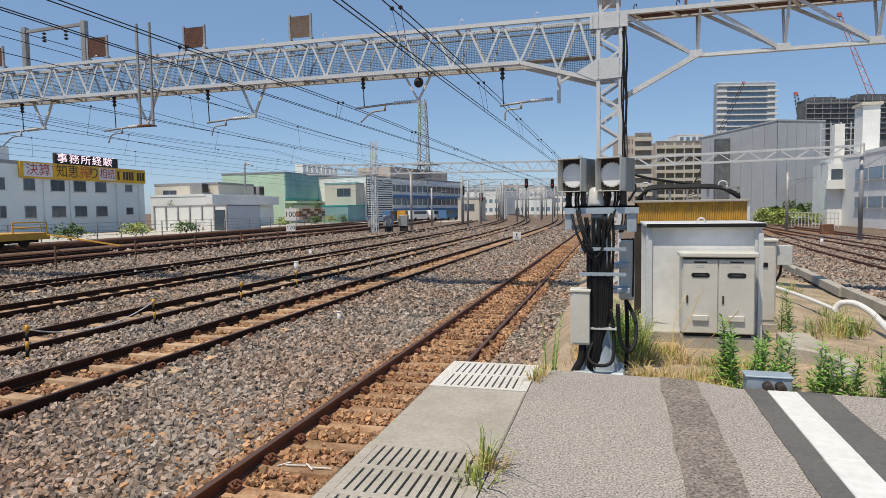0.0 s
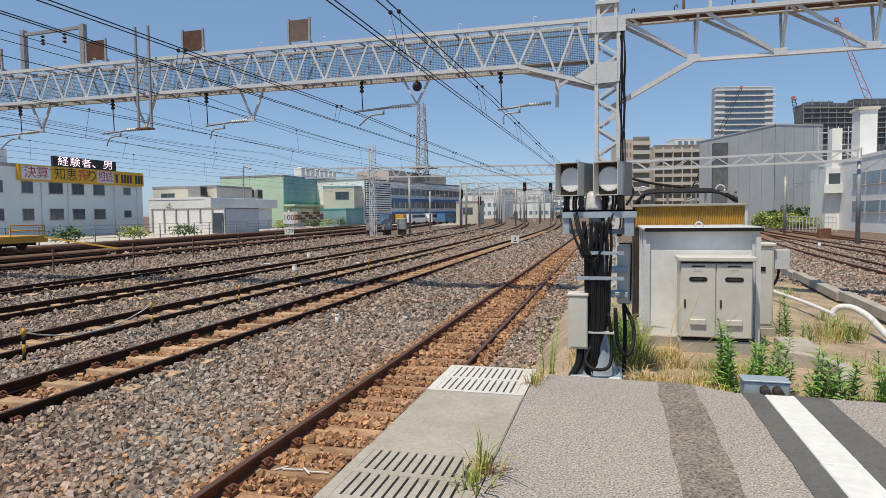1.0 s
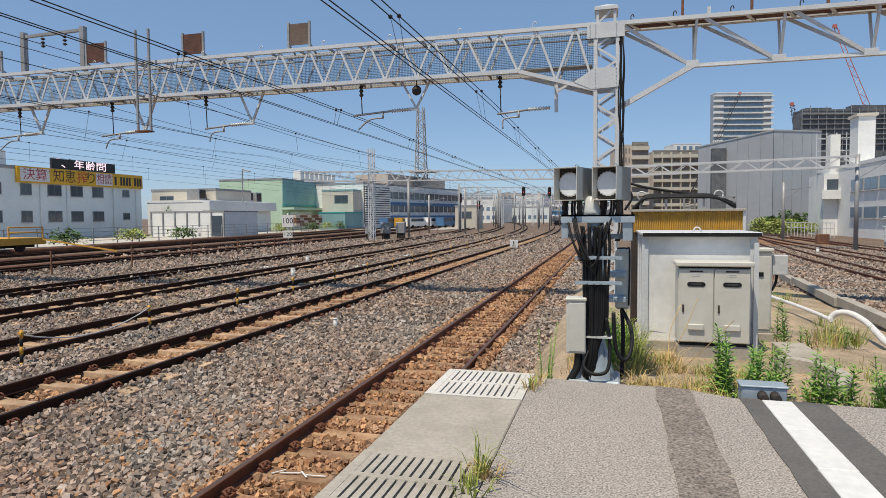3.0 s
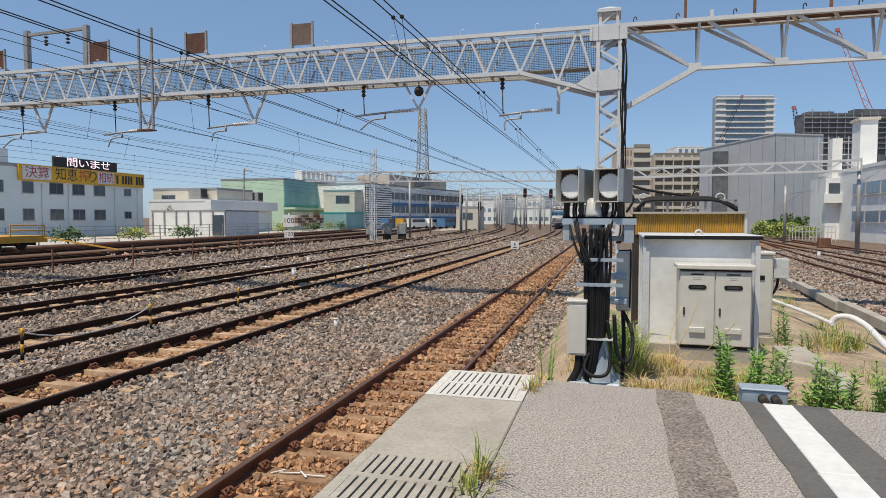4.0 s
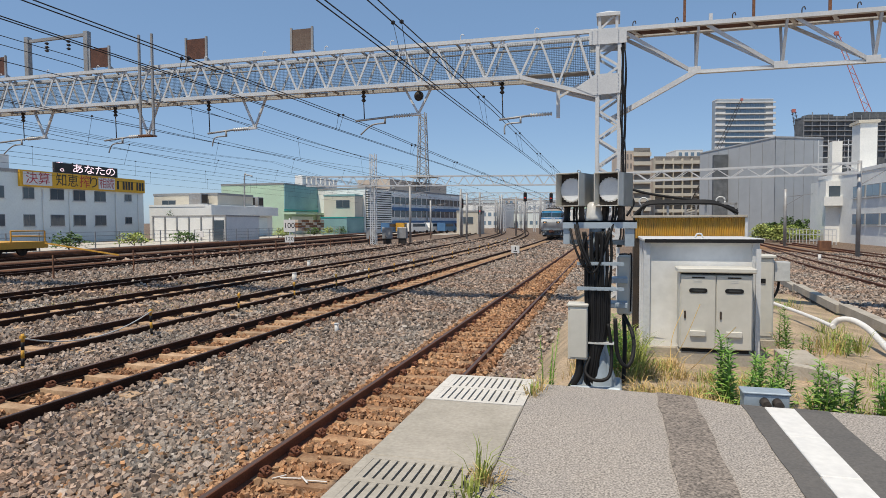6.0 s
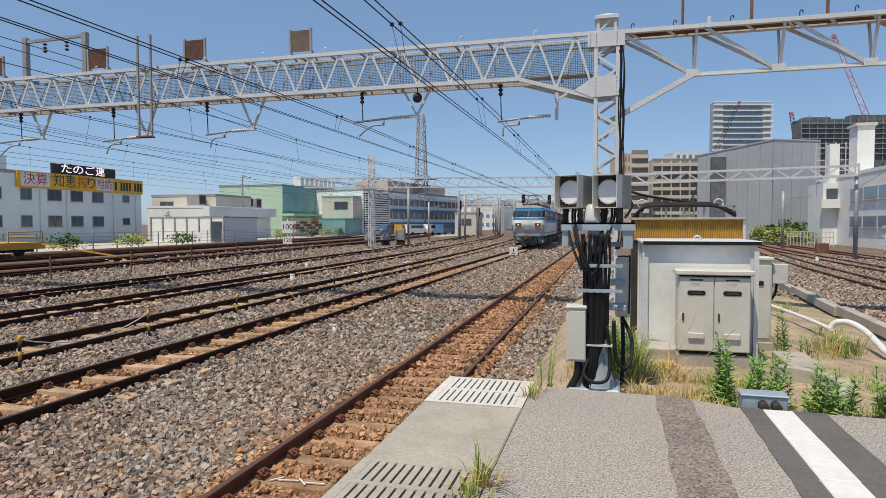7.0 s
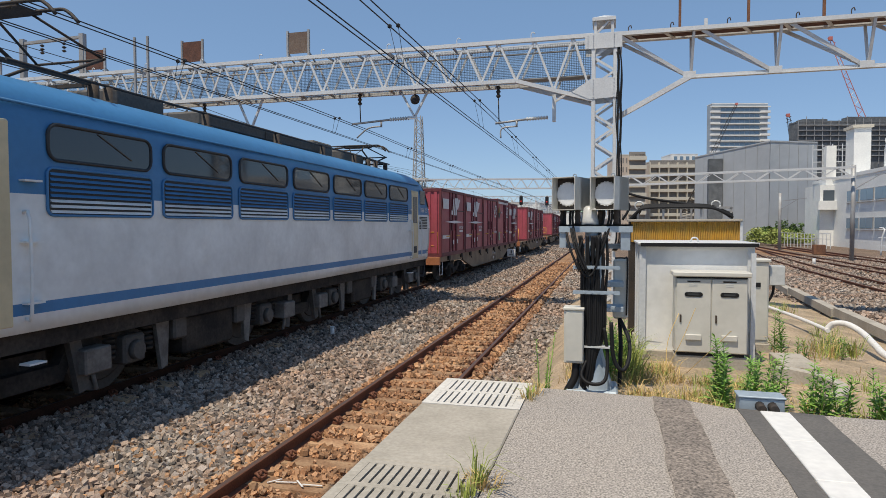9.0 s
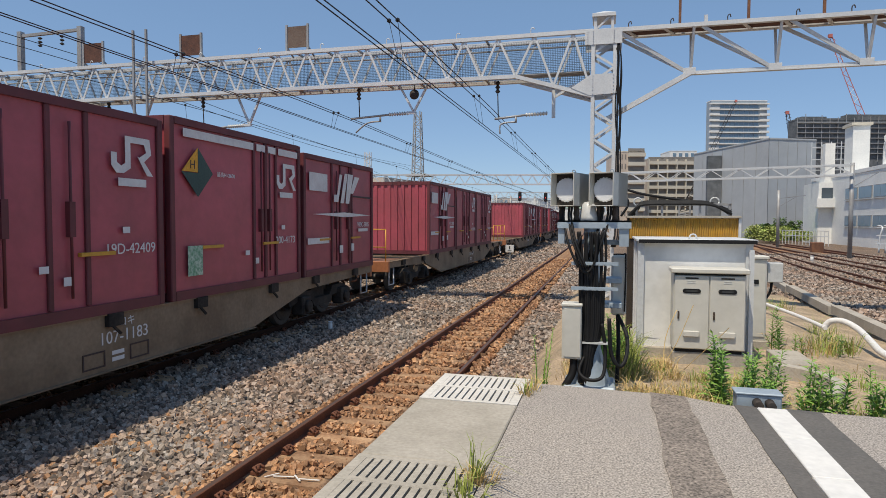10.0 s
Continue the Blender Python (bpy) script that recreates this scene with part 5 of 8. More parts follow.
def lettering(body, size, material, parent, m, label="", width=None):
    cu = bpy.data.curves.new("lettering", "FONT")
    cu.body, cu.size, cu.extrude, cu.align_x, cu.align_y = body, size, 0.002, "CENTER", "CENTER"
    cu.resolution_u = 3
    tmp = new("lettering", cu)
    me = bpy.data.meshes.new_from_object(tmp.evaluated_get(bpy.context.evaluated_depsgraph_get()))
    bpy.data.objects.remove(tmp)
    me.materials.clear()
    me.materials.append(material)
    if width and len(me.vertices):
        xs = [v.co.x for v in me.vertices]
        k = width / max(1e-6, max(xs) - min(xs))
        for v in me.vertices:
            v.co.x *= k
    ob = new("lettering", me)
    ob.parent = parent
    ob.matrix_basis = m
    ob["label"] = label or "painted lettering"
    return ob


HALF = 8.85  # half the length of the body


def shell(z):
    """Half width and how far the nose stands back, by height."""
    w = np.interp(z, [0.95, 2.95, 3.25, 3.45, 3.58, 3.68, 3.74], [1.39, 1.39, 1.36, 1.25, 1.02, 0.66, 0.2])
    f = np.interp(z, [0.95, 1.2, 1.45, 1.95, 2.33, 2.62, 3.3, 3.48, 3.6, 3.70, 3.74], [0.30, 0.20, 0.06, 0.0, 0.06, 0.20, 0.78, 1.05, 1.4, 2.0, 2.8])
    return float(w), float(f)


def nose(z, a, end=-1, out=0.0):
    """A point of the curved end at height z; a from -90 to 90 degrees."""
    w, f = shell(z)
    s, c = math.sin(radians(a)), math.cos(radians(a))
    x = math.copysign(abs(s) ** 0.62, s) * (w + out)
    y = HALF - f + out - 0.62 * (1 - abs(c) ** 0.62)
    return Vector((x, end * y, z))


def pantograph(parent):
    for sy, h in ((-5.3, 0.36), (5.6, 0.2)):
        z = 3.86
        base = bmesh.new()
        for x in (-0.62, 0.62):
            beam(base, (x, sy - 0.75, z), (x, sy + 0.75, z), 0.045)
        for yy in (-0.7, 0.7):
            beam(base, (-0.62, sy + yy, z), (0.62, sy + yy, z), 0.05)
        pg = part("pantograph", base, IRON, parent, "folding black pantograph on the roof")
        for x in (-0.62, 0.62):
            for yy in (-0.7, 0.7):
                f = bmesh.new()
                tube(f, [(x, sy + yy, 3.6), (x, sy + yy, 3.66), (x, sy + yy, z)], [0.09, 0.07, 0.07], 8)
                part("foot_insulator", f, IRON, pg)
        for x in (-0.55, 0.55):
            for yy in (-1, 1):
                a = bmesh.new()
                tube(a, [(x * 0.9, sy + yy * 0.28, z + 0.03), (x * 1.0, sy + yy * 0.95, z + 0.03 + h)], 0.022, 6)
                part("lower_arm", a, IRON, pg)
                a = bmesh.new()
                tube(a, [(x * 1.0, sy + yy * 0.95, z + 0.03 + h), (x * 0.5, sy + yy * 0.12, z + 0.03 + 2 * h)], 0.017, 6)
                part("upper_arm", a, IRON, pg)
            a = bmesh.new()
            tube(a, [(x, sy - 0.95, z + 0.03 + h), (-x, sy + 0.28, z + 0.03)], 0.01, 5)
            part("brace", a, IRON, pg)
        for yy in (-0.95, 0.95):
            a = bmesh.new()
            tube(a, [(-0.58, sy + yy, z + 0.03 + h), (0.58, sy + yy, z + 0.03 + h)], 0.017, 6)
            part("cross_tube", a, IRON, pg)
        for yy in (-0.16, 0.16):
            a = bmesh.new()
            tube(a, bend([(-0.95, sy + yy, z - 0.12 + 2 * h), (-0.78, sy + yy, z + 2 * h + 0.03), (-0.55, sy + yy, z + 0.06 + 2 * h), (0.55, sy + yy, z + 0.06 + 2 * h), (0.78, sy + yy, z + 2 * h + 0.03), (0.95, sy + yy, z - 0.12 + 2 * h)], 3), 0.022, 6)
            part("contact_strip", a, IRON, pg)
        a = beam(bmesh.new(), (-0.4, sy, z + 0.03 + 2 * h), (0.4, sy, z + 0.03 + 2 * h), 0.34, 0.03)
        part("head_frame", a, IRON, pg)


def bogie(parent, y, loco):
    r = 0.56 if loco else 0.405
    base = 1.4 if loco else 0.95
    bm = bmesh.new()
    for x in (-1.0, 1.0):
        pts = [(-base - 0.55, 0.62), (-base - 0.1, 0.82), (-0.5, 0.80), (-0.35, 0.58), (0.35, 0.58), (0.5, 0.80), (base + 0.1, 0.82), (base + 0.55, 0.62), (base + 0.5, 0.5), (base + 0.1, 0.62), (0.5, 0.55), (0.4, 0.38), (-0.4, 0.38), (-0.5, 0.55), (-base - 0.1, 0.62), (-base - 0.5, 0.5)]
        k = 1.0 if loco else 0.85
        prism(bm, pts, lambda u, v: (x - 0.07, y + u, v * k), lambda u, v: (x + 0.07, y + u, v * k))
    box(bm, -0.95, 0.95, y - 0.3, y + 0.3, 0.4, 0.75)
    part("bogie_frame", bm, UNDER, parent)
    for s in (-1, 1):
        wy = y + s * base
        wheel = bmesh.new()
        for x in (-0.56, 0.56):
            sx = math.copysign(1, x)
            tube(wheel, [(x - sx * 0.05, wy, r), (x - sx * 0.03, wy, r), (x + sx * 0.06, wy, r)], [r + 0.025, r, r], 28)
            tube(wheel, [(x + sx * 0.062, wy, r), (x + sx * 0.075, wy, r)], [r * 0.78, r * 0.74], 24)
            tube(wheel, [(x + sx * 0.07, wy, r), (x + sx * 0.2, wy, r)], 0.13, 12)
        tube(wheel, [(-0.6, wy, r), (0.6, wy, r)], 0.09, 8)
        part("wheelset", wheel, UNDERG, parent, smooth=False)
        for x in (-1.06, 1.06):
            b = box(bmesh.new(), x - 0.13, x + 0.13, wy - 0.19, wy + 0.19, r - 0.17, r + 0.2, bevel=0.03)
            tube(b, [(x + math.copysign(0.13, x), wy, r), (x + math.copysign(0.2, x), wy, r)], [0.13, 0.11], 12)
            part("axle_box", b, UNDERG if loco else UNDER, parent)
            if loco:
                sp = bmesh.new()
                for dy in (-0.33, 0.33):
                    for k in range(5):
                        tube(sp, [(x, wy + dy, 0.50 + k * 0.07), (x, wy + dy, 0.535 + k * 0.07)], [0.09, 0.09], 10)
                part("coil_spring", sp, UNDER, parent)
    if loco:
        for s in (-1, 1):
            for x in (-1.12, 1.12):
                part("brake_hanger", beam(bmesh.new(), (x, y + s * 0.45, 1.05), (x, y + s * 0.62, 0.22), 0.08, 0.16), UNDERG, parent)
                gd = bmesh.new()
                prism(gd, [(-0.16, 1.06), (0.16, 1.06), (0.10, 0.22), (-0.02, 0.18)], lambda u, v: (x - 0.03, y + s * (base + 0.55 + u), v), lambda u, v: (x + 0.03, y + s * (base + 0.55 + u), v))
                part("side_stay", gd, UNDERP, parent, "pale dusty side stay")
                part("brake_cylinder", box(bmesh.new(), x - 0.1, x + 0.1, y + s * (base + 0.86) - 0.14, y + s * (base + 0.86) + 0.14, 0.55, 0.90, bevel=0.03), UNDERG, parent)
            for x in (-1.16, 1.16):
                g = bmesh.new()
                box(g, x - 0.12, x + 0.12, y + s * 0.72 - 0.2, y + s * 0.72 + 0.2, 0.42, 0.72, bevel=0.02)
                tube(g, [(x, y + s * 0.72, 0.42), (x, y + s * 0.78, 0.2)], 0.03, 6)
                part("sand_box", g, UNDERP, parent)


RUNNING = ("bogie_frame", "wheelset", "axle_box", "coil_spring", "brake_hanger", "side_stay", "brake_cylinder", "sand_box", "underframe")


def rounded(hw, hh, r, n=4):
    """The outline of a rectangle with round corners."""
    out = []
    for cx, cy, a0 in ((hw - r, hh - r, 0), (-hw + r, hh - r, 90), (-hw + r, -hh + r, 180), (hw - r, -hh + r, 270)):
        out += [(cx + r * math.cos(radians(a0 + 90 * i / n)), cy + r * math.sin(radians(a0 + 90 * i / n))) for i in range(n + 1)]
    return out


def locomotive():
    t = thing("electric_locomotive", "blue and pale grey electric locomotive hauling a container train", "locomotive")
    zs = [0.95, 1.13, 1.25, 1.45, 1.7, 1.95, 2.2, 2.36, 2.62, 2.95, 3.15, 3.3, 3.4, 3.48, 3.58, 3.68, 3.74]
    bm = bmesh.new()
    rings = []
    A = [-90 + 180 * i / 24 for i in range(25)]
    for z in zs:
        ring = [nose(z, a, -1) for a in A]
        back = [nose(z, a, 1) for a in reversed(A)]
        rings.append([bm.verts.new(p) for p in ring + back])
    n = len(rings[0])
    for i in range(len(zs) - 1):
        zm = (zs[i] + zs[i + 1]) / 2
        for k in range(n):
            f = bm.faces.new((rings[i][k], rings[i][(k + 1) % n], rings[i + 1][(k + 1) % n], rings[i + 1][k]))
            f.smooth = True
            at_end = k < 24 or 25 <= k < 49
            mi = 0
            if (1.13 < zm < 1.25 and not at_end) or zm > 2.36:
                mi = 1
            elif at_end and 1.13 < zm < 2.0:
                mi = 2
            if zm > 3.42 and at_end:
                mi = 3
            f.material_index = mi
    bm.faces.new(rings[-1]).material_index = 1
    bm.faces.new(rings[0][::-1])
    part("body", bm, [LIGHT, BLUE, NOSE, ROOFDUST], t)
    for end in (-1, 1):
        # windscreen in two halves, and the corner windows
        for a0, a1, nm in ((-52, -0.25, "windscreen"), (0.25, 52, "windscreen"), (-84, -56, "corner_window"), (56, 84, "corner_window")):
            g = bmesh.new()
            grid = [[g.verts.new(nose(2.64 + (3.42 - 2.64) * j / 3, a0 + (a1 - a0) * i / 5, end, 0.012)) for i in range(6)] for j in range(4)]
            for j in range(3):
                for i in range(5):
                    g.faces.new((grid[j][i], grid[j][i + 1], grid[j + 1][i + 1], grid[j + 1][i])).smooth = True
            bmesh.ops.solidify(g, geom=g.faces[:], thickness=0.01)
            bmesh.ops.recalc_face_normals(g, faces=g.faces)
            part(nm, g, GLASSB if nm == "windscreen" else GLASSD, t, "blue-tinted sloping windscreen" if nm == "windscreen" else "")
        for a0, a1 in ((-50, -1), (1, 50)):
            g = bmesh.new()
            grid = [[g.verts.new(nose(3.24 + 0.16 * j / 2, a0 + (a1 - a0) * i / 5, end, 0.018)) for i in range(6)] for j in range(3)]
            for j in range(2):
                for i in range(5):
                    g.faces.new((grid[j][i], grid[j][i + 1], grid[j + 1][i + 1], grid[j + 1][i])).smooth = True
            bmesh.ops.solidify(g, geom=g.faces[:], thickness=0.004)
            bmesh.ops.recalc_face_normals(g, faces=g.faces)
            part("sun_strip", g, SHADEB, t, "bright blue sun strip along the windscreen")
        s = bmesh.new()
        for aa in (-85, -54, 0, 54, 85):
            tube(s, [nose(2.63, aa, end, 0.014), nose(3.0, aa, end, 0.014), nose(3.42, aa, end, 0.014)], 0.022, 5)
        for z in (2.63, 3.42):
            tube(s, [nose(z, aa, end, 0.014) for aa in range(-80, 81, 8)], 0.02, 5)
        part("window_seal", s, SEAM, t)
        wp = bmesh.new()
        for x in (-28, 18):
            tube(wp, [nose(2.62, x, end, 0.04), nose(2.8, x + 14, end, 0.05), nose(3.1, x + 20, end, 0.04)], 0.014, 5)
            tube(wp, [nose(2.72, x + 6, end, 0.035), nose(3.16, x + 26, end, 0.035)], 0.012, 5)
        part("wiper", wp, SEAM, t)
        rl = bmesh.new()
        tube(rl, [nose(2.55, aa, end, 0.05) for aa in range(-62, 63, 4)], 0.014, 5)
        for aa in (-60, -30, 0, 30, 60):
            tube(rl, [nose(2.55, aa, end, 0.05), nose(2.55, aa, end, -0.01)], 0.012, 5)
        for aa in (-46, 46):
            tube(rl, bend([nose(1.72, aa, end, -0.01), nose(1.70, aa, end, 0.07), nose(1.3, aa, end, 0.08), nose(1.25, aa, end, -0.01)], 3), 0.016, 6)
        part("grab_rail", rl, LIGHT, t)
        lj = bmesh.new()
        for z in (0.98, 1.22, 2.36):
            tube(lj, [nose(z, aa, end, 0.002) for aa in range(-90, 91, 6)], 0.012, 4)
        part("body_seam", lj, SEAM, t)
        for sx in (-1, 1):
            a0 = 27 * sx
            h = bmesh.new()
            p = nose(1.95, a0, end, 0.0)
            m = Matrix.Translation((p.x, p.y, p.z)) @ pose(0, 0, 0, 0, 0, sx * 3 * (1 if end < 0 else -1))
            d = 0.05 * end
            box(h, -0.27, 0.27, -0.06, 0.06, -0.12, 0.12, m, bevel=0.02)
            hl = part("headlight", h, SEAM, t, "recessed rectangular headlight housing")
            fr = bmesh.new()
            for q in ((-0.28, 0.28, 0.115, 0.14), (-0.28, 0.28, -0.14, -0.115), (-0.28, -0.255, -0.12, 0.12), (0.255, 0.28, -0.12, 0.12)):
                box(fr, q[0], q[1], -0.075, 0.075, q[2], q[3], m)
            part("bezel", fr, GALV, hl)
            le = bmesh.new()
            c = m @ Vector((-0.09 * sx * 0 + 0.1 * (1 if end < 0 else -1) * -0.6, 0, 0))
            box(le, c.x - 0.0, c.x + 0.13, min(c.y + 0.055 * end, c.y + 0.068 * end), max(c.y + 0.055 * end, c.y + 0.068 * end), c.z - 0.06, c.z + 0.06, bevel=0.004)
            part("lens", le, LAMP if end < 0 else INSUL, hl)
        # skirt, step, plough, coupler and hoses
        sk = bmesh.new()
        ring0 = [nose(0.95, aa, end, -0.04) for aa in range(-84, 85, 12)]
        up = [sk.verts.new(p) for p in ring0]
        lo = [sk.verts.new((p.x * 0.95, p.y + end * 0.02, 0.34)) for p in ring0]
        for k in range(len(up) - 1):
            sk.faces.new((up[k], up[k + 1], lo[k + 1], lo[k])).smooth = True
        bmesh.ops.solidify(sk, geom=sk.faces[:], thickness=0.04)
        part("skirt", sk, SKIRT, t, "blue-grey skirt below the cab")
        y = end * (HALF - 0.12)
        st = bmesh.new()
        box(st, -1.05, 1.05, y - 0.14, y + 0.14, 0.96, 1.0)
        tube(st, [(-1.1, y + end * 0.2, 0.9), (-0.5, y + end * 0.25, 0.86), (0.5, y + end * 0.25, 0.94), (1.1, y + end * 0.2, 0.92)], 0.014, 5)
        for x in (-0.7, 0.7):
            box(st, x - 0.14, x + 0.14, y - 0.02, y + 0.1 * end + 0.04, 0.6, 0.63)
        part("step", st, SKIRT, t)
        pl = bmesh.new()
        prism(pl, [(-1.15, 0.34), (1.15, 0.34), (1.0, 0.12), (-1.0, 0.12)], lambda u, v: (u, y, v), lambda u, v: (u, y + end * 0.08, v))
        box(pl, 0.55, 1.05, y - 0.05, y + 0.05 + end * 0.2, 0.28, 0.32)
        box(pl, -1.25, -0.75, y - 0.05, y + 0.05 + end * 0.2, 0.32, 0.35)
        part("snow_plough", pl, UNDER, t)
        cp = bmesh.new()
        box(cp, -0.16, 0.16, min(y, y + end * 0.42), max(y, y + end * 0.42), 0.70, 0.98, bevel=0.03)
        box(cp, -0.28, -0.05, min(y + end * 0.3, y + end * 0.48), max(y + end * 0.3, y + end * 0.48), 0.62, 1.0, bevel=0.03)
        box(cp, -0.34, 0.34, y - 0.08, y + 0.08, 0.66, 1.0, bevel=0.02)
        part("coupler", cp, BOARD, t, "rusty automatic coupler")
        ho = bmesh.new()
        tube(ho, bend([(0.35, y, 0.78), (0.3, y + end * 0.25, 0.5), (0.0, y + end * 0.3, 0.36), (-0.25, y + end * 0.2, 0.42), (-0.35, y, 0.6)], 5), 0.026, 6)
        tube(ho, bend([(-0.85, y, 0.9), (-0.98, y + end * 0.2, 0.66), (-0.8, y + end * 0.22, 0.36), (-0.6, y, 0.4)], 5), 0.026, 6)
        tube(ho, bend([(0.72, y, 0.9), (0.75, y + end * 0.18, 0.68), (0.85, y + end * 0.16, 0.5), (0.8, y, 0.4)], 5), 0.03, 6)
        part("brake_hose", ho, BLACK, t)
        lettering("EF66 123", 0.25, MARK, t, pose(0.42 if end < 0 else 0.1, end * (HALF - 0.06 + 0.03), 2.45, 90 + 12, 0, 0 if end < 0 else 180), "white painted running number")
        for sx in (-1, 1):
            dy = end * (HALF - 2.07)
            d = box(bmesh.new(), sx * 1.37 - 0.03, sx * 1.37 + 0.03, dy - 0.33, dy + 0.33, 1.02, 3.08, bevel=0.02)
            door = part("cab_door", d, CREAM, t, "cream cab door with a tall window")
            part("pane", box(bmesh.new(), sx * 1.39 - 0.02, sx * 1.39 + 0.02, dy - 0.19, dy + 0.19, 2.1, 2.9, bevel=0.015), GLASSD, door)
            kf = box(bmesh.new(), sx * 1.39 - 0.02, sx * 1.39 + 0.022, dy - 0.13, dy + 0.13, 1.2, 1.4)
            part("kick_plate", kf, SEAM, door)
            hr = bmesh.new()
            for q in (-0.46, 0.46):
                tube(hr, bend([(sx * 1.38, dy + q, 1.1), (sx * 1.47, dy + q, 1.16), (sx * 1.47, dy + q, 2.1), (sx * 1.38, dy + q, 2.16)], 3), 0.017, 6)
            for k in range(4):
                box(hr, sx * 1.40 - 0.07, sx * 1.40 + 0.07, dy + 0.52 * -end - 0.1, dy + 0.52 * -end + 0.1, 0.62 + k * 0.62, 0.64 + k * 0.62)
            part("handrail", hr, LIGHT, t)
            part("cab_side_window", box(bmesh.new(), sx * 1.385 - 0.02, sx * 1.385 + 0.02, end * (HALF - 1.3) - 0.26, end * (HALF - 1.3) + 0.26, 2.68, 3.12, bevel=0.015), GLASSD, t)
            vent = bmesh.new()
            for k in range(8):
                box(vent, sx * 1.392 - 0.014, sx * 1.392 + 0.014, end * (HALF - 1.2) - 0.4, end * (HALF - 1.2) + 0.4, 1.92 + k * 0.05, 1.95 + k * 0.05)
            if end > 0:
                part("side_vent", vent, SEAM, t)
                lettering("EF66 123", 0.2, MARK, t, pose(sx * 1.402, end * (HALF - 1.15), 2.5, 90, 0, 90 * sx), "white painted running number")
            else:
                pb = bmesh.new()
                box(pb, sx * 1.393 - 0.006, sx * 1.393 + 0.006, -HALF + 1.0, -HALF + 1.13, 2.42, 2.54)
                box(pb, sx * 1.393 - 0.006, sx * 1.393 + 0.006, -HALF + 1.17, -HALF + 1.3, 2.42, 2.54)
                part("emblem", pb, MARK, t, "plain white emblem")
    # windows and louvres along the sides
    for sx in (-1, 1):
        for k in range(7):
            y = -5.265 + k * 1.755
            wd = prism(bmesh.new(), rounded(0.74, 0.17, 0.10), lambda u, q: (sx * 1.365, y + u, 2.92 + q), lambda u, q: (sx * 1.402, y + u, 2.92 + q))
            w = part("side_window", wd, GLASSD, t)
            sl = bmesh.new()
            rim_ = [(sx * 1.402, y + u, 2.92 + q) for u, q in rounded(0.76, 0.19, 0.12)]
            tube(sl, rim_ + rim_[:2], 0.020, 6)
            part("frame", sl, SEAM, w)
            st_ = bmesh.new()
            beam(st_, (sx * 1.404, y - 0.1, 3.08), (sx * 1.404, y + 0.42, 2.83), 0.02, 0.01)
            part("inner_pipe", st_, UNDERG, w)
            lv = bmesh.new()
            rim_ = [(sx * 1.402, y + u, 2.395 + q) for u, q in rounded(0.78, 0.25, 0.07)]
            tube(lv, rim_ + rim_[:2], 0.016, 6)
            v = part("louvre", lv, BLUE, t, "slatted intake louvre")
            part("backing", box(bmesh.new(), sx * 1.39 - 0.006, sx * 1.39 + 0.006, y - 0.75, y + 0.75, 2.16, 2.63), SEAM, v)
            for lo, hi, mm in ((0, 3, LIGHT), (3, 8, BLUE)):
                ss = bmesh.new()
                for j in range(lo, hi):
                    z = 2.17 + j * 0.057
                    prism(ss, [(0.004, 0.0), (0.03, 0.0), (0.004, 0.034)], lambda u, q: (sx * (1.39 + u), y - 0.74, z + q), lambda u, q: (sx * (1.39 + u), y + 0.74, z + q))
                part("slat", ss, mm, v)
        gut = bmesh.new()
        tube(gut, [(sx * 1.37, -HALF + 1.6, 3.27), (sx * 1.37, HALF - 1.6, 3.27)], 0.018, 5)
        part("gutter", gut, BLUE, t)
    # roof gear
    for y, w, l, h in ((-3.6, 0.5, 0.5, 0.22), (-1.5, 0.7, 1.0, 0.18), (0.6, 0.7, 1.2, 0.18), (2.6, 0.4, 0.5, 0.32), (4.2, 0.5, 0.7, 0.25)):
        part("roof_box", box(bmesh.new(), -w, w, y - l, y + l, 3.66, 3.72 + h, bevel=0.04), UNDERG, t)
    for y in (-4.6, -2.6, -0.4, 1.6, 3.4, 4.9):
        i = bmesh.new()
        for x in (-0.85, 0.85):
            tube(i, [(x, y, 3.5), (x, y, 3.62), (x, y, 3.62), (x, y, 3.8)], [0.11, 0.11, 0.06, 0.06], 10)
        part("roof_insulator", i, IRON, t)
    bus = bmesh.new()
    for x in (-0.85, 0.85):
        tube(bus, [(x, -6, 3.82), (x, 6, 3.82)], 0.02, 6)
    part("roof_cable", bus, WIRE, t)
    pantograph(t)
    for y in (-6.0, 0.0, 6.0):
        bogie(t, y, True)
    fr = bmesh.new()
    box(fr, -1.3, 1.3, -HALF + 0.6, HALF - 0.6, 0.86, 1.08)
    for y in (-3.05, 3.05):
        box(fr, -1.2, 1.2, y - 0.6, y + 0.6, 0.3, 0.85, bevel=0.04)
    part("underframe", fr, UNDER, t)
    for ob in t.children:
        if ob.name.split(".")[0] not in RUNNING:
            ob.location.z += 0.12
    return t


CL, CW = 3.79, 2.45


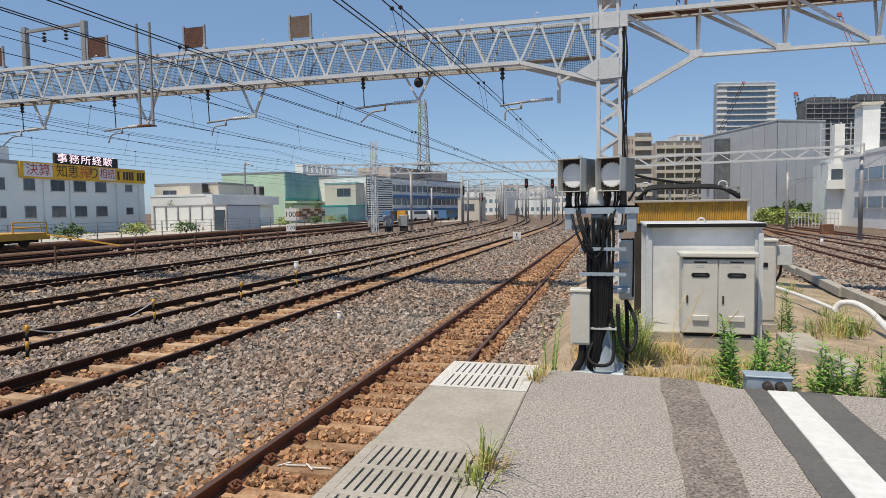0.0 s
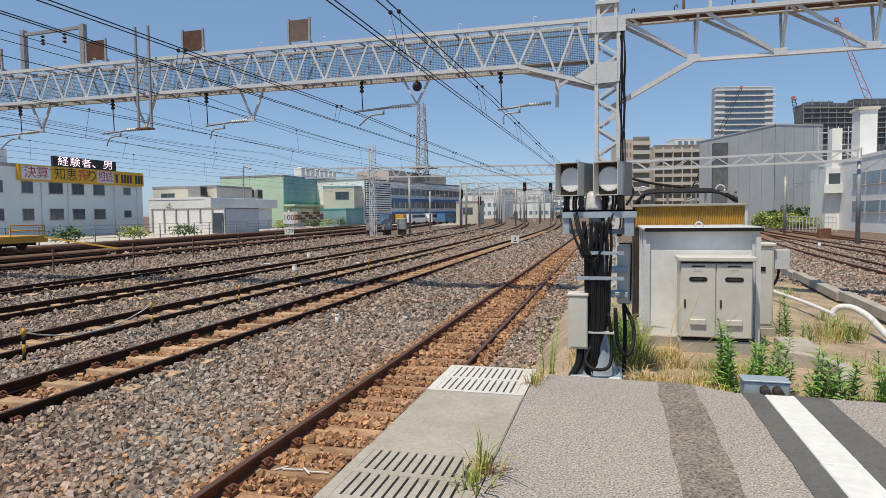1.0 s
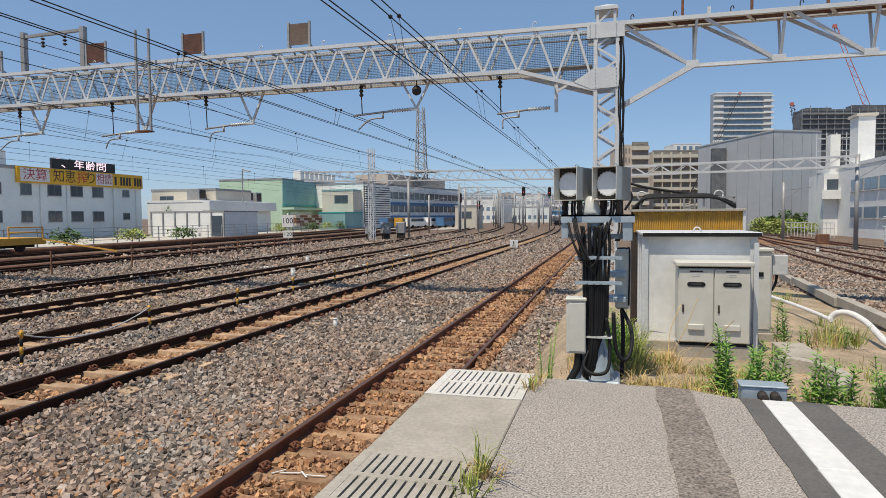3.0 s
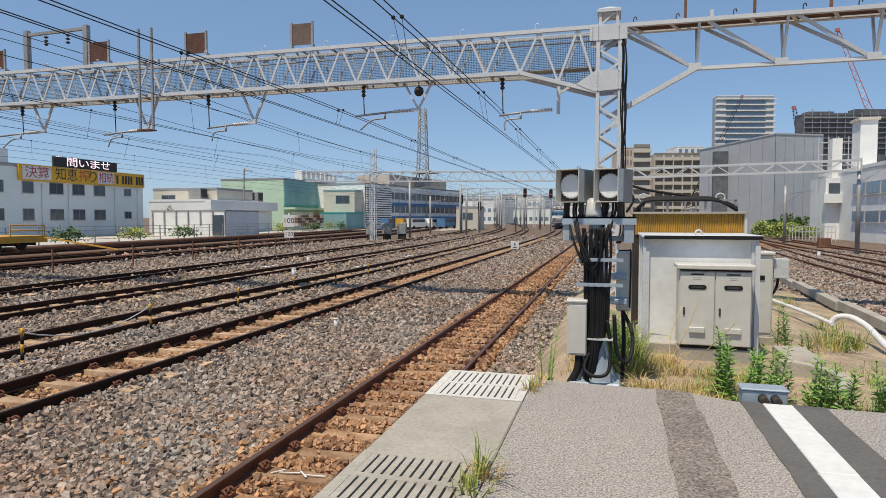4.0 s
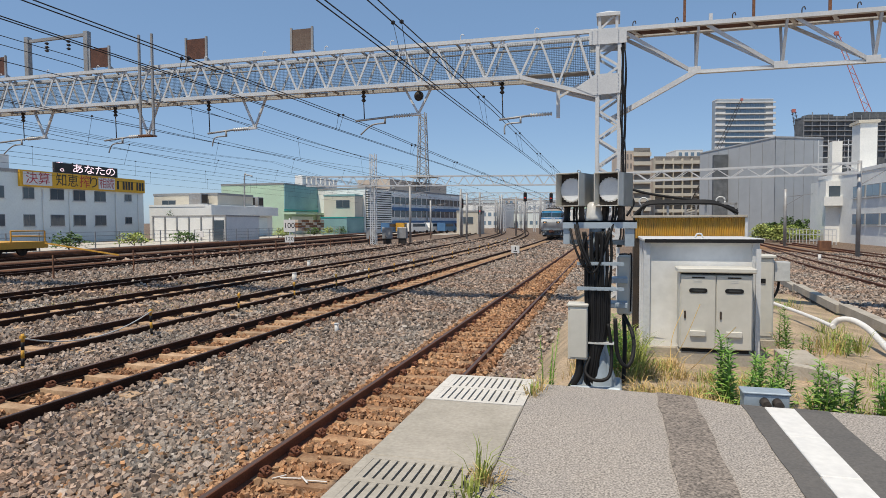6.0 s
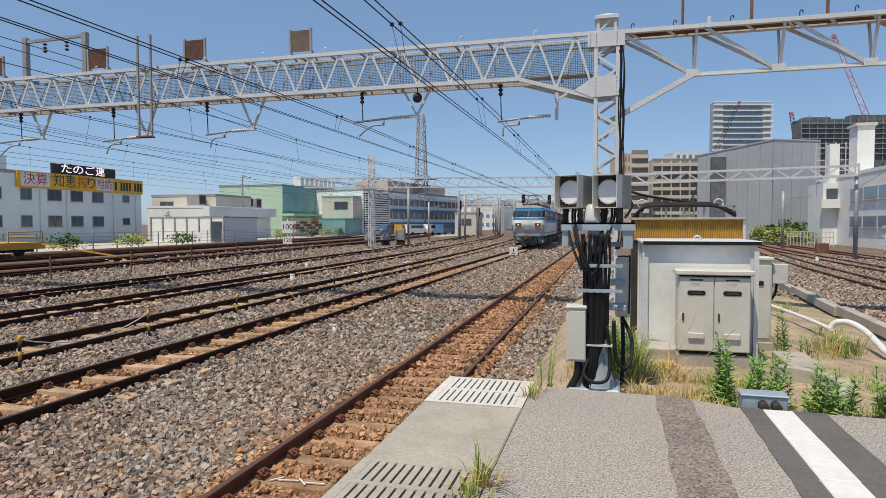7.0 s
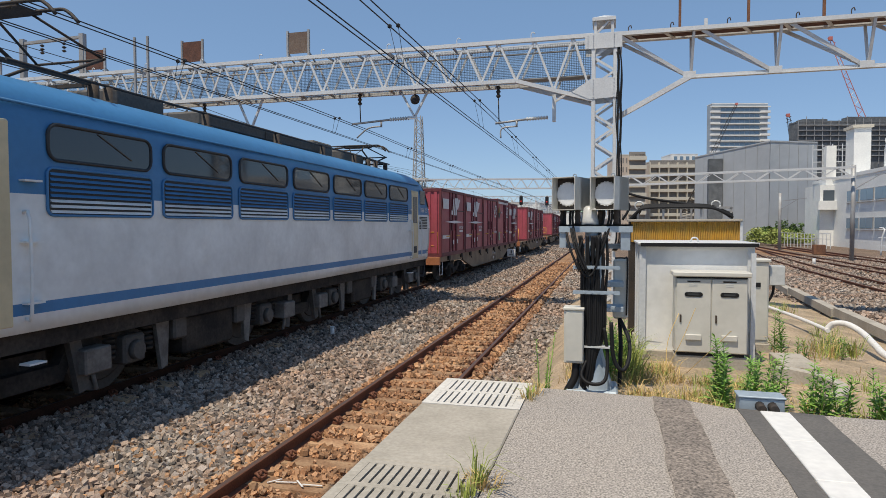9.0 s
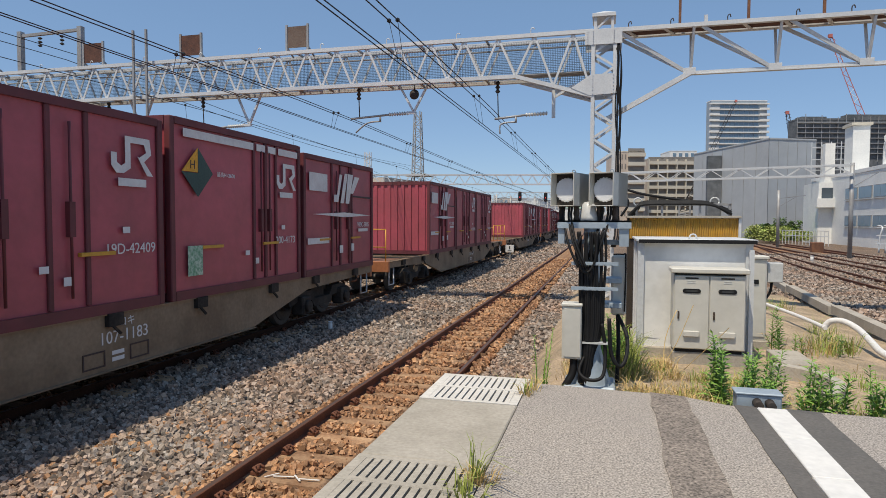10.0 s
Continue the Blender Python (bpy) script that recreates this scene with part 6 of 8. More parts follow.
def container(kind):
    """A twelve-foot goods container, its floor at z = 0, middle at the origin; y along the train."""
    h = 2.6 if kind == "tall" else 2.5
    words = {"tall": "maroon steel goods container with a white top band", "swoosh": "maroon steel goods container with a white lettered stripe",
             "plain": "maroon steel goods container with a white emblem"}[kind]
    t = thing("goods_container", words, "container", "containers on the wagons")
    bm = bmesh.new()
    box(bm, -CW / 2 + 0.04, CW / 2 - 0.04, -CL / 2 + 0.04, CL / 2 - 0.04, 0.02, h - 0.02)
    part("shell", bm, MAROON, t)
    fr = bmesh.new()
    for x in (-1, 1):
        for y in (-1, 1):
            box(fr, x * (CW / 2 - 0.05) - 0.05, x * (CW / 2 - 0.05) + 0.05, y * (CL / 2 - 0.05) - 0.05, y * (CL / 2 - 0.05) + 0.05, 0, h, bevel=0.012)
        box(fr, x * (CW / 2 - 0.04) - 0.042, x * (CW / 2 - 0.04) + 0.042, -CL / 2 + 0.1, CL / 2 - 0.1, h - 0.1, h)
        box(fr, x * (CW / 2 - 0.04) - 0.04, x * (CW / 2 - 0.04) + 0.04, -CL / 2 + 0.1, CL / 2 - 0.1, 0, 0.13)
    for y in (-1, 1):
        for z in (0.0, h - 0.12):
            box(fr, -CW / 2 + 0.1, CW / 2 - 0.1, y * (CL / 2 - 0.04) - 0.04, y * (CL / 2 - 0.04) + 0.04, z, z + 0.12)
    part("frame", fr, MAROOND, t)
    for y in (-1, 1):
        rb = bmesh.new()
        box(rb, -CW / 2 + 0.06, CW / 2 - 0.06, min(y * (CL / 2 - 0.05), y * (CL / 2 - 0.036)), max(y * (CL / 2 - 0.05), y * (CL / 2 - 0.036)), 0.13, h - 0.13)
        for k in range(9):
            x = -1.0 + k * 0.25
            box(rb, x - 0.055, x + 0.055, min(y * (CL / 2 - 0.05), y * (CL / 2 - 0.005)), max(y * (CL / 2 - 0.05), y * (CL / 2 - 0.005)), 0.13, h - 0.13)
        part("ribbed_end", rb, MAROON, t)
    for sx in (-1, 1):
        X = sx * (CW / 2 - 0.035)
        marks = {"swoosh": (-0.55, -0.1, 0.42, 0.55), "plain": (-0.65, 0.1, 0.62), "tall": (0.25, 0.62, 0.98)}[kind]
        for y in marks:
            part("door_post", box(bmesh.new(), X - 0.03, X + 0.03, y - 0.035, y + 0.035, 0.14, h - 0.1, bevel=0.01), MAROOND, t)
        for y in (marks[0] + 0.2, marks[-1] - 0.25):
            lk = bmesh.new()
            tube(lk, [(X + sx * 0.035, y, 0.25), (X + sx * 0.035, y, h - 0.25)], 0.016, 6)
            box(lk, X - 0.02, X + sx * 0.03 + 0.03, y - 0.04, y + 0.04, 0.95, 1.35)
            part("lock_bar", lk, MAROOND, t)
        for y in (-1.0 * sx * 0 - 0.95, 0.75):
            yb = box(bmesh.new(), X - 0.02, X + 0.03 * sx + 0.02, y - 0.26, y + 0.26, 0.72, 0.765)
            part("handle_bar", yb, YELLOW, t, "yellow painted door handle bar")
        fp = bmesh.new()
        for y in (-0.75, 0.75):
            box(fp, X - 0.02, X + sx * 0.012 + 0.012, y - 0.22, y + 0.22, 0.02, 0.1)
        part("fork_pocket", fp, SEAM, t)
        side = lambda y, z, d=0.034: pose(X + sx * d, sx * y, z, 90, 0, 90 * sx)
        if kind == "swoosh":
            sw = bmesh.new()
            for pts in ([(-1.6, 0.0), (0.0, 0.055), (1.6, 0.0), (0.0, -0.055)],):
                prism(sw, pts, lambda u, v: (u, v + 0.0, 0.0), lambda u, v: (u, v, 0.004))
            o = part("stripe", sw, MARK, t, "white tapered stripe")
            o.matrix_basis = side(0, 1.28, 0.072)
            lg = bmesh.new()
            for pts in ([(-0.72, -0.32), (-0.5, -0.32), (-0.28, 0.3), (-0.42, 0.3), (-0.56, -0.16), (-0.72, -0.16)], [(-0.38, -0.34), (-0.2, -0.34), (0.02, 0.34), (-0.14, 0.34)],
                        [(-0.1, -0.34), (0.1, -0.34), (0.34, 0.34), (0.04, 0.34)], [(0.16, -0.1), (0.34, -0.1), (0.72, 0.3), (0.42, 0.3)]):
                prism(lg, pts, lambda u, v: (u, v, 0.0), lambda u, v: (u, v, 0.004))
            o = part("emblem", lg, MARK, t, "plain white slanted emblem")
            o.matrix_basis = side(0.15, 1.88, 0.074)
            for (y, z, w, hh, mm) in ((-1.25, 1.95, 0.42, 0.3, MARK), (1.2, 0.92, 0.3, 0.06, MARK), (-1.25, 0.72, 0.5, 0.1, MARK), (0.55, 0.52, 0.08, 0.14, MARK), (-0.1, 0.5, 0.09, 0.14, MARK), (1.15, 1.72, 0.6, 0.03, MARKD)):
                o = part("label_plate", box(bmesh.new(), -w, w, -hh / 1, hh / 1, 0, 0.004) if w > 1 else box(bmesh.new(), -w / 1.0, w / 1.0, -hh / 1.6, hh / 1.6, 0, 0.004), mm, t)
                o.matrix_basis = side(y, z, 0.036)
            lettering("V19C-3805", 0.16, MARK, t, side(1.2, 1.05, 0.04), "white painted container number")
        else:
            lg = bmesh.new()
            for pts in ([(-0.36, 0.06), (-0.27, 0.06), (-0.27, -0.06), (-0.2, -0.1), (-0.13, -0.06), (-0.04, -0.12), (-0.16, -0.19), (-0.28, -0.19), (-0.36, -0.1)],
                        [(-0.13, -0.06), (-0.04, -0.12), (-0.04, 0.2), (-0.13, 0.28)], [(-0.13, 0.28), (-0.04, 0.2), (0.2, 0.2), (0.3, 0.28)], [(0.2, 0.2), (0.3, 0.28), (0.33, 0.08), (0.24, 0.1)],
                        [(0.24, 0.1), (0.33, 0.08), (0.2, -0.02), (0.1, 0.02)], [(0.08, 0.04), (0.18, 0.0), (0.36, -0.2), (0.25, -0.2)]):
                prism(lg, pts, lambda u, v: (u, v, 0.0), lambda u, v: (u, v, 0.004))
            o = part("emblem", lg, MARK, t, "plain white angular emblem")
            o.matrix_basis = side(1.33, 1.92, 0.037)
            o = part("label_plate", box(bmesh.new(), -0.24, 0.24, -0.05, 0.05, 0, 0.004), MARK, t)
            o.matrix_basis = side(1.32, 1.62, 0.037)
            lettering("200-4173" if kind == "tall" else "19D-42409", 0.19, MARK, t, side(1.28, 0.78, 0.04), "white painted container number")
            for (y, z, w, hh) in ((-0.0, 0.6, 0.06, 0.04), (1.2, 1.02, 0.06, 0.04), (0.3, 0.45, 0.05, 0.05)):
                o = part("label_plate", box(bmesh.new(), -w, w, -hh, hh, 0, 0.004), MARK, t)
                o.matrix_basis = side(y, z, 0.036)
        if kind == "tall":
            tb = bmesh.new()
            for y0, y1 in ((-1.62, 0.2), (0.3, 0.57), (0.67, 0.93), (1.03, 1.75)):
                box(tb, y0, y1, -0.06, 0.06, 0, 0.004)
            o = part("top_band", tb, MARK, t, "white band under the roof")
            o.matrix_basis = side(0, h - 0.2, 0.037)
            dm = bmesh.new()
            prism(dm, [(-0.36, 0), (0, 0), (0, 0.36)], lambda u, v: (u, v, 0.0), lambda u, v: (u, v, 0.004))
            o = part("warning_diamond", dm, AMBER, t, "amber quarter of a height warning diamond")
            o.matrix_basis = side(-1.3, 1.85, 0.037)
            dm = bmesh.new()
            prism(dm, [(-0.36, -0.01), (0, -0.36), (0.36, 0), (0.01, 0.36), (0.01, -0.01)], lambda u, v: (u, v, 0.0), lambda u, v: (u, v, 0.004))
            o = part("warning_diamond", dm, DARKGREEN, t, "dark green part of a height warning diamond")
            o.matrix_basis = side(-1.3, 1.85, 0.037)
            lettering("H", 0.18, MARKD, t, side(-1.42, 1.95, 0.043), "letter on the warning diamond")
            lettering("最高H=2600", 0.09, MARK, t, side(-0.6, 1.85, 0.043), "white height note")
            o = part("sticker", box(bmesh.new(), -0.17, 0.17, -0.22, 0.22, 0, 0.004), GREENM, t, "green and white sticker")
            o.matrix_basis = side(-1.38, 0.55, 0.037)
    return t


def wagon():
    t = thing("container_wagon", "brown-grey flat container wagon with deep side beams", "wagon", "wagons of the train")
    for x in (-1.12, 1.12):
        bm = bmesh.new()
        pts = [(-9.7, 1.0), (9.7, 1.0), (9.7, 0.82), (6.2, 0.74), (4.2, 0.30), (-4.2, 0.30), (-6.2, 0.74), (-9.7, 0.82)]
        prism(bm, pts, lambda u, v: (x - 0.05, u, v), lambda u, v: (x + 0.05, u, v))
        sb = part("side_beam", bm, WAGON, t)
        sx = math.copysign(1, x)
        fl = bmesh.new()
        box(fl, x - 0.09, x + 0.09, -9.7, 9.7, 0.985, 1.0)
        box(fl, x - 0.09, x + 0.09, -4.2, 4.2, 0.285, 0.30)
        part("flange", fl, WAGON, sb)
        for y in (-8.6, -6.5, -4.8, -2.7, -1.0, 1.0, 2.7, 4.8, 6.5, 8.6):
            k = bmesh.new()
            box(k, x + sx * 0.05 - 0.05, x + sx * 0.05 + 0.07, y - 0.12, y + 0.12, 0.84, 1.0)
            beam(k, (x + sx * 0.1, y - 0.1, 0.9), (x + sx * 0.14, y + 0.04, 0.74), 0.03)
            part("lock_bracket", k, UNDER, t)
        lettering("コキ", 0.14, MARK, t, pose(x + sx * 0.054, sx * 1.24, 0.86, 90, 0, 90 * sx), "white wagon type mark")
        lettering("107-1183", 0.22, MARK, t, pose(x + sx * 0.054, sx * 1.2, 0.69, 90, 0, 90 * sx), "white wagon number")
        for y in (0.7, 1.45):
            fb = bmesh.new()
            for q in ((-0.17, 0.17, 0.08, 0.1), (-0.17, 0.17, -0.1, -0.08), (-0.17, -0.15, -0.1, 0.1), (0.15, 0.17, -0.1, 0.1)):
                box(fb, q[0], q[1], q[2], q[3], 0, 0.006)
            o = part("card_holder", fb, MARKD, t)
            o.matrix_basis = pose(x + sx * 0.054, sx * y, 0.46, 90, 0, 90 * sx)
        for z in (0.5, 0.42):
            o = part("label_plate", box(bmesh.new(), -0.1, 0.1, -0.025, 0.025, 0, 0.004), MARK, t)
            o.matrix_basis = pose(x + sx * 0.054, sx * 1.08, z, 90, 0, 90 * sx)
    dk = bmesh.new()
    for i in range(26):
        y = -9.5 + i * 0.76
        box(dk, -1.07, 1.07, y - 0.09, y + 0.09, 0.84, 0.97)
    for x in (-0.4, 0.4):
        box(dk, x - 0.1, x + 0.1, -9.6, 9.6, 0.7, 0.85)
    part("deck_frame", dk, WAGON, t)
    for x in (-0.75, -0.25, 0.25, 0.75):
        for s in (-1, 1):
            part("deck_plate", box(bmesh.new(), x - 0.22, x + 0.22, min(s * 9.65, s * 8.2), max(s * 9.65, s * 8.2), 0.975, 0.995), RUST, t)
    for s in (-1, 1):
        e = bmesh.new()
        box(e, -1.17, 1.17, s * 9.75 - 0.07, s * 9.75 + 0.07, 0.7, 1.0, bevel=0.01)
        part("end_beam", e, ORANGE, t, "rusty orange-brown end beam")
        hr = bmesh.new()
        for x in (-1.05, -0.65, 0.65, 1.05):
            tube(hr, [(x, s * 9.72, 1.0), (x, s * 9.72, 1.9)], 0.018, 6)
        for x in (-0.85, 0.85):
            tube(hr, [(x - 0.2, s * 9.72, 1.9), (x + 0.2, s * 9.72, 1.9)], 0.018, 6)
            tube(hr, [(x - 0.2, s * 9.72, 1.4), (x + 0.2, s * 9.72, 1.4)], 0.014, 6)
        tube(hr, [(0.2, s * 9.82, 1.0), (0.2, s * 9.82, 1.75)], 0.02, 6)
        tube(hr, [(0.0, s * 9.82, 1.75), (0.4, s * 9.82, 1.75)], 0.02, 6)
        part("handrail", hr, YELLOW, t, "yellow hand rail")
        c = bmesh.new()
        box(c, -0.12, 0.12, min(s * 9.8, s * 10.2), max(s * 9.8, s * 10.2), 0.72, 0.98, bevel=0.03)
        tube(c, bend([(0.3, s * 9.8, 0.75), (0.3, s * 10.0, 0.5), (0.2, s * 10.2, 0.45)], 4), 0.025, 6)
        part("coupler", c, RUST, t)
        for x in (-1.1, 1.1):
            stp = bmesh.new()
            tube(stp, [(x, s * 9.6, 0.8), (x, s * 9.6, 0.32), (x, s * 9.2, 0.32), (x, s * 9.2, 0.8)], 0.02, 6)
            part("step", stp, MARK, t)
    for y in (-7.1, 7.1):
        bogie(t, y, False)
    bt = bmesh.new()
    tube(bt, [(0.5, -2.0, 0.62), (0.5, 0.2, 0.62)], 0.2, 12)
    box(bt, -0.7, -0.2, -1.0, 0.6, 0.5, 0.8)
    part("brake_tank", bt, UNDER, t)
    return t


WAGON_LEN = 20.9


def nose_at(t):
    """How far along the track the locomotive's nose is: a train at a steady speed."""
    return 2.44 - 26.2 * (t - 9.0)


def on_track(y):
    at = LINES["b"][0]
    a = math.degrees(-math.atan((at(y + 4) - at(y - 4)) / 8))
    return pose(at(y), y, LINES["b"][1], 0, 0, a)


loco = locomotive()
wagons = [wagon()]
MOVERS = [(loco, HALF, 0.0, None)]
first = {"swoosh": container("swoosh"), "plain": container("plain"), "tall": container("tall")}
LOADS = [["swoosh", "swoosh", "plain", "tall", "swoosh"], [None, "swoosh", "plain", "plain", None], [None, None, "plain", "swoosh", "plain"],
         ["plain", "plain", None, "tall", "swoosh"], ["swoosh", "plain", "plain", None, "plain"], ["tall", "plain", "swoosh", "plain", None]]
used = set()
for i, load in enumerate(LOADS):
    back = 29.13 + WAGON_LEN * i
    if i:
        wagons.append(copy_thing(wagons[0], Matrix.Identity(4)))
    MOVERS.append((wagons[i], back, 0.0, None))
    for j, kind in enumerate(load):
        if kind:
            c = first[kind] if kind not in used else copy_thing(first[kind], Matrix.Identity(4))
            used.add(kind)
            MOVERS.append((c, back, 1.002, (j - 2) * 3.93))
# ---- small things along the tracks ----
for i, (x, y) in enumerate(((-9.1, 7.75), (-9.1, 10.65), (-9.1, 13.7), (-9.1, 16.6), (-9.1, 19.5), (-9.1, 22.4), (-9.15, 25.4), (-9.2, 28.4), (-9.2, 31.6), (-9.3, 36.2), (-9.4, 41), (-9.6, 45.5), (-9.8, 50), (-10.1, 55), (-10.4, 60), (-10.9, 66))):
    t = thing("marker_post", "short yellow and black striped post between the tracks", "post", "striped marker posts", at=pose(x, y, -0.16, 0, random.Random(i).uniform(-3, 3), 0))
    for k in range(5):
        b = bmesh.new()
        tube(b, [(0, 0, 0.13 * k - (0.1 if k == 0 else 0)), (0, 0, 0.13 * (k + 1))], 0.026, 8)
        part("band", b, YELLOW if k % 2 == 0 else BLACK, t)
    b = bmesh.new()
    box(b, -0.032, 0.032, -0.032, 0.032, 0.58, 0.62)
    part("clamp", b, YELLOW, t)
rp = bmesh.new()
tube(rp, sag((-9.1, 7.75, 0.42), (-9.1, 10.65, 0.45), 0.26), 0.012, 5)
solo("rope", rp, INSUL, "pale rope slung between the striped posts", "rope")
for i in range(16):
    x, y = -22.3 - 0.1 * i, 16 + i * 4.6
    p = bmesh.new()
    beam(p, (x, y, -0.2), (x, y, 0.95), 0.05)
    beam(p, (x, y, 0.85), (x + 0.02, y + 0.6, 0.5), 0.03)
    solo("stake", p, RUST, "thin rusty stake between the yard tracks", "stake", "rusty stakes")
for x, y, s in ((-5.5, 36.3, 1.0),):
    t = thing("distance_post", "small white board on a post beside the main line", "sign post")
    p = bmesh.new()
    beam(p, (x, y, -0.2), (x, y, 0.8), 0.07)
    part("post", p, CONCRETE, t)
    part("board", box(bmesh.new(), x - 0.24, x + 0.24, y - 0.09, y - 0.05, 0.42, 0.86, bevel=0.01), WHITE, t)
    part("mark", box(bmesh.new(), x - 0.03, x + 0.03, y - 0.095, y - 0.091, 0.60, 0.80), BLACK, t)
    part("mark", box(bmesh.new(), x - 0.11, x + 0.11, y - 0.095, y - 0.091, 0.50, 0.54), BLACK, t)
for x, y in ((-5.75, 12.3), (-3.0, 70.0), (-12.4, 22.6), (-15.6, 30.0), (12.0, 42)):
    p = bmesh.new()
    tube(p, [(x, y, -0.2), (x, y, 0.06 if y < 20 else 0.2)], [0.045, 0.045] if y < 20 else [0.09, 0.09], 10)
    tube(p, [(x, y, 0.06), (x, y, 0.075)] if y < 20 else [(x, y, 0.2), (x, y, 0.23)], [0.055, 0.05] if y < 20 else [0.1, 0.09], 10)
    solo("survey_stub", p, WHITE, "small white marker stub in the ballast", "marker", "white stubs")
for x, y in ((-11.7, 28), (-15.9, 26.5), (-12.0, 36), (-15.8, 44)):
    b = box(bmesh.new(), x - 0.14, x + 0.14, y - 0.5, y + 0.5, -0.16, -0.06, bevel=0.03)
    solo("white_cover", b, WHITE, "white cable cover lying between the rails", "cover", "white covers")
# speed boards
t = thing("speed_board", "white speed limit boards on a post beside the yard", "sign post")
x, y = -30.9, 55.5
p = bmesh.new()
tube(p, [(x, y, -0.2), (x, y, 2.7)], 0.06, 8)
part("post", p, GALV, t)
part("board", box(bmesh.new(), x - 0.62, x + 0.62, y - 0.08, y - 0.05, 1.35, 2.55), WHITE, t)
part("board", box(bmesh.new(), x - 0.5, x + 0.5, y - 0.08, y - 0.05, 0.3, 1.0), WHITE, t)
lettering("100", 0.75, BLACK, t, pose(x, y - 0.085, 1.95, 90, 0, 0), "black figures", 1.05)
lettering("120", 0.5, BLACK, t, pose(x, y - 0.085, 0.65, 90, 0, 0), "black figures", 0.8)
# cable trough and stacked rails along the yard edge
for x0, m, w, h, lab, nm in ((-27.4, RUST, 0.5, 0.22, "long rusty spare rail lying beside the yard track", "spare_rail"), (-32.2, RUST, 0.5, 0.22, "long rusty spare rail lying beside the yard track", "spare_rail"), (-40.5, RUST, 0.5, 0.3, "row of rusty red steel beams beside the yard", "steel_beam")):
    sh = LINES["f"][0]
    b = bmesh.new()
    ys = [10 + 4 * i for i in range(38)]
    tube(b, [(x0 + sh(v) - sh(0), v, h / 2 - 0.15) for v in ys], h * 0.7, 4)
    solo(nm, b, m, lab, "rail" if nm == "spare_rail" else "beam", "yard edge")
YARDROAD = M("yard_road_concrete", (0.50, 0.46, 0.40), 0.9, var=0.12, big=0.15, fine=3, bump=0.1, col2=(0.40, 0.37, 0.32), amount=0.7)
yr = bmesh.new()
prism(yr, [(-66.3, 18), (-46.5, 18), (-48, 60), (-52, 90), (-47, 112), (-30, 112), (-29, 132), (-60, 140), (-62, 110), (-60, 80)], lambda u, v: (u, v, -0.3), lambda u, v: (u, v, -0.10))
solo("yard_road", yr, YARDROAD, "pale concrete yard road in front of the buildings", "road", kind="structure")
# yellow flat trolley
t = thing("flat_wagon", "yellow flat works wagon with a folding rail", "wagon")
part("deck", box(bmesh.new(), -41.5, -37.4, 20, 34.0, 0.85, 1.05), YELLOW, t)
part("side_sill", box(bmesh.new(), -37.5, -37.35, 20, 34.0, 0.6, 0.9), YELLOW, t)
part("chassis", box(bmesh.new(), -40.5, -37.9, 20.5, 33.6, 0.4, 0.85), UNDER, t)
for y in (22.5, 31.5):
    w = bmesh.new()
    for d in (-0.9, 0.9):
        for x in (-39.9, -37.8):
            tube(w, [(x - 0.07, y + d, 0.5), (x + 0.07, y + d, 0.5)], 0.38, 16)
    part("wheelset", w, UNDER, t)
hr = bmesh.new()
for x, y in ((-37.5, 31.4), (-37.5, 33.9), (-40.5, 33.9), (-40.5, 31.4)):
    beam(hr, (x, y, 1.0), (x, y, 1.75), 0.07)
for z in (1.4, 1.75):
    beam(hr, (-37.5, 31.4, z), (-37.5, 33.9, z), 0.07)
    beam(hr, (-37.5, 33.9, z), (-40.5, 33.9, z), 0.07)
part("rail", hr, YELLOW, t)
st = bmesh.new()
beam(st, (-36.5, 33.0, 0.95), (-31.5, 34.0, 0.15), 0.09)
solo("striped_pole", st, YELLOW, "striped crossing pole leaning by the works wagon", "pole")
# ---- buildings ----
WALLW = M("wall_white", (0.80, 0.80, 0.77), 0.8, var=0.05, big=0.25, fine=6, bump=0.05, col2=(0.62, 0.63, 0.62), amount=0.6)
WALLB = M("wall_pale_blue", (0.74, 0.80, 0.79), 0.8, var=0.05, big=0.2, fine=6, bump=0.05, col2=(0.62, 0.68, 0.68), amount=0.6)
WALLC = M("wall_cream", (0.60, 0.56, 0.47), 0.8, var=0.05, big=0.2, fine=6, bump=0.05, col2=(0.5, 0.46, 0.38), amount=0.6)
WALLG = M("wall_pale_green", (0.50, 0.68, 0.50), 0.8, var=0.05, big=0.2, fine=6, bump=0.05, col2=(0.44, 0.54, 0.42), amount=0.6)
WALLT = M("wall_blue_green", (0.24, 0.42, 0.42), 0.7, var=0.06, big=0.2, fine=6, bump=0.05, col2=(0.16, 0.28, 0.29), amount=0.6)
WALLS = M("scaffold_sheet_grey", (0.43, 0.455, 0.475), 0.8, var=0.05, big=0.15, fine=1.2, bump=0.2, col2=(0.37, 0.39, 0.41), amount=0.8, bdist=0.2)
WALLD = M("scaffold_net_dark", (0.09, 0.10, 0.11), 0.8, var=0.3, big=0.3, fine=1.5, bump=0.2, col2=(0.15, 0.16, 0.17), amount=0.8, bdist=0.2)
WALLP = M("wall_beige_brown", (0.56, 0.47, 0.39), 0.8, var=0.06, big=0.2, fine=4, bump=0.05)
WALLY = M("wall_blue_grey", (0.33, 0.38, 0.43), 0.7, var=0.06, big=0.1, fine=2, bump=0.02)
ROOFG = M("roof_grey", (0.30, 0.30, 0.30), 0.8, var=0.1, big=0.3, fine=5, bump=0.05)
TEAL = M("roof_teal", (0.03, 0.33, 0.31), 0.5, var=0.1, big=0.5, fine=5, bump=0.05)
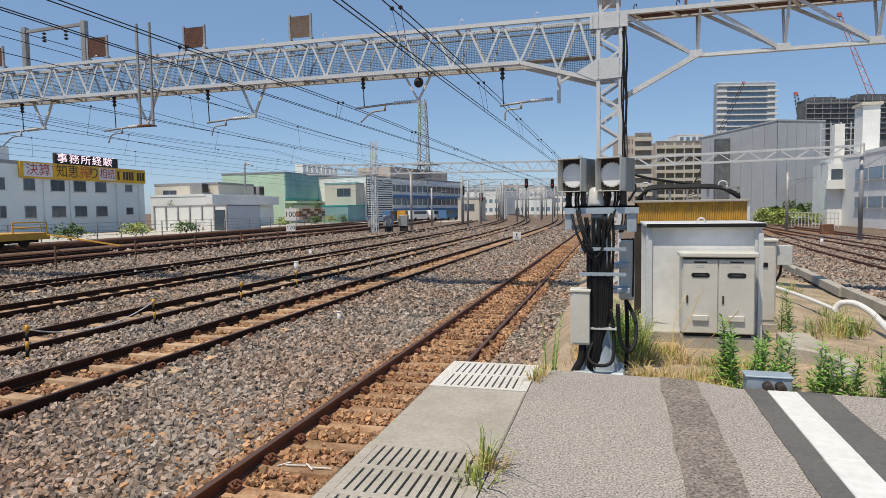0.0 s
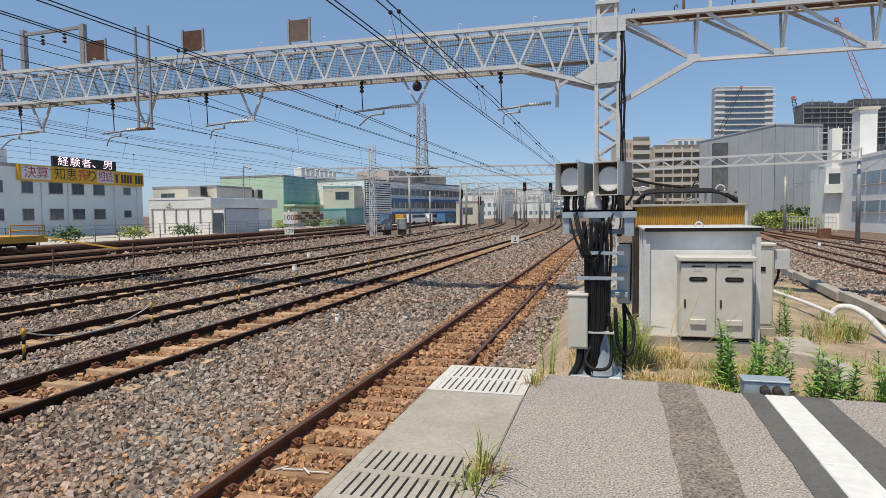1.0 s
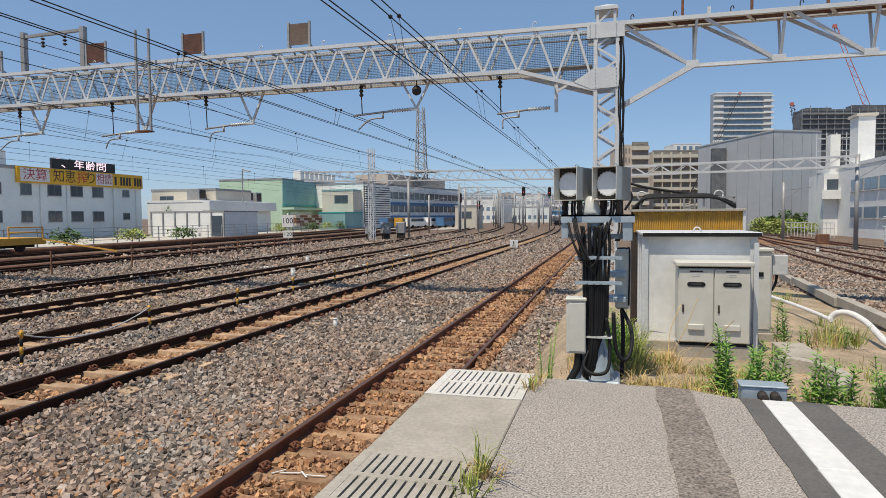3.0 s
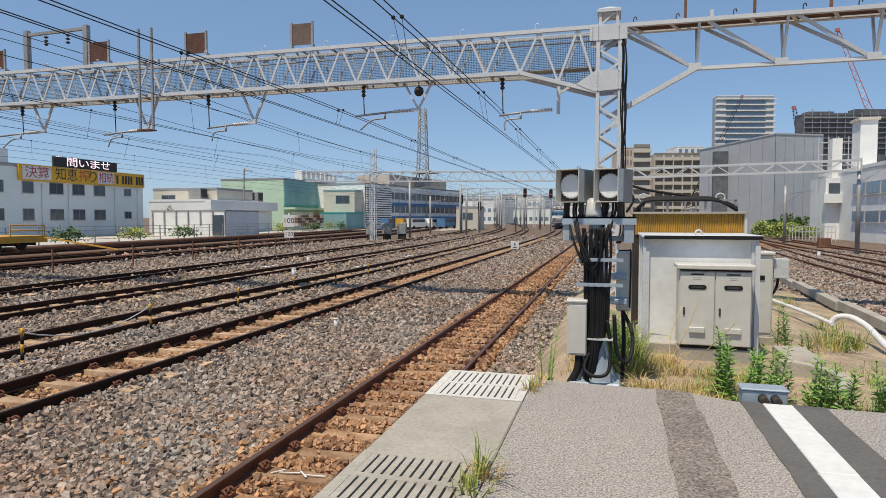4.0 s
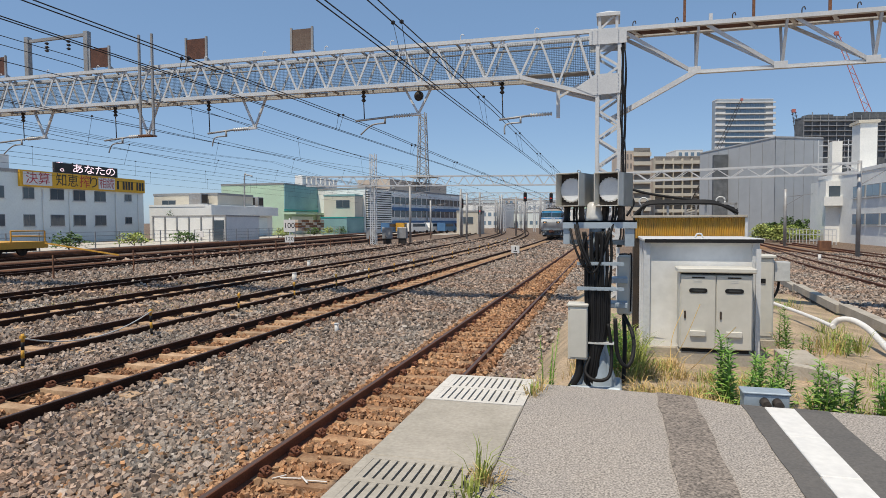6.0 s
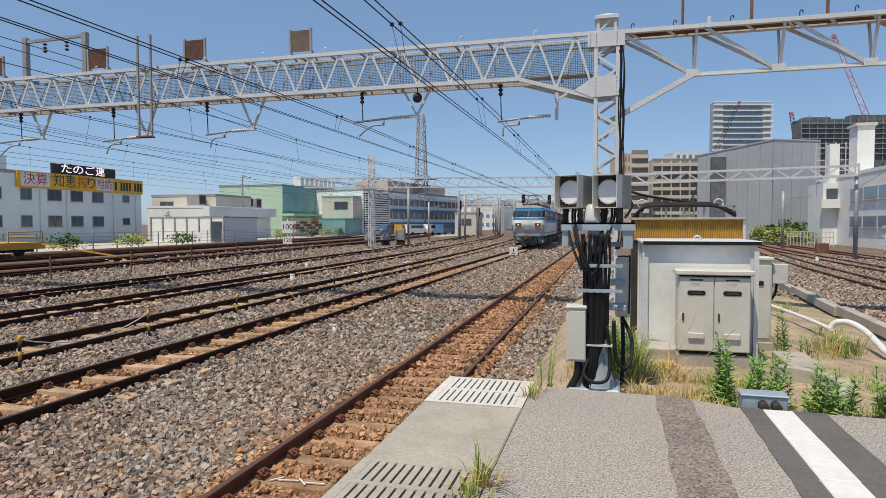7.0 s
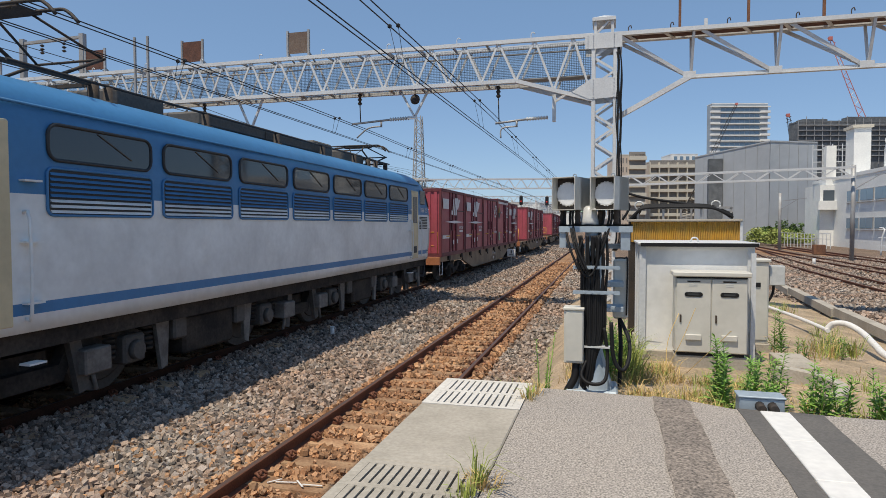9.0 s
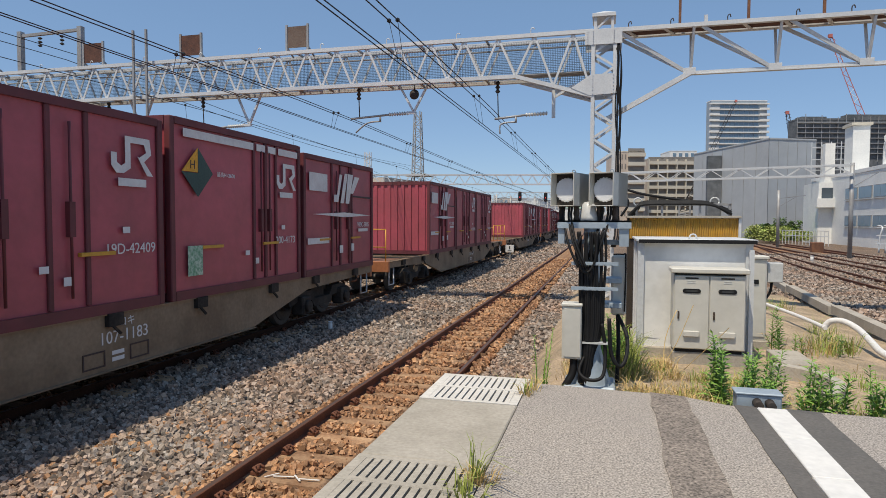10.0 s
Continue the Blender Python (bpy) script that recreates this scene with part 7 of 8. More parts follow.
SIGNY = M("sign_yellow", (0.72, 0.40, 0.02), 0.5, var=0.04, big=0.6, fine=5, bump=0)
SIGNR = M("sign_red", (0.42, 0.02, 0.03), 0.5, bump=0)
SIGNK = M("sign_black", (0.02, 0.02, 0.02), 0.5, bump=0)
BLUEB = M("blue_band", (0.07, 0.17, 0.33), 0.6, var=0.08, big=0.5, fine=5, bump=0)
GLASSF = G("far_window", (0.06, 0.08, 0.10), 0.1)
GLASSL = G("far_window_light", (0.16, 0.24, 0.32), 0.15)
LED = L("led_letters", (1.0, 0.75, 0.8), 1.2)
REDP = M("red_paint", (0.50, 0.04, 0.03), 0.5, var=0.1, big=0.5, fine=5, bump=0)
HEDGE = island_tint(M("hedge_leaf", (0.06, 0.12, 0.025), 0.7, var=0.3, big=1, fine=10, bump=0.2, col2=(0.11, 0.17, 0.035), amount=0.7), 0.5)
LIME = island_tint(M("reed_leaf", (0.34, 0.42, 0.10), 0.7, var=0.3, big=1, fine=10, bump=0.2, col2=(0.28, 0.28, 0.09), amount=0.7), 0.4)


def house(name, label, m, x0, x1, y0, y1, z1, roof=None, z0=-0.2, at=None, parapet=0.35):
    t = thing(name, label, "building", at=at)
    b = bmesh.new()
    box(b, x0, x1, y0, y1, z0, z1)
    part("wall", b, m, t)
    r = bmesh.new()
    box(r, x0 - 0.06, x1 + 0.06, y0 - 0.06, y1 + 0.06, z1, z1 + parapet)
    part("roof", r, roof or m, t)
    return t


def win_x(t, x, y, z, w, h, out=0.06, bars=True, g=None, sill=True):
    """A window in a wall that faces along x."""
    s = math.copysign(1, out)
    f = bmesh.new()
    box(f, min(x, x + out), max(x, x + out), y - w / 2, y + w / 2, z - h / 2, z + h / 2)
    o = part("window", f, GALVD, t)
    half = w / 2 - 0.07
    for a, b in ((y - half, y - 0.03), (y + 0.03, y + half)):
        part("pane", box(bmesh.new(), min(x + out, x + out * 1.3), max(x + out, x + out * 1.3), a, b, z - h / 2 + 0.07, z + h / 2 - 0.07), g or GLASSF, o)
    if sill:
        part("sill", box(bmesh.new(), min(x, x + out * 2.2), max(x, x + out * 2.2), y - w / 2 - 0.1, y + w / 2 + 0.1, z - h / 2 - 0.1, z - h / 2 - 0.02), GALV, o)
    return o


def win_y(t, x, y, z, w, h, out=-0.06, g=None):
    f = bmesh.new()
    box(f, x - w / 2, x + w / 2, min(y, y + out), max(y, y + out), z - h / 2, z + h / 2)
    o = part("window", f, GALVD, t)
    half = w / 2 - 0.07
    for a, b in ((x - half, x - 0.03), (x + 0.03, x + half)):
        part("pane", box(bmesh.new(), a, b, min(y + out, y + out * 1.3), max(y + out, y + out * 1.3), z - h / 2 + 0.07, z + h / 2 - 0.07), g or GLASSF, o)
    return o


# office with the advertising board
X = -66.4
t = house("office_building", "pale grey two-storey office with a yellow advertising board", WALLB, -82, X, 30, 76.6, 8.2, ROOFG)
for y, w in ((54.2, 1.5), (58.0, 1.5), (61.9, 2.0), (65.2, 1.9), (68.6, 1.9), (73.6, 1.3)):
    win_x(t, X, y, 5.85, w, 1.4 if w > 1.4 else 1.0)
    win_x(t, X, y, 2.65, w, 1.4 if w > 1.4 else 1.0)
for y in (59.8, 63.6, 71.2, 75.4):
    p = bmesh.new()
    tube(p, [(X + 0.1, y, 0), (X + 0.1, y, 6.4)], 0.06, 6)
    part("downpipe", p, WALLW, t)
part("roof_room", box(bmesh.new(), -80, -68, 30, 57, 8.2, 10.3), WALLW, t)
bd = thing("billboard", "yellow billboard with black and red lettering on the office", "billboard")
part("board", box(bmesh.new(), X + 0.02, X + 0.3, 56.7, 76.6, 6.62, 8.5), SIGNY, bd)
for y0, y1 in ((57.1, 61.0), (68.1, 70.9)):
    part("panel", box(bmesh.new(), X + 0.3, X + 0.33, y0, y1, 6.8, 8.35, bevel=0.012), MARK, bd, "white panel with rounded corners")
face = lambda y, z, d=0.335: pose(X + d, y, z, 90, 0, 90)
lettering("決算", 1.5, SIGNR, bd, face(59.05, 7.55), "dark red characters", 3.2)
lettering("知恵", 1.7, SIGNK, bd, face(63.2, 7.55, 0.305), "black characters", 3.3)
lettering("搾", 1.7, REDP, bd, face(65.9, 7.55, 0.305), "red character", 1.6)
lettering("り", 1.7, SIGNK, bd, face(67.3, 7.55, 0.305), "black character", 1.2)
lettering("相続", 1.5, SIGNR, bd, face(69.5, 7.55), "dark red characters", 2.5)
for k in range(10):
    if k not in (1, 6):
        part("figure_bar", box(bmesh.new(), X + 0.3, X + 0.32, 71.3 + k * 0.52, 71.3 + k * 0.52 + 0.36, 6.95, 8.1), SIGNK, bd, "plain black bar")
ld = thing("led_sign", "dark LED sign with bright pink letters above the billboard", "sign")
part("screen", box(bmesh.new(), X - 0.5, X - 0.2, 61.9, 72.0, 8.6, 9.85), SIGNK, ld)
LED_TEXT = "事務所経験者、男女、年齢問いません。あなたのご連絡お待ち"
LED_LETTERS = [(k, lettering(ch, 1.25, LED, ld, pose(X - 0.4, 61.9, 9.22, 90, 0, 90), "glowing letter", 0.6 if ch in "、。" else 1.55)) for k, ch in enumerate(LED_TEXT)]
fr = bmesh.new()
for y in (62, 65, 68, 72):
    beam(fr, (X - 0.6, y, 8.2), (X - 0.6, y, 9.9), 0.08)
part("frame", fr, GALVD, ld)
# shed, cream house, white building, green hall
t = house("prefab_shed", "low prefabricated shed with white panels and dark posts", WALLW, -59.5, -48.2, 70.2, 78, 3.1, ROOFG, parapet=0.15)
for i in range(7):
    part("post", box(bmesh.new(), -59.4 + i * 1.85, -59.25 + i * 1.85, 70.05, 70.2, 0, 3.1), GALVD, t)
part("opening", box(bmesh.new(), -50.2, -48.5, 70.1, 70.2, 0, 2.6), GLASSF, t)
for x in (-55.0, -51.4):
    part("notice", box(bmesh.new(), x - 0.5, x + 0.5, 69.2, 69.25, 0.4, 1.2), MARK, t)
t = house("cream_house", "cream flat-roofed house behind the shed", WALLC, -72.5, -60.5, 86, 96, 6.7, ROOFG)
win_y(t, -69.6, 86, 5.2, 2.6, 1.5)
win_y(t, -64.7, 86, 5.5, 1.6, 1.1)
win_y(t, -62.4, 86, 5.6, 0.6, 0.9)
t = house("white_building", "white low building with rooftop air units and wide doors", WALLW, -70, -60.0, 82, 101.5, 4.75, WALLW)
part("fascia", box(bmesh.new(), -60.0, -58.8, 82, 101.5, 3.5, 4.95), WALLW, t)
for y, w, m in ((86.5, 5.5, GLASSF), (95.2, 8.5, WALLB)):
    part("door", box(bmesh.new(), -60.0, -59.8, y - w / 2, y + w / 2, 0, 3.1), m, t)
for i in range(7):
    y = 84.5 + i * 2.7
    u = thing("air_conditioner", "grey rooftop air conditioning unit", "air conditioner", "rooftop air units")
    part("case", box(bmesh.new(), -64.0, -61.8, y - 0.9, y + 0.9, 5.1, 6.9, bevel=0.05), GALV if i % 2 else GALVD, u)
    part("grille", box(bmesh.new(), -61.8, -61.75, y - 0.7, y + 0.7, 5.4, 6.7), IRON, u)
t = house("green_hall", "pale green and blue-green hall with a flat roof", WALLG, -76, -62.02, 109.3, 139.5, 9.7, ROOFG)
part("side_cladding", box(bmesh.new(), -62.02, -61.8, 109.3, 139.5, 4.9, 9.75), WALLT, t)
part("teal_band", box(bmesh.new(), -62.0, -61.7, 109.3, 139.5, 4.6, 4.9), TEAL, t)
part("canopy", box(bmesh.new(), -62, -59.5, 109.3, 139.5, 3.9, 4.3), WALLG, t)
part("opening", box(bmesh.new(), -61.95, -61.75, 112, 121, 0, 3.5), WALLB, t)
part("opening", box(bmesh.new(), -61.95, -61.75, 124, 138, 0, 3.6), GLASSF, t)
part("rust_patch", box(bmesh.new(), -61.8, -61.76, 126.8, 128.4, 4.9, 8.2), RUST, t)
for i in range(8):
    u = thing("roof_tank", "pale ribbed rooftop unit on the hall", "roof unit", "hall roof units")
    part("case", box(bmesh.new(), -65, -63.2, 119.2 + i * 2.2, 120.8 + i * 2.2, 10.05, 12.2, bevel=0.06), WALLW, u)
t = house("teal_shed", "small shed with a bright teal roof", WALLT, -55.5, -50, 112, 122, 3.1, TEAL, parapet=0.25)
t = thing("lamp_post", "tall street lamp with a short arm", "lamp")
p = bmesh.new()
tube(p, bend([(-59.5, 92, 0), (-59.5, 92, 9.6), (-59.0, 92, 10.2), (-58.0, 92, 10.0)], 4), 0.12, 8)
part("pole", p, GALVD, t)
# stacked timber
t = thing("timber_stack", "stack of brown timber baulks beside the hall", "timber")
for i in range(7):
    for j in range(4):
        part("baulk", box(bmesh.new(), -56 + 0.1 * (j % 2), -54, 100 + i * 1.5, 101.3 + i * 1.5, 0.8 + j * 0.5, 1.25 + j * 0.5, bevel=0.02), RUST if (i + j) % 3 else WALLP, t)
# long blue and white works building
ang = math.degrees(math.atan2(38.5, 8.7)) - 90
BM = pose(-49.6, 120.5, 0, 0, 0, ang)
t = house("works_building", "long works building with white louvres and blue bands", WALLW, -14, 0, 0, 44, 9.2, ROOFG, at=BM)
for k, z in enumerate((2.4, 5.4, 8.4)):
    part("band", box(bmesh.new(), 0, 0.3, 10, 44, z - 0.5, z + 0.2), BLUEB if k < 2 else WALLW, t)
    part("glazing", box(bmesh.new(), 0.0, 0.1, 10, 44, z - 2.0, z - 0.5), GLASSF, t)
for k in range(17):
    part("louvre", box(bmesh.new(), 0.0, 0.4, 0.3, 9.7, 1.0 + k * 0.48, 1.28 + k * 0.48), WALLW, t)
part("louvre_back", box(bmesh.new(), 0.0, 0.06, 0.2, 9.8, 0.8, 9.0), IRON, t)
for k in range(14):
    part("mullion", box(bmesh.new(), 0.1, 0.16, 11 + k * 2.4, 11.2 + k * 2.4, 0.4, 8.0), WALLW, t)
part("upper_floor", box(bmesh.new(), -12, -3, 14, 42, 9.2, 12.2), WALLP, t)
t = house("small_office", "cream small office with a blue-green roof edge", WALLC, -57, -50.2, 116.5, 124, 7.6, WALLT)
win_y(t, -52.5, 116.5, 2.8, 3.0, 1.2)
win_y(t, -52.8, 116.5, 6.0, 3.0, 1.6)
# lattice radio tower
t = thing("radio_tower", "tall steel lattice radio tower", "tower")
cx, cy = -45.2, 147.0
for sx in (-1, 1):
    for sy in (-1, 1):
        part("leg", beam(bmesh.new(), (cx + sx * 1.6, cy + sy * 1.6, 0), (cx + sx * 0.7, cy + sy * 0.7, 29), 0.22), GALVD, t)
br = bmesh.new()
for k in range(19):
    z = k * 1.5
    w0, w1 = 1.6 - 0.9 * z / 29, 1.6 - 0.9 * (z + 1.5) / 29
    s = 1 if k % 2 else -1
    for sy in (-1, 1):
        beam(br, (cx - s * w0, cy + sy * w0, z), (cx + s * w1, cy + sy * w1, z + 1.5), 0.12)
        beam(br, (cx + sy * w0, cy - s * w0, z), (cx + sy * w1, cy + s * w1, z + 1.5), 0.12)
    beam(br, (cx - w1, cy - w1, z + 1.5), (cx + w1, cy - w1, z + 1.5), 0.1)
part("bracing", br, GALVD, t)
pf = box(bmesh.new(), cx - 3, cx + 3, cy - 3, cy + 3, 13.2, 13.6)
part("platform_deck", pf, WALLC, t)
# distant blocks behind the yard
rngb = random.Random(21)
FAR_WINDOW = mesh_of("window", box(bmesh.new(), -0.7, 0.7, -0.05, 0.0, -0.7, 0.7), GLASSL)
mats = [WALLW, WALLC, WALLB, WALLP, WALLG, WALLW]
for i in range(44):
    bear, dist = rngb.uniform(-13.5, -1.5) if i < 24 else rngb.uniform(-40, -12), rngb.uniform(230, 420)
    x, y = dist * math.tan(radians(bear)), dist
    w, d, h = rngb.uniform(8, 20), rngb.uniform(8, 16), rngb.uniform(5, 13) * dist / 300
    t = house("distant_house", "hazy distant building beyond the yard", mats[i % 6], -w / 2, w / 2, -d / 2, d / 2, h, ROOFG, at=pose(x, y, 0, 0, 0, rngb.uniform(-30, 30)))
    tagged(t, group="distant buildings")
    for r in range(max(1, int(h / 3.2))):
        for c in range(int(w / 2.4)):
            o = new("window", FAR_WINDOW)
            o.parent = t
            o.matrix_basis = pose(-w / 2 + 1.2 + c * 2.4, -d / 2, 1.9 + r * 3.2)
t = house("signal_cabin", "small cream signal cabin with a gabled roof", WALLC, -30.2, -25.8, 121, 127, 4.2, ROOFG)
win_y(t, -28.0, 121, 2.6, 2.4, 1.4)
# vans and machines near the works building
def van(x, y, rz, m, lab, l=5.0):
    t = thing("parked_van", lab, "van", "parked vehicles", at=pose(x, y, 0.0, 0, 0, rz))
    b = bmesh.new()
    prism(b, [(-l / 2, 0.4), (l / 2, 0.4), (l / 2, 1.1), (l / 2 - 0.5, 1.25), (l / 2 - 1.3, 2.1), (-l / 2, 2.15)], lambda u, v: (u, -0.95, v), lambda u, v: (u, 0.95, v))
    part("body", b, m, t)
    for s in (-1, 1):
        part("window", box(bmesh.new(), -l / 2 + 0.4, l / 2 - 1.5, s * 0.93 - 0.03, s * 0.93 + 0.03, 1.35, 1.95), GLASSF, t)
        for u in (-l / 2 + 0.9, l / 2 - 0.9):
            w = bmesh.new()
            tube(w, [(u, s * 0.75, 0.35), (u, s * 0.97, 0.35)], 0.35, 14)
            part("wheel", w, BLACK, t)
van(-43.0, 118, 80, BLUEB, "parked blue and white van by the works building")
van(-38.5, 121, 70, WALLW, "parked white works truck by the yard", 6)
van(-36.3, 126, 75, WALLW, "parked white van by the yard")
van(-33.5, 126, 75, BLUEB, "parked blue estate car by the yard")
van(-40.6, 119, 75, YELLOW, "yellow works machine parked by the yard", 3.2)
for i in range(3):
    t = thing("relay_case", "grey track-side relay case on legs", "relay case", "relay cases")
    x, y = -24.6 + i * 1.3, 61.5 + i * 1.2
    part("case", box(bmesh.new(), x - 0.5, x + 0.5, y - 0.3, y + 0.3, 0.5, 1.7, bevel=0.04), GALVD, t)
    part("stand", box(bmesh.new(), x - 0.4, x + 0.4, y - 0.2, y + 0.2, -0.2, 0.5), IRON, t)
# fence along the yard
t = thing("yard_fence", "grey wire fence along the yard road", "fence")
pts = [(-42.5 - 0.0006 * (y - 20) ** 2 - 3.2, y) for y in range(20, 150, 3)]
for x, y in pts:
    part("post", beam(bmesh.new(), (x, y, -0.1), (x, y, 1.5), 0.08), GALVD, t)
for z in (0.3, 0.7, 1.1, 1.45):
    b = bmesh.new()
    for p, q in zip(pts, pts[1:]):
        beam(b, (*p, z), (*q, z), 0.035)
    part("rail", b, GALVD, t)


# ---- the far side of the relay cabinets ----
def facade_grid(t, at_fn, cols, rows, x0, x1, z0, z1, m, out=0.1, fill=0.6, balcony=None):
    for r in range(rows):
        z = z0 + (z1 - z0) * (r + 0.5) / rows
        hh = (z1 - z0) / rows
        if balcony:
            part("balcony", box(bmesh.new(), x0, x1, -1.3, 0.0, z - hh * 0.5, z - hh * 0.5 + hh * 0.38), balcony, t)
        for c in range(cols):
            x = x0 + (x1 - x0) * (c + 0.5) / cols
            ww = (x1 - x0) / cols * fill
            part("window", box(bmesh.new(), x - ww / 2, x + ww / 2, -out, 0.0, z - hh * 0.1, z + hh * 0.42), m, t)
        

# Flat grey painted as shade inside the galleries, paled for haze; also window colour.
SHADEF = M("gallery_shade_and_window", (0.24, 0.225, 0.21), 0.8, var=0.08, big=0.3, fine=3, bump=0)
A = math.degrees(math.atan2(7.6, 28.5))
t = house("tower_block", "tall grey residential tower in the distance", WALLY, 0, 29.5, 0, 6, 66.0, WALLW, at=pose(52.2, 356.2, 0, 0, 0, A))
facade_grid(t, None, 8, 21, 4.5, 25, 0, 64, GLASSL, 0.2, 0.86)
for r in range(22):
    part("floor_slab", box(bmesh.new(), -1.0, 30.5, -0.9, 0.1, r * 3.0 + 1.2, r * 3.0 + 1.75), WALLW, t)
for x0_, x1_ in ((-0.9, 4.0), (25.5, 30.4)):
    for r in range(21):
        part("balcony", box(bmesh.new(), x0_, x1_, -1.1, 0.1, r * 3.0 + 1.3, r * 3.0 + 2.4), WALLW, t)
AP = 14.5
t = house("apartment_block", "beige apartment block with open galleries", WALLP, 0, 9.2, 0, 12, 24.5, WALLC, at=pose(2.4, 208, 0, 0, 0, AP))
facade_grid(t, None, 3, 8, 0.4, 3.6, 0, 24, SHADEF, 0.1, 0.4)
for r in range(9):
    part("gallery", box(bmesh.new(), 3.8, 9.2, -1.2, 0.0, r * 2.9 - 0.2, r * 2.9 + 1.0), WALLC, t)
    # flat strip coloured as the shade above the gallery front
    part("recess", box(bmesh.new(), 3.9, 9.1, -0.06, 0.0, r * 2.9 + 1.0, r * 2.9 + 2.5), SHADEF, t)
t = house("apartment_block", "long beige apartment block with white balconies", WALLP, 0, 15.5, 0, 12, 23.2, WALLC, at=pose(13.0, 221, 0, 0, 0, AP))
for r in range(9):
    part("balcony", box(bmesh.new(), 0.0, 15.5, -1.3, 0.0, r * 2.7 - 0.2, r * 2.7 + 0.85), WALLC, t)
    # flat strip coloured as the shade above the balcony front
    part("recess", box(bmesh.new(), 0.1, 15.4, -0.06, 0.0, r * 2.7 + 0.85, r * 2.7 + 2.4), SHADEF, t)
for c in range(6):
    part("fin", box(bmesh.new(), c * 3.1 - 0.1, c * 3.1 + 0.15, -1.35, 0.0, 0, 23.2), WALLC, t)
t = house("apartment_block", "pale apartment block behind the others", WALLW, 0, 11, 0, 12, 31.5, WALLW, at=pose(25.0, 276, 0, 0, 0, AP))
facade_grid(t, None, 4, 11, 0.5, 10.5, 0, 31, GLASSL, 0.1, 0.55)
# sheeted building, seen on its corner
C0, C1, C2 = Vector((21.2, 93.9, 0)), Vector((14.0, 112.7, 0)), Vector((27.9, 97.2, 0))
sh = thing("sheeted_building", "large building wrapped in grey scaffold sheeting", "building")
b = bmesh.new()
prism(b, [(C0.x, C0.y), (C2.x, C2.y), (C2.x - 7, C2.y + 19), (C1.x, C1.y)], lambda u, v: (u, v, -0.3), lambda u, v: (u, v, 13.75))
part("sheeting", b, WALLS, sh)
for p, q, n in ((C0, C1, 7), (C0, C2, 5)):
    for i in range(n + 1):
        c = p.lerp(q, i / n)
        part("seam", beam(bmesh.new(), (c.x - 0.02, c.y - 0.05, -0.2), (c.x - 0.02, c.y - 0.05, 13.75), 0.03), GALVD, sh)
for p, q in ((C0, C1), (C0, C2)):
    for z in (13.55,):
        part("top_rail", beam(bmesh.new(), (p.x, p.y, z), (q.x, q.y, z), 0.12), GALVD, sh)
part("scaffold_bay", box(bmesh.new(), 15.0, 17.0, 104.5, 106, -0.3, 12.5), WALLD, sh)
dk = house("construction_block", "dark netted building under construction", WALLD, 0, 34, 0, 4, 28.6, WALLD, at=pose(47.0, 180, 0, 0, 0, 15.0))
for k in range(7):
    part("scaffold_line", box(bmesh.new(), 0, 34, -0.5, -0.1, 20 + k * 1.3, 20.2 + k * 1.3), GALVD, dk)
rngk = random.Random(8)
for k in range(17):
    part("scaffold_post", beam(bmesh.new(), (k * 2.1, -0.3, 18), (k * 2.1, -0.3, 29.2 + rngk.uniform(-0.2, 1.0)), 0.14), GALVD, dk)
for x0_, x1_, z_ in ((1.5, 8, 29.6), (8, 13, 29.2), (13.5, 30, 30.2)):
    part("roof_net", box(bmesh.new(), x0_, x1_, 0.5, 3.5, 28.6, z_), WALLD, dk)
# white building by the curve
t = house("white_block", "white concrete building with a stair tower by the curve", WALLW, 24.3, 44, 60.0, 86, 7.2, WALLW)
part("stair_tower", box(bmesh.new(), 22.9, 26.2, 78.5, 84, -0.2, 6.7), WALLW, t)
part("vent_shaft", box(bmesh.new(), 23.6, 24.6, 79.0, 80.4, 6.7, 11.1), WALLW, t)
part("chimney", box(bmesh.new(), 25.3, 26.9, 76.0, 78.4, 6, 12.6), WALLW, t)
part("chimney_cap", box(bmesh.new(), 25.1, 27.1, 75.8, 78.6, 12.6, 12.9), WALLC, t)
part("stair_opening", box(bmesh.new(), 23.2, 25.0, 78.4, 78.5, 4.9, 6.1), GLASSF, t)
part("landing", box(bmesh.new(), 22.5, 25.4, 77.6, 78.6, 3.9, 4.9), WALLW, t)
for z, h in ((5.2, 1.2), (2.4, 1.1)):
    for k in range(4):
        win_x(t, 24.3, 62 + k * 3.6, z, 3.2, h, -0.08, g=GLASSL)
duct = bmesh.new()
tube(duct, bend([(26.5, 70, 7.4), (26.5, 70, 9.6), (26.2, 68.5, 10.2), (25.6, 67.5, 10.2)], 4), 0.55, 14)
part("duct", duct, WALLW, t)
fr = bmesh.new()
for k in range(5):
    for z in (8.2, 9.4, 10.8):
        beam(fr, (22.5 + k, 80, z), (23.5 + k, 80, z), 0.08)
    beam(fr, (22.5 + k, 80, 7.4), (22.5 + k, 80, 11.4), 0.08)
part("roof_frame", fr, GALV, t)
# tower cranes
# Crane red with distance haze mixed into the colour.
REDFAR = M("hazed_red_paint", (0.52, 0.16, 0.13), 0.6, var=0.08, big=0.5, fine=5, bump=0)


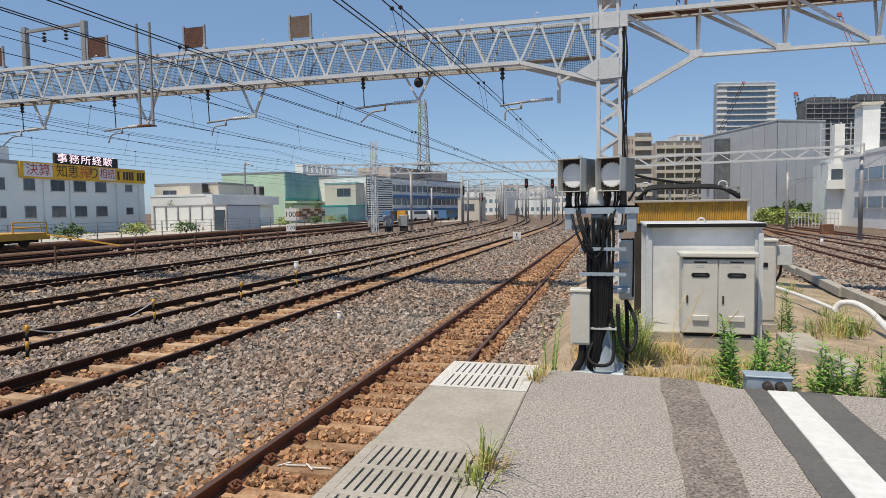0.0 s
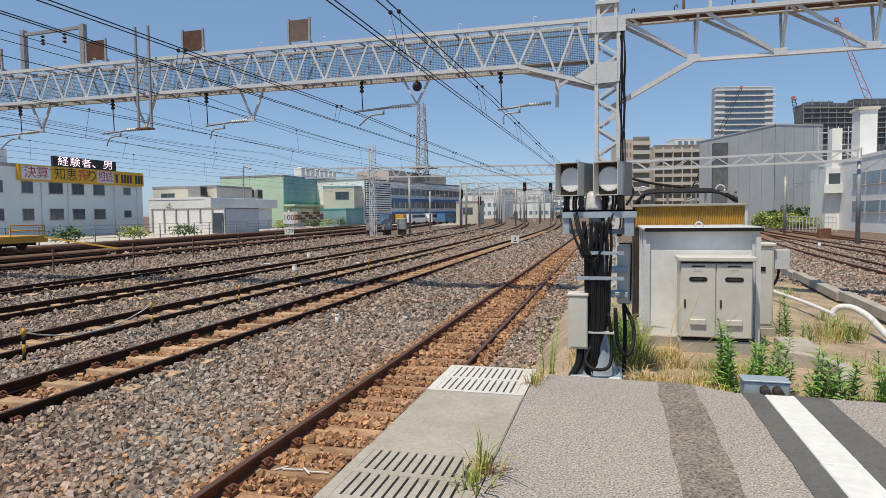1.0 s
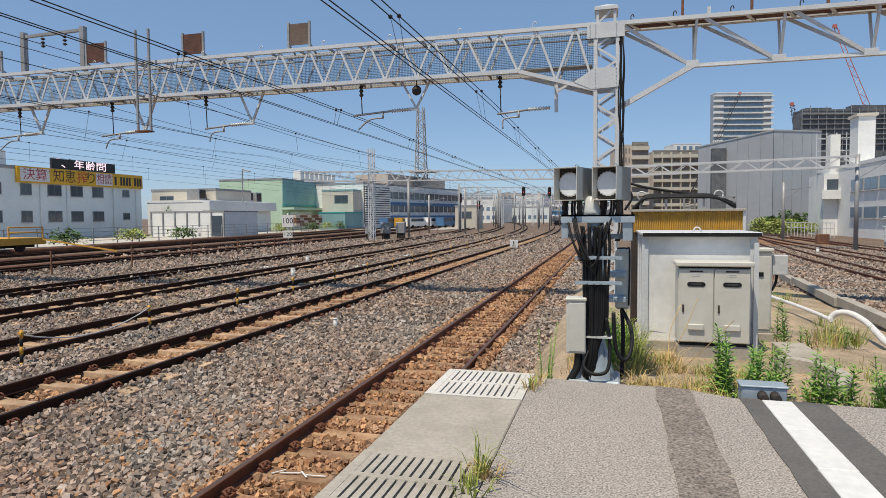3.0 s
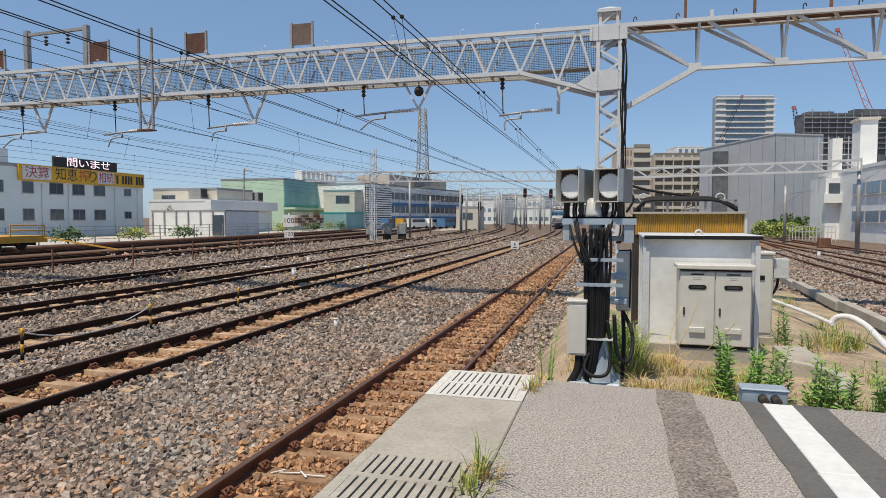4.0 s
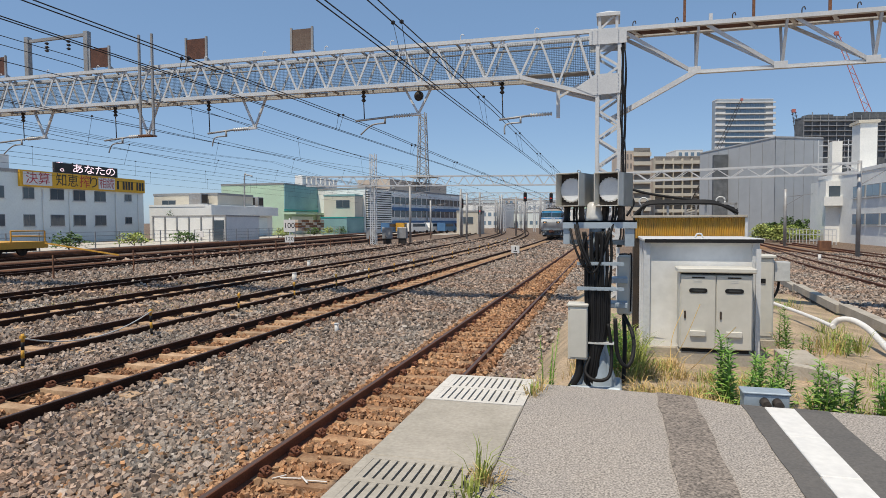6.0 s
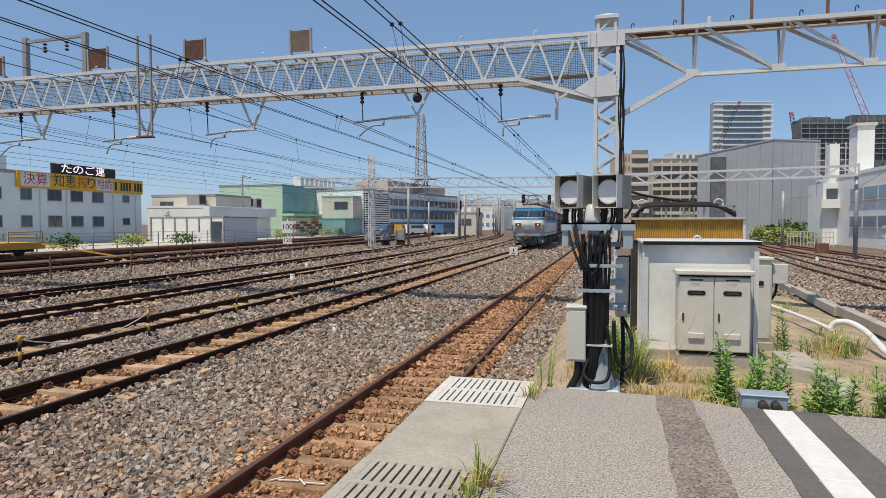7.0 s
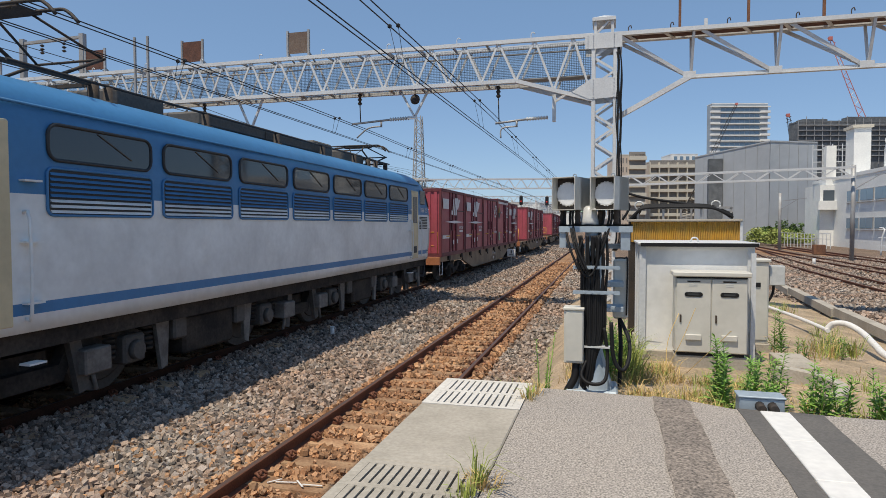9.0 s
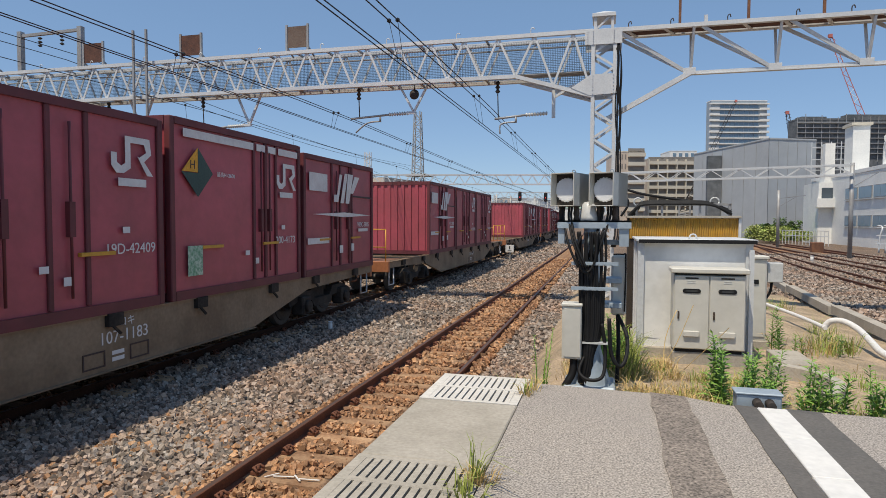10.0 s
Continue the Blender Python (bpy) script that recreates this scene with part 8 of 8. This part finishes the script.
def crane(x, y, z0, tip, label):
    t = thing("tower_crane", label, "crane", "cranes")
    a, b = Vector((x, y, z0)), Vector(tip)
    m = bmesh.new()
    for o in (-0.9, 0.9):
        beam(m, a + Vector((o, 0, 0)), b + Vector((o * 0.4, 0, 0)), 0.16)
    n = 18
    for i in range(n):
        p, q = a.lerp(b, i / n), a.lerp(b, (i + 1) / n)
        s = 1 if i % 2 else -1
        beam(m, p + Vector((0.8 * s, 0, 0)), q - Vector((0.8 * s, 0, 0)), 0.12)
    if "white" in label:
        for f in m.faces:
            f.material_index = int((f.calc_center_median() - a).dot(b - a) / (b - a).length_squared * 5.0) % 2
    part("jib", m, [REDFAR, WALLW] if "white" in label else IRON, t)
    part("jib_tip", box(bmesh.new(), b.x - 0.5, b.x + 0.5, b.y - 0.4, b.y + 0.4, b.z - 0.6, b.z + 0.4), REDFAR, t)
    ms = bmesh.new()
    for o in (-0.9, 0.9):
        beam(ms, (x + o, y, 0), (x + o, y, z0 + 2), 0.3)
    for i in range(12):
        beam(ms, (x - 0.9, y, z0 * i / 12), (x + 0.9, y, z0 * (i + 1) / 12), 0.2)
    part("mast", ms, GALVD, t)
crane(71.0, 205, 31, (61.6, 205, 56.2), "red and white crane jib over the construction site")
crane(44.0, 300, 33, (54, 300, 55.5), "dark crane jib leaning against the sky")
crane(55.2, 215, 26, (53.4, 215, 36.2), "dark short crane jib above the dark building")
crane(13.5, 120, 4, (17.5, 122, 13), "red and grey mobile crane jib behind the cabinets")


# ---- bushes, reeds and small clutter on the far right ----
def bush(name, x, y, z, rx, ry, h, n, m, label, seed, size=0.12):
    r = random.Random(seed)
    t = thing(name, label, "plant", "bushes")
    st = bmesh.new()
    for k in range(5):
        tube(st, [(x, y, z - 0.1), (x + r.uniform(-rx, rx) * 0.5, y + r.uniform(-ry, ry) * 0.5, z + h * 0.7)], [0.03, 0.01], 5)
    part("branch", st, RUST, t)
    b = bmesh.new()
    for _ in range(n):
        a, q, zz = r.uniform(0, 6.283), math.sqrt(r.random()), r.random() ** 0.8
        lump = 0.75 + 0.25 * math.sin(3 * a + seed) * math.cos(5 * zz + seed)
        w = math.sqrt(max(0.05, 1 - (zz * 0.95) ** 2)) * lump
        p = Vector((x + rx * q * w * math.cos(a), y + ry * q * w * math.sin(a), z + h * zz * lump))
        leaf(b, p, (r.uniform(-1, 1), r.uniform(-1, 1), r.uniform(-0.1, 0.9)), size * r.uniform(0.6, 1.4), size * 0.28, size * 0.2)
    part("foliage", b, m, t, kind="stuff")


for i, (x, y, rx, h, n) in enumerate(((19.3, 86, 1.6, 2.6, 900), (21.4, 88, 1.9, 2.9, 1200), (23.0, 88, 1.8, 2.6, 1000))):
    bush("bush", x, y, -0.1, rx, rx, h, n, HEDGE, "dark green leafy bush beside the tracks", i, 0.42)
for i, (x, y, rx, h, n) in enumerate(((18.0, 78, 1.6, 1.7, 1300), (19.6, 81, 2.0, 1.6, 1400), (21.4, 80, 1.8, 1.3, 1100), (17.2, 82, 1.6, 1.9, 1000))):
    bush("reed_clump", x, y, 0.1, rx, rx, h, n, LIME, "yellow-green reeds and grass beside the tracks", 10 + i, 0.36)
for i, (x, y) in enumerate(((-44, 42), (-44.5, 50), (-45, 58), (-48, 84), (-50, 98), (-51, 106), (-51, 112))):
    bush("bush", x, y, 0.2, 1.8, 2.4, 1.3, 420, LIME if i % 2 else HEDGE, "low green bush by the yard fence", 30 + i, 0.32)
bush("ivy", -62.6, 77.5, 0.0, 0.9, 0.9, 4.2, 700, HEDGE, "ivy climbing the corner of the office", 77, 0.3)
t = thing("pipe_rack", "rack of bent grey pipes and rails beside the white building", "pipe rack")
for k in range(14):
    b = bmesh.new()
    x = 19.2 + k * 0.42
    tube(b, bend([(x, 52, 0), (x + 0.05, 52, 1.2), (x + 0.2, 52, 1.9), (x + 0.1, 52.6, 2.0)], 3), 0.06, 6)
    part("pipe", b, GALV, t)
for z in (0.7, 1.3, 1.9):
    part("rail", beam(bmesh.new(), (19, 52, z), (25.2, 52, z), 0.07), GALV, t)
t = thing("handrail_fence", "white pipe fence behind the reeds", "fence")
for k in range(16):
    x, y = 18.6 + k * 0.19, 78 - k * 0.53
    part("post", beam(bmesh.new(), (x, y, -0.2), (x, y, 1.35), 0.06), GALV, t)
for z in (0.8, 1.35):
    part("rail", beam(bmesh.new(), (18.6, 78, z), (21.45, 70.05, z), 0.06), GALV, t)
b = bmesh.new()
box(b, 14.9, 15.7, 52.2, 52.8, 0, 0.75, bevel=0.04)
solo("point_machine", b, RUST, "rusty orange switch box beside the track", "switch box")
# ---- loose ballast stones, nearest the platform ----
def stones(name, label, material, patches, seed, key_clear):
    """patches: x from, x to, y from, y to, stones per square metre, size."""
    rs = np.random.RandomState(seed)
    cube = np.array([[x, y, z] for x in (-1, 1) for y in (-1, 1) for z in (-1, 1)], float)
    quads = np.array([(0, 1, 3, 2), (4, 6, 7, 5), (0, 4, 5, 1), (2, 3, 7, 6), (0, 2, 6, 4), (1, 5, 7, 3)])
    verts, count = [], 0
    for x0, x1, y0, y1, per, size in patches:
        n = int((x1 - x0) * (y1 - y0) * per)
        px, py = rs.uniform(x0, x1, n), rs.uniform(y0, y1, n)
        keep = np.ones(n, bool)
        for key in key_clear:
            at, zz, _ = LINES[key]
            c = np.array([at(v) for v in py])
            d = np.abs(px - c)
            keep &= ~(np.abs(d - 0.566) < 0.075)
            ys = np.array(SLEEPERS[key])
            if len(ys):
                near = np.min(np.abs(py[:, None] - ys[None, :]), axis=1)
                keep &= ~((near < 0.135) & (d < 0.64) & (rs.uniform(0, 1, n) < 0.97))
        px, py = px[keep], py[keep]
        n = len(px)
        if material is STONE:
            inside = np.abs(px - np.array([LINES["b"][0](v) for v in py])) < 0.56
            keep2 = ~inside
            px, py = px[keep2], py[keep2]
            n = len(px)
        pz = np.array([bed(a, b) for a, b in zip(px, py)])
        for key in key_clear:
            off = np.abs(px - np.array([LINES[key][0](v) for v in py]))
            pz += np.where((off > 0.64) & (off < 1.15), 0.075 * (1.15 - off) / 0.51, 0.0)
        s = size * rs.uniform(0.55, 1.25, n)
        v = cube[None] * rs.uniform(0.62, 1.0, (n, 8, 3)) * (s[:, None, None] * rs.uniform(0.45, 1.12, (n, 1, 3)))
        q = rs.normal(size=(n, 4))
        q /= np.linalg.norm(q, axis=1, keepdims=True)
        w, a, b, c = q.T
        R = np.stack([np.stack([1 - 2 * (b * b + c * c), 2 * (a * b - c * w), 2 * (a * c + b * w)], -1),
                      np.stack([2 * (a * b + c * w), 1 - 2 * (a * a + c * c), 2 * (b * c - a * w)], -1),
                      np.stack([2 * (a * c - b * w), 2 * (b * c + a * w), 1 - 2 * (a * a + b * b)], -1)], -2)
        v = np.einsum("nij,nkj->nki", R, v)
        v += np.stack([px, py, pz + s * rs.uniform(-0.4, 1.25, n)], -1)[:, None, :]
        verts.append(v.reshape(-1, 3))
        count += n
    co = np.concatenate(verts)
    me = bpy.data.meshes.new(name)
    me.vertices.add(len(co))
    me.vertices.foreach_set("co", co.ravel())
    idx = (quads[None] + 8 * np.arange(count)[:, None, None]).reshape(-1)
    me.loops.add(len(idx))
    me.loops.foreach_set("vertex_index", idx.astype(np.int32))
    me.polygons.add(len(idx) // 4)
    me.polygons.foreach_set("loop_start", np.arange(0, len(idx), 4, dtype=np.int32))
    me.update(calc_edges=True)
    me.shade_flat()
    me.materials.append(material)
    tagged(new(name, me), label, "ballast", kind="stuff")


stones("ballast_stones", "loose angular grey-brown ballast stones between the tracks", STONE,
       [(-8.9, -3.45, 2.2, 7.0, 1250, 0.033), (-10.5, -3.45, 7.0, 13.0, 700, 0.036), (-16.0, -3.45, 13.0, 24.0, 250, 0.045), (-9.0, -3.45, 24.0, 40.0, 150, 0.05), (-9.5, -3.3, 40.0, 75.0, 45, 0.075), (-1.85, 0.4, 30.0, 60.0, 60, 0.06),
        (-1.85, -0.55, 4.9, 12.0, 900, 0.032), (-1.85, 0.4, 12.0, 30.0, 260, 0.045), (-13.2, -8.9, 5.5, 13.0, 330, 0.04), (5.4, 8.5, 13.0, 34.0, 130, 0.05)], 3, "bcde")
stones("far_stones", "coarse grey-brown ballast in the outer yard", STONE, [(-26.0, -16.0, 12.0, 30.0, 85, 0.058), (-21.0, -9.0, 24.0, 48.0, 60, 0.065), (-24.0, -9.5, 48.0, 80.0, 18, 0.09), (-32.0, -21.0, 30.0, 60.0, 25, 0.08), (5.8, 20.0, 18.0, 52.0, 110, 0.045)], 8, "cdef")
stones("rusty_stones", "loose rust-stained ballast stones in the siding", RUSTSTONE,
       [(-3.45, -1.85, 2.2, 9.0, 800, 0.030), (-3.45, -1.85, 9.0, 18.0, 480, 0.036), (-3.4, -1.9, 18.0, 40.0, 200, 0.045), (-5.2, -3.45, 2.2, 7.0, 110, 0.034), (-7.62, -6.54, 3.0, 16.0, 420, 0.036), (-7.62, -6.54, 16.0, 40.0, 120, 0.05)], 5, "ab")

# white paint marks on a sleeper of the siding
sy = min(SLEEPERS["a"], key=lambda v: abs(v - 5.1))
for k, (u, w, a) in enumerate(((-2.98, 0.07, 50), (-2.86, 0.1, 10), (-2.72, 0.08, -45), (-2.6, 0.1, 5))):
    o = solo("paint_mark", box(bmesh.new(), -w, w, -0.008, 0.008, 0, 0.004), WHITE, "short white paint stroke on a sleeper", "paint mark", "paint strokes")
    o.matrix_basis = pose(u, sy, -0.118, 0, 0, a)
rngw = random.Random(12)
dw = bmesh.new()
for _ in range(260):
    x, y = rngw.choice([(-15.4, 15.0), (-15.6, 18.5), (-15.8, 22.0), (-11.8, 16.0), (-19.5, 20.0)])
    x, y = x + rngw.uniform(-0.5, 0.5), y + rngw.uniform(-2.5, 2.5)
    tuft(dw, x, y, bed(x, y), rngw.uniform(0.06, 0.16), 8, 0.18, rngw, 1 if rngw.random() < 0.65 else 0, 0.007)
solo("yard_grass", dw, [GRASS, DRY], "thin dry grass between the yard tracks", "grass", kind="stuff")
def motions():
    """The train runs towards the camera and past it."""
    times = [0.5 * i for i in range(21)]
    for ob, back, lift, along in MOVERS:
        rows = []
        for t in times:
            m = on_track(nose_at(t) + back)
            rows.append((t, m @ Matrix.Translation((0, along or 0.0, lift))))
        walk(ob, rows)

    # letters slide along the sign; those past its ends lie inside the case
    for k, ob in LED_LETTERS:
        rows = []
        for i in range(101):
            slot = k + 0.1 - 2.78 * (i / 10)
            shown = 0.0 <= slot <= 4.62
            y = 61.9 + (min(max(slot, 0.0), 4.62) + 0.5) * 1.8
            rows.append((i / 10, pose(-66.595 if shown else -66.8, y, 9.22, 90, 0, 90)))
        walk(ob, rows)


motions()
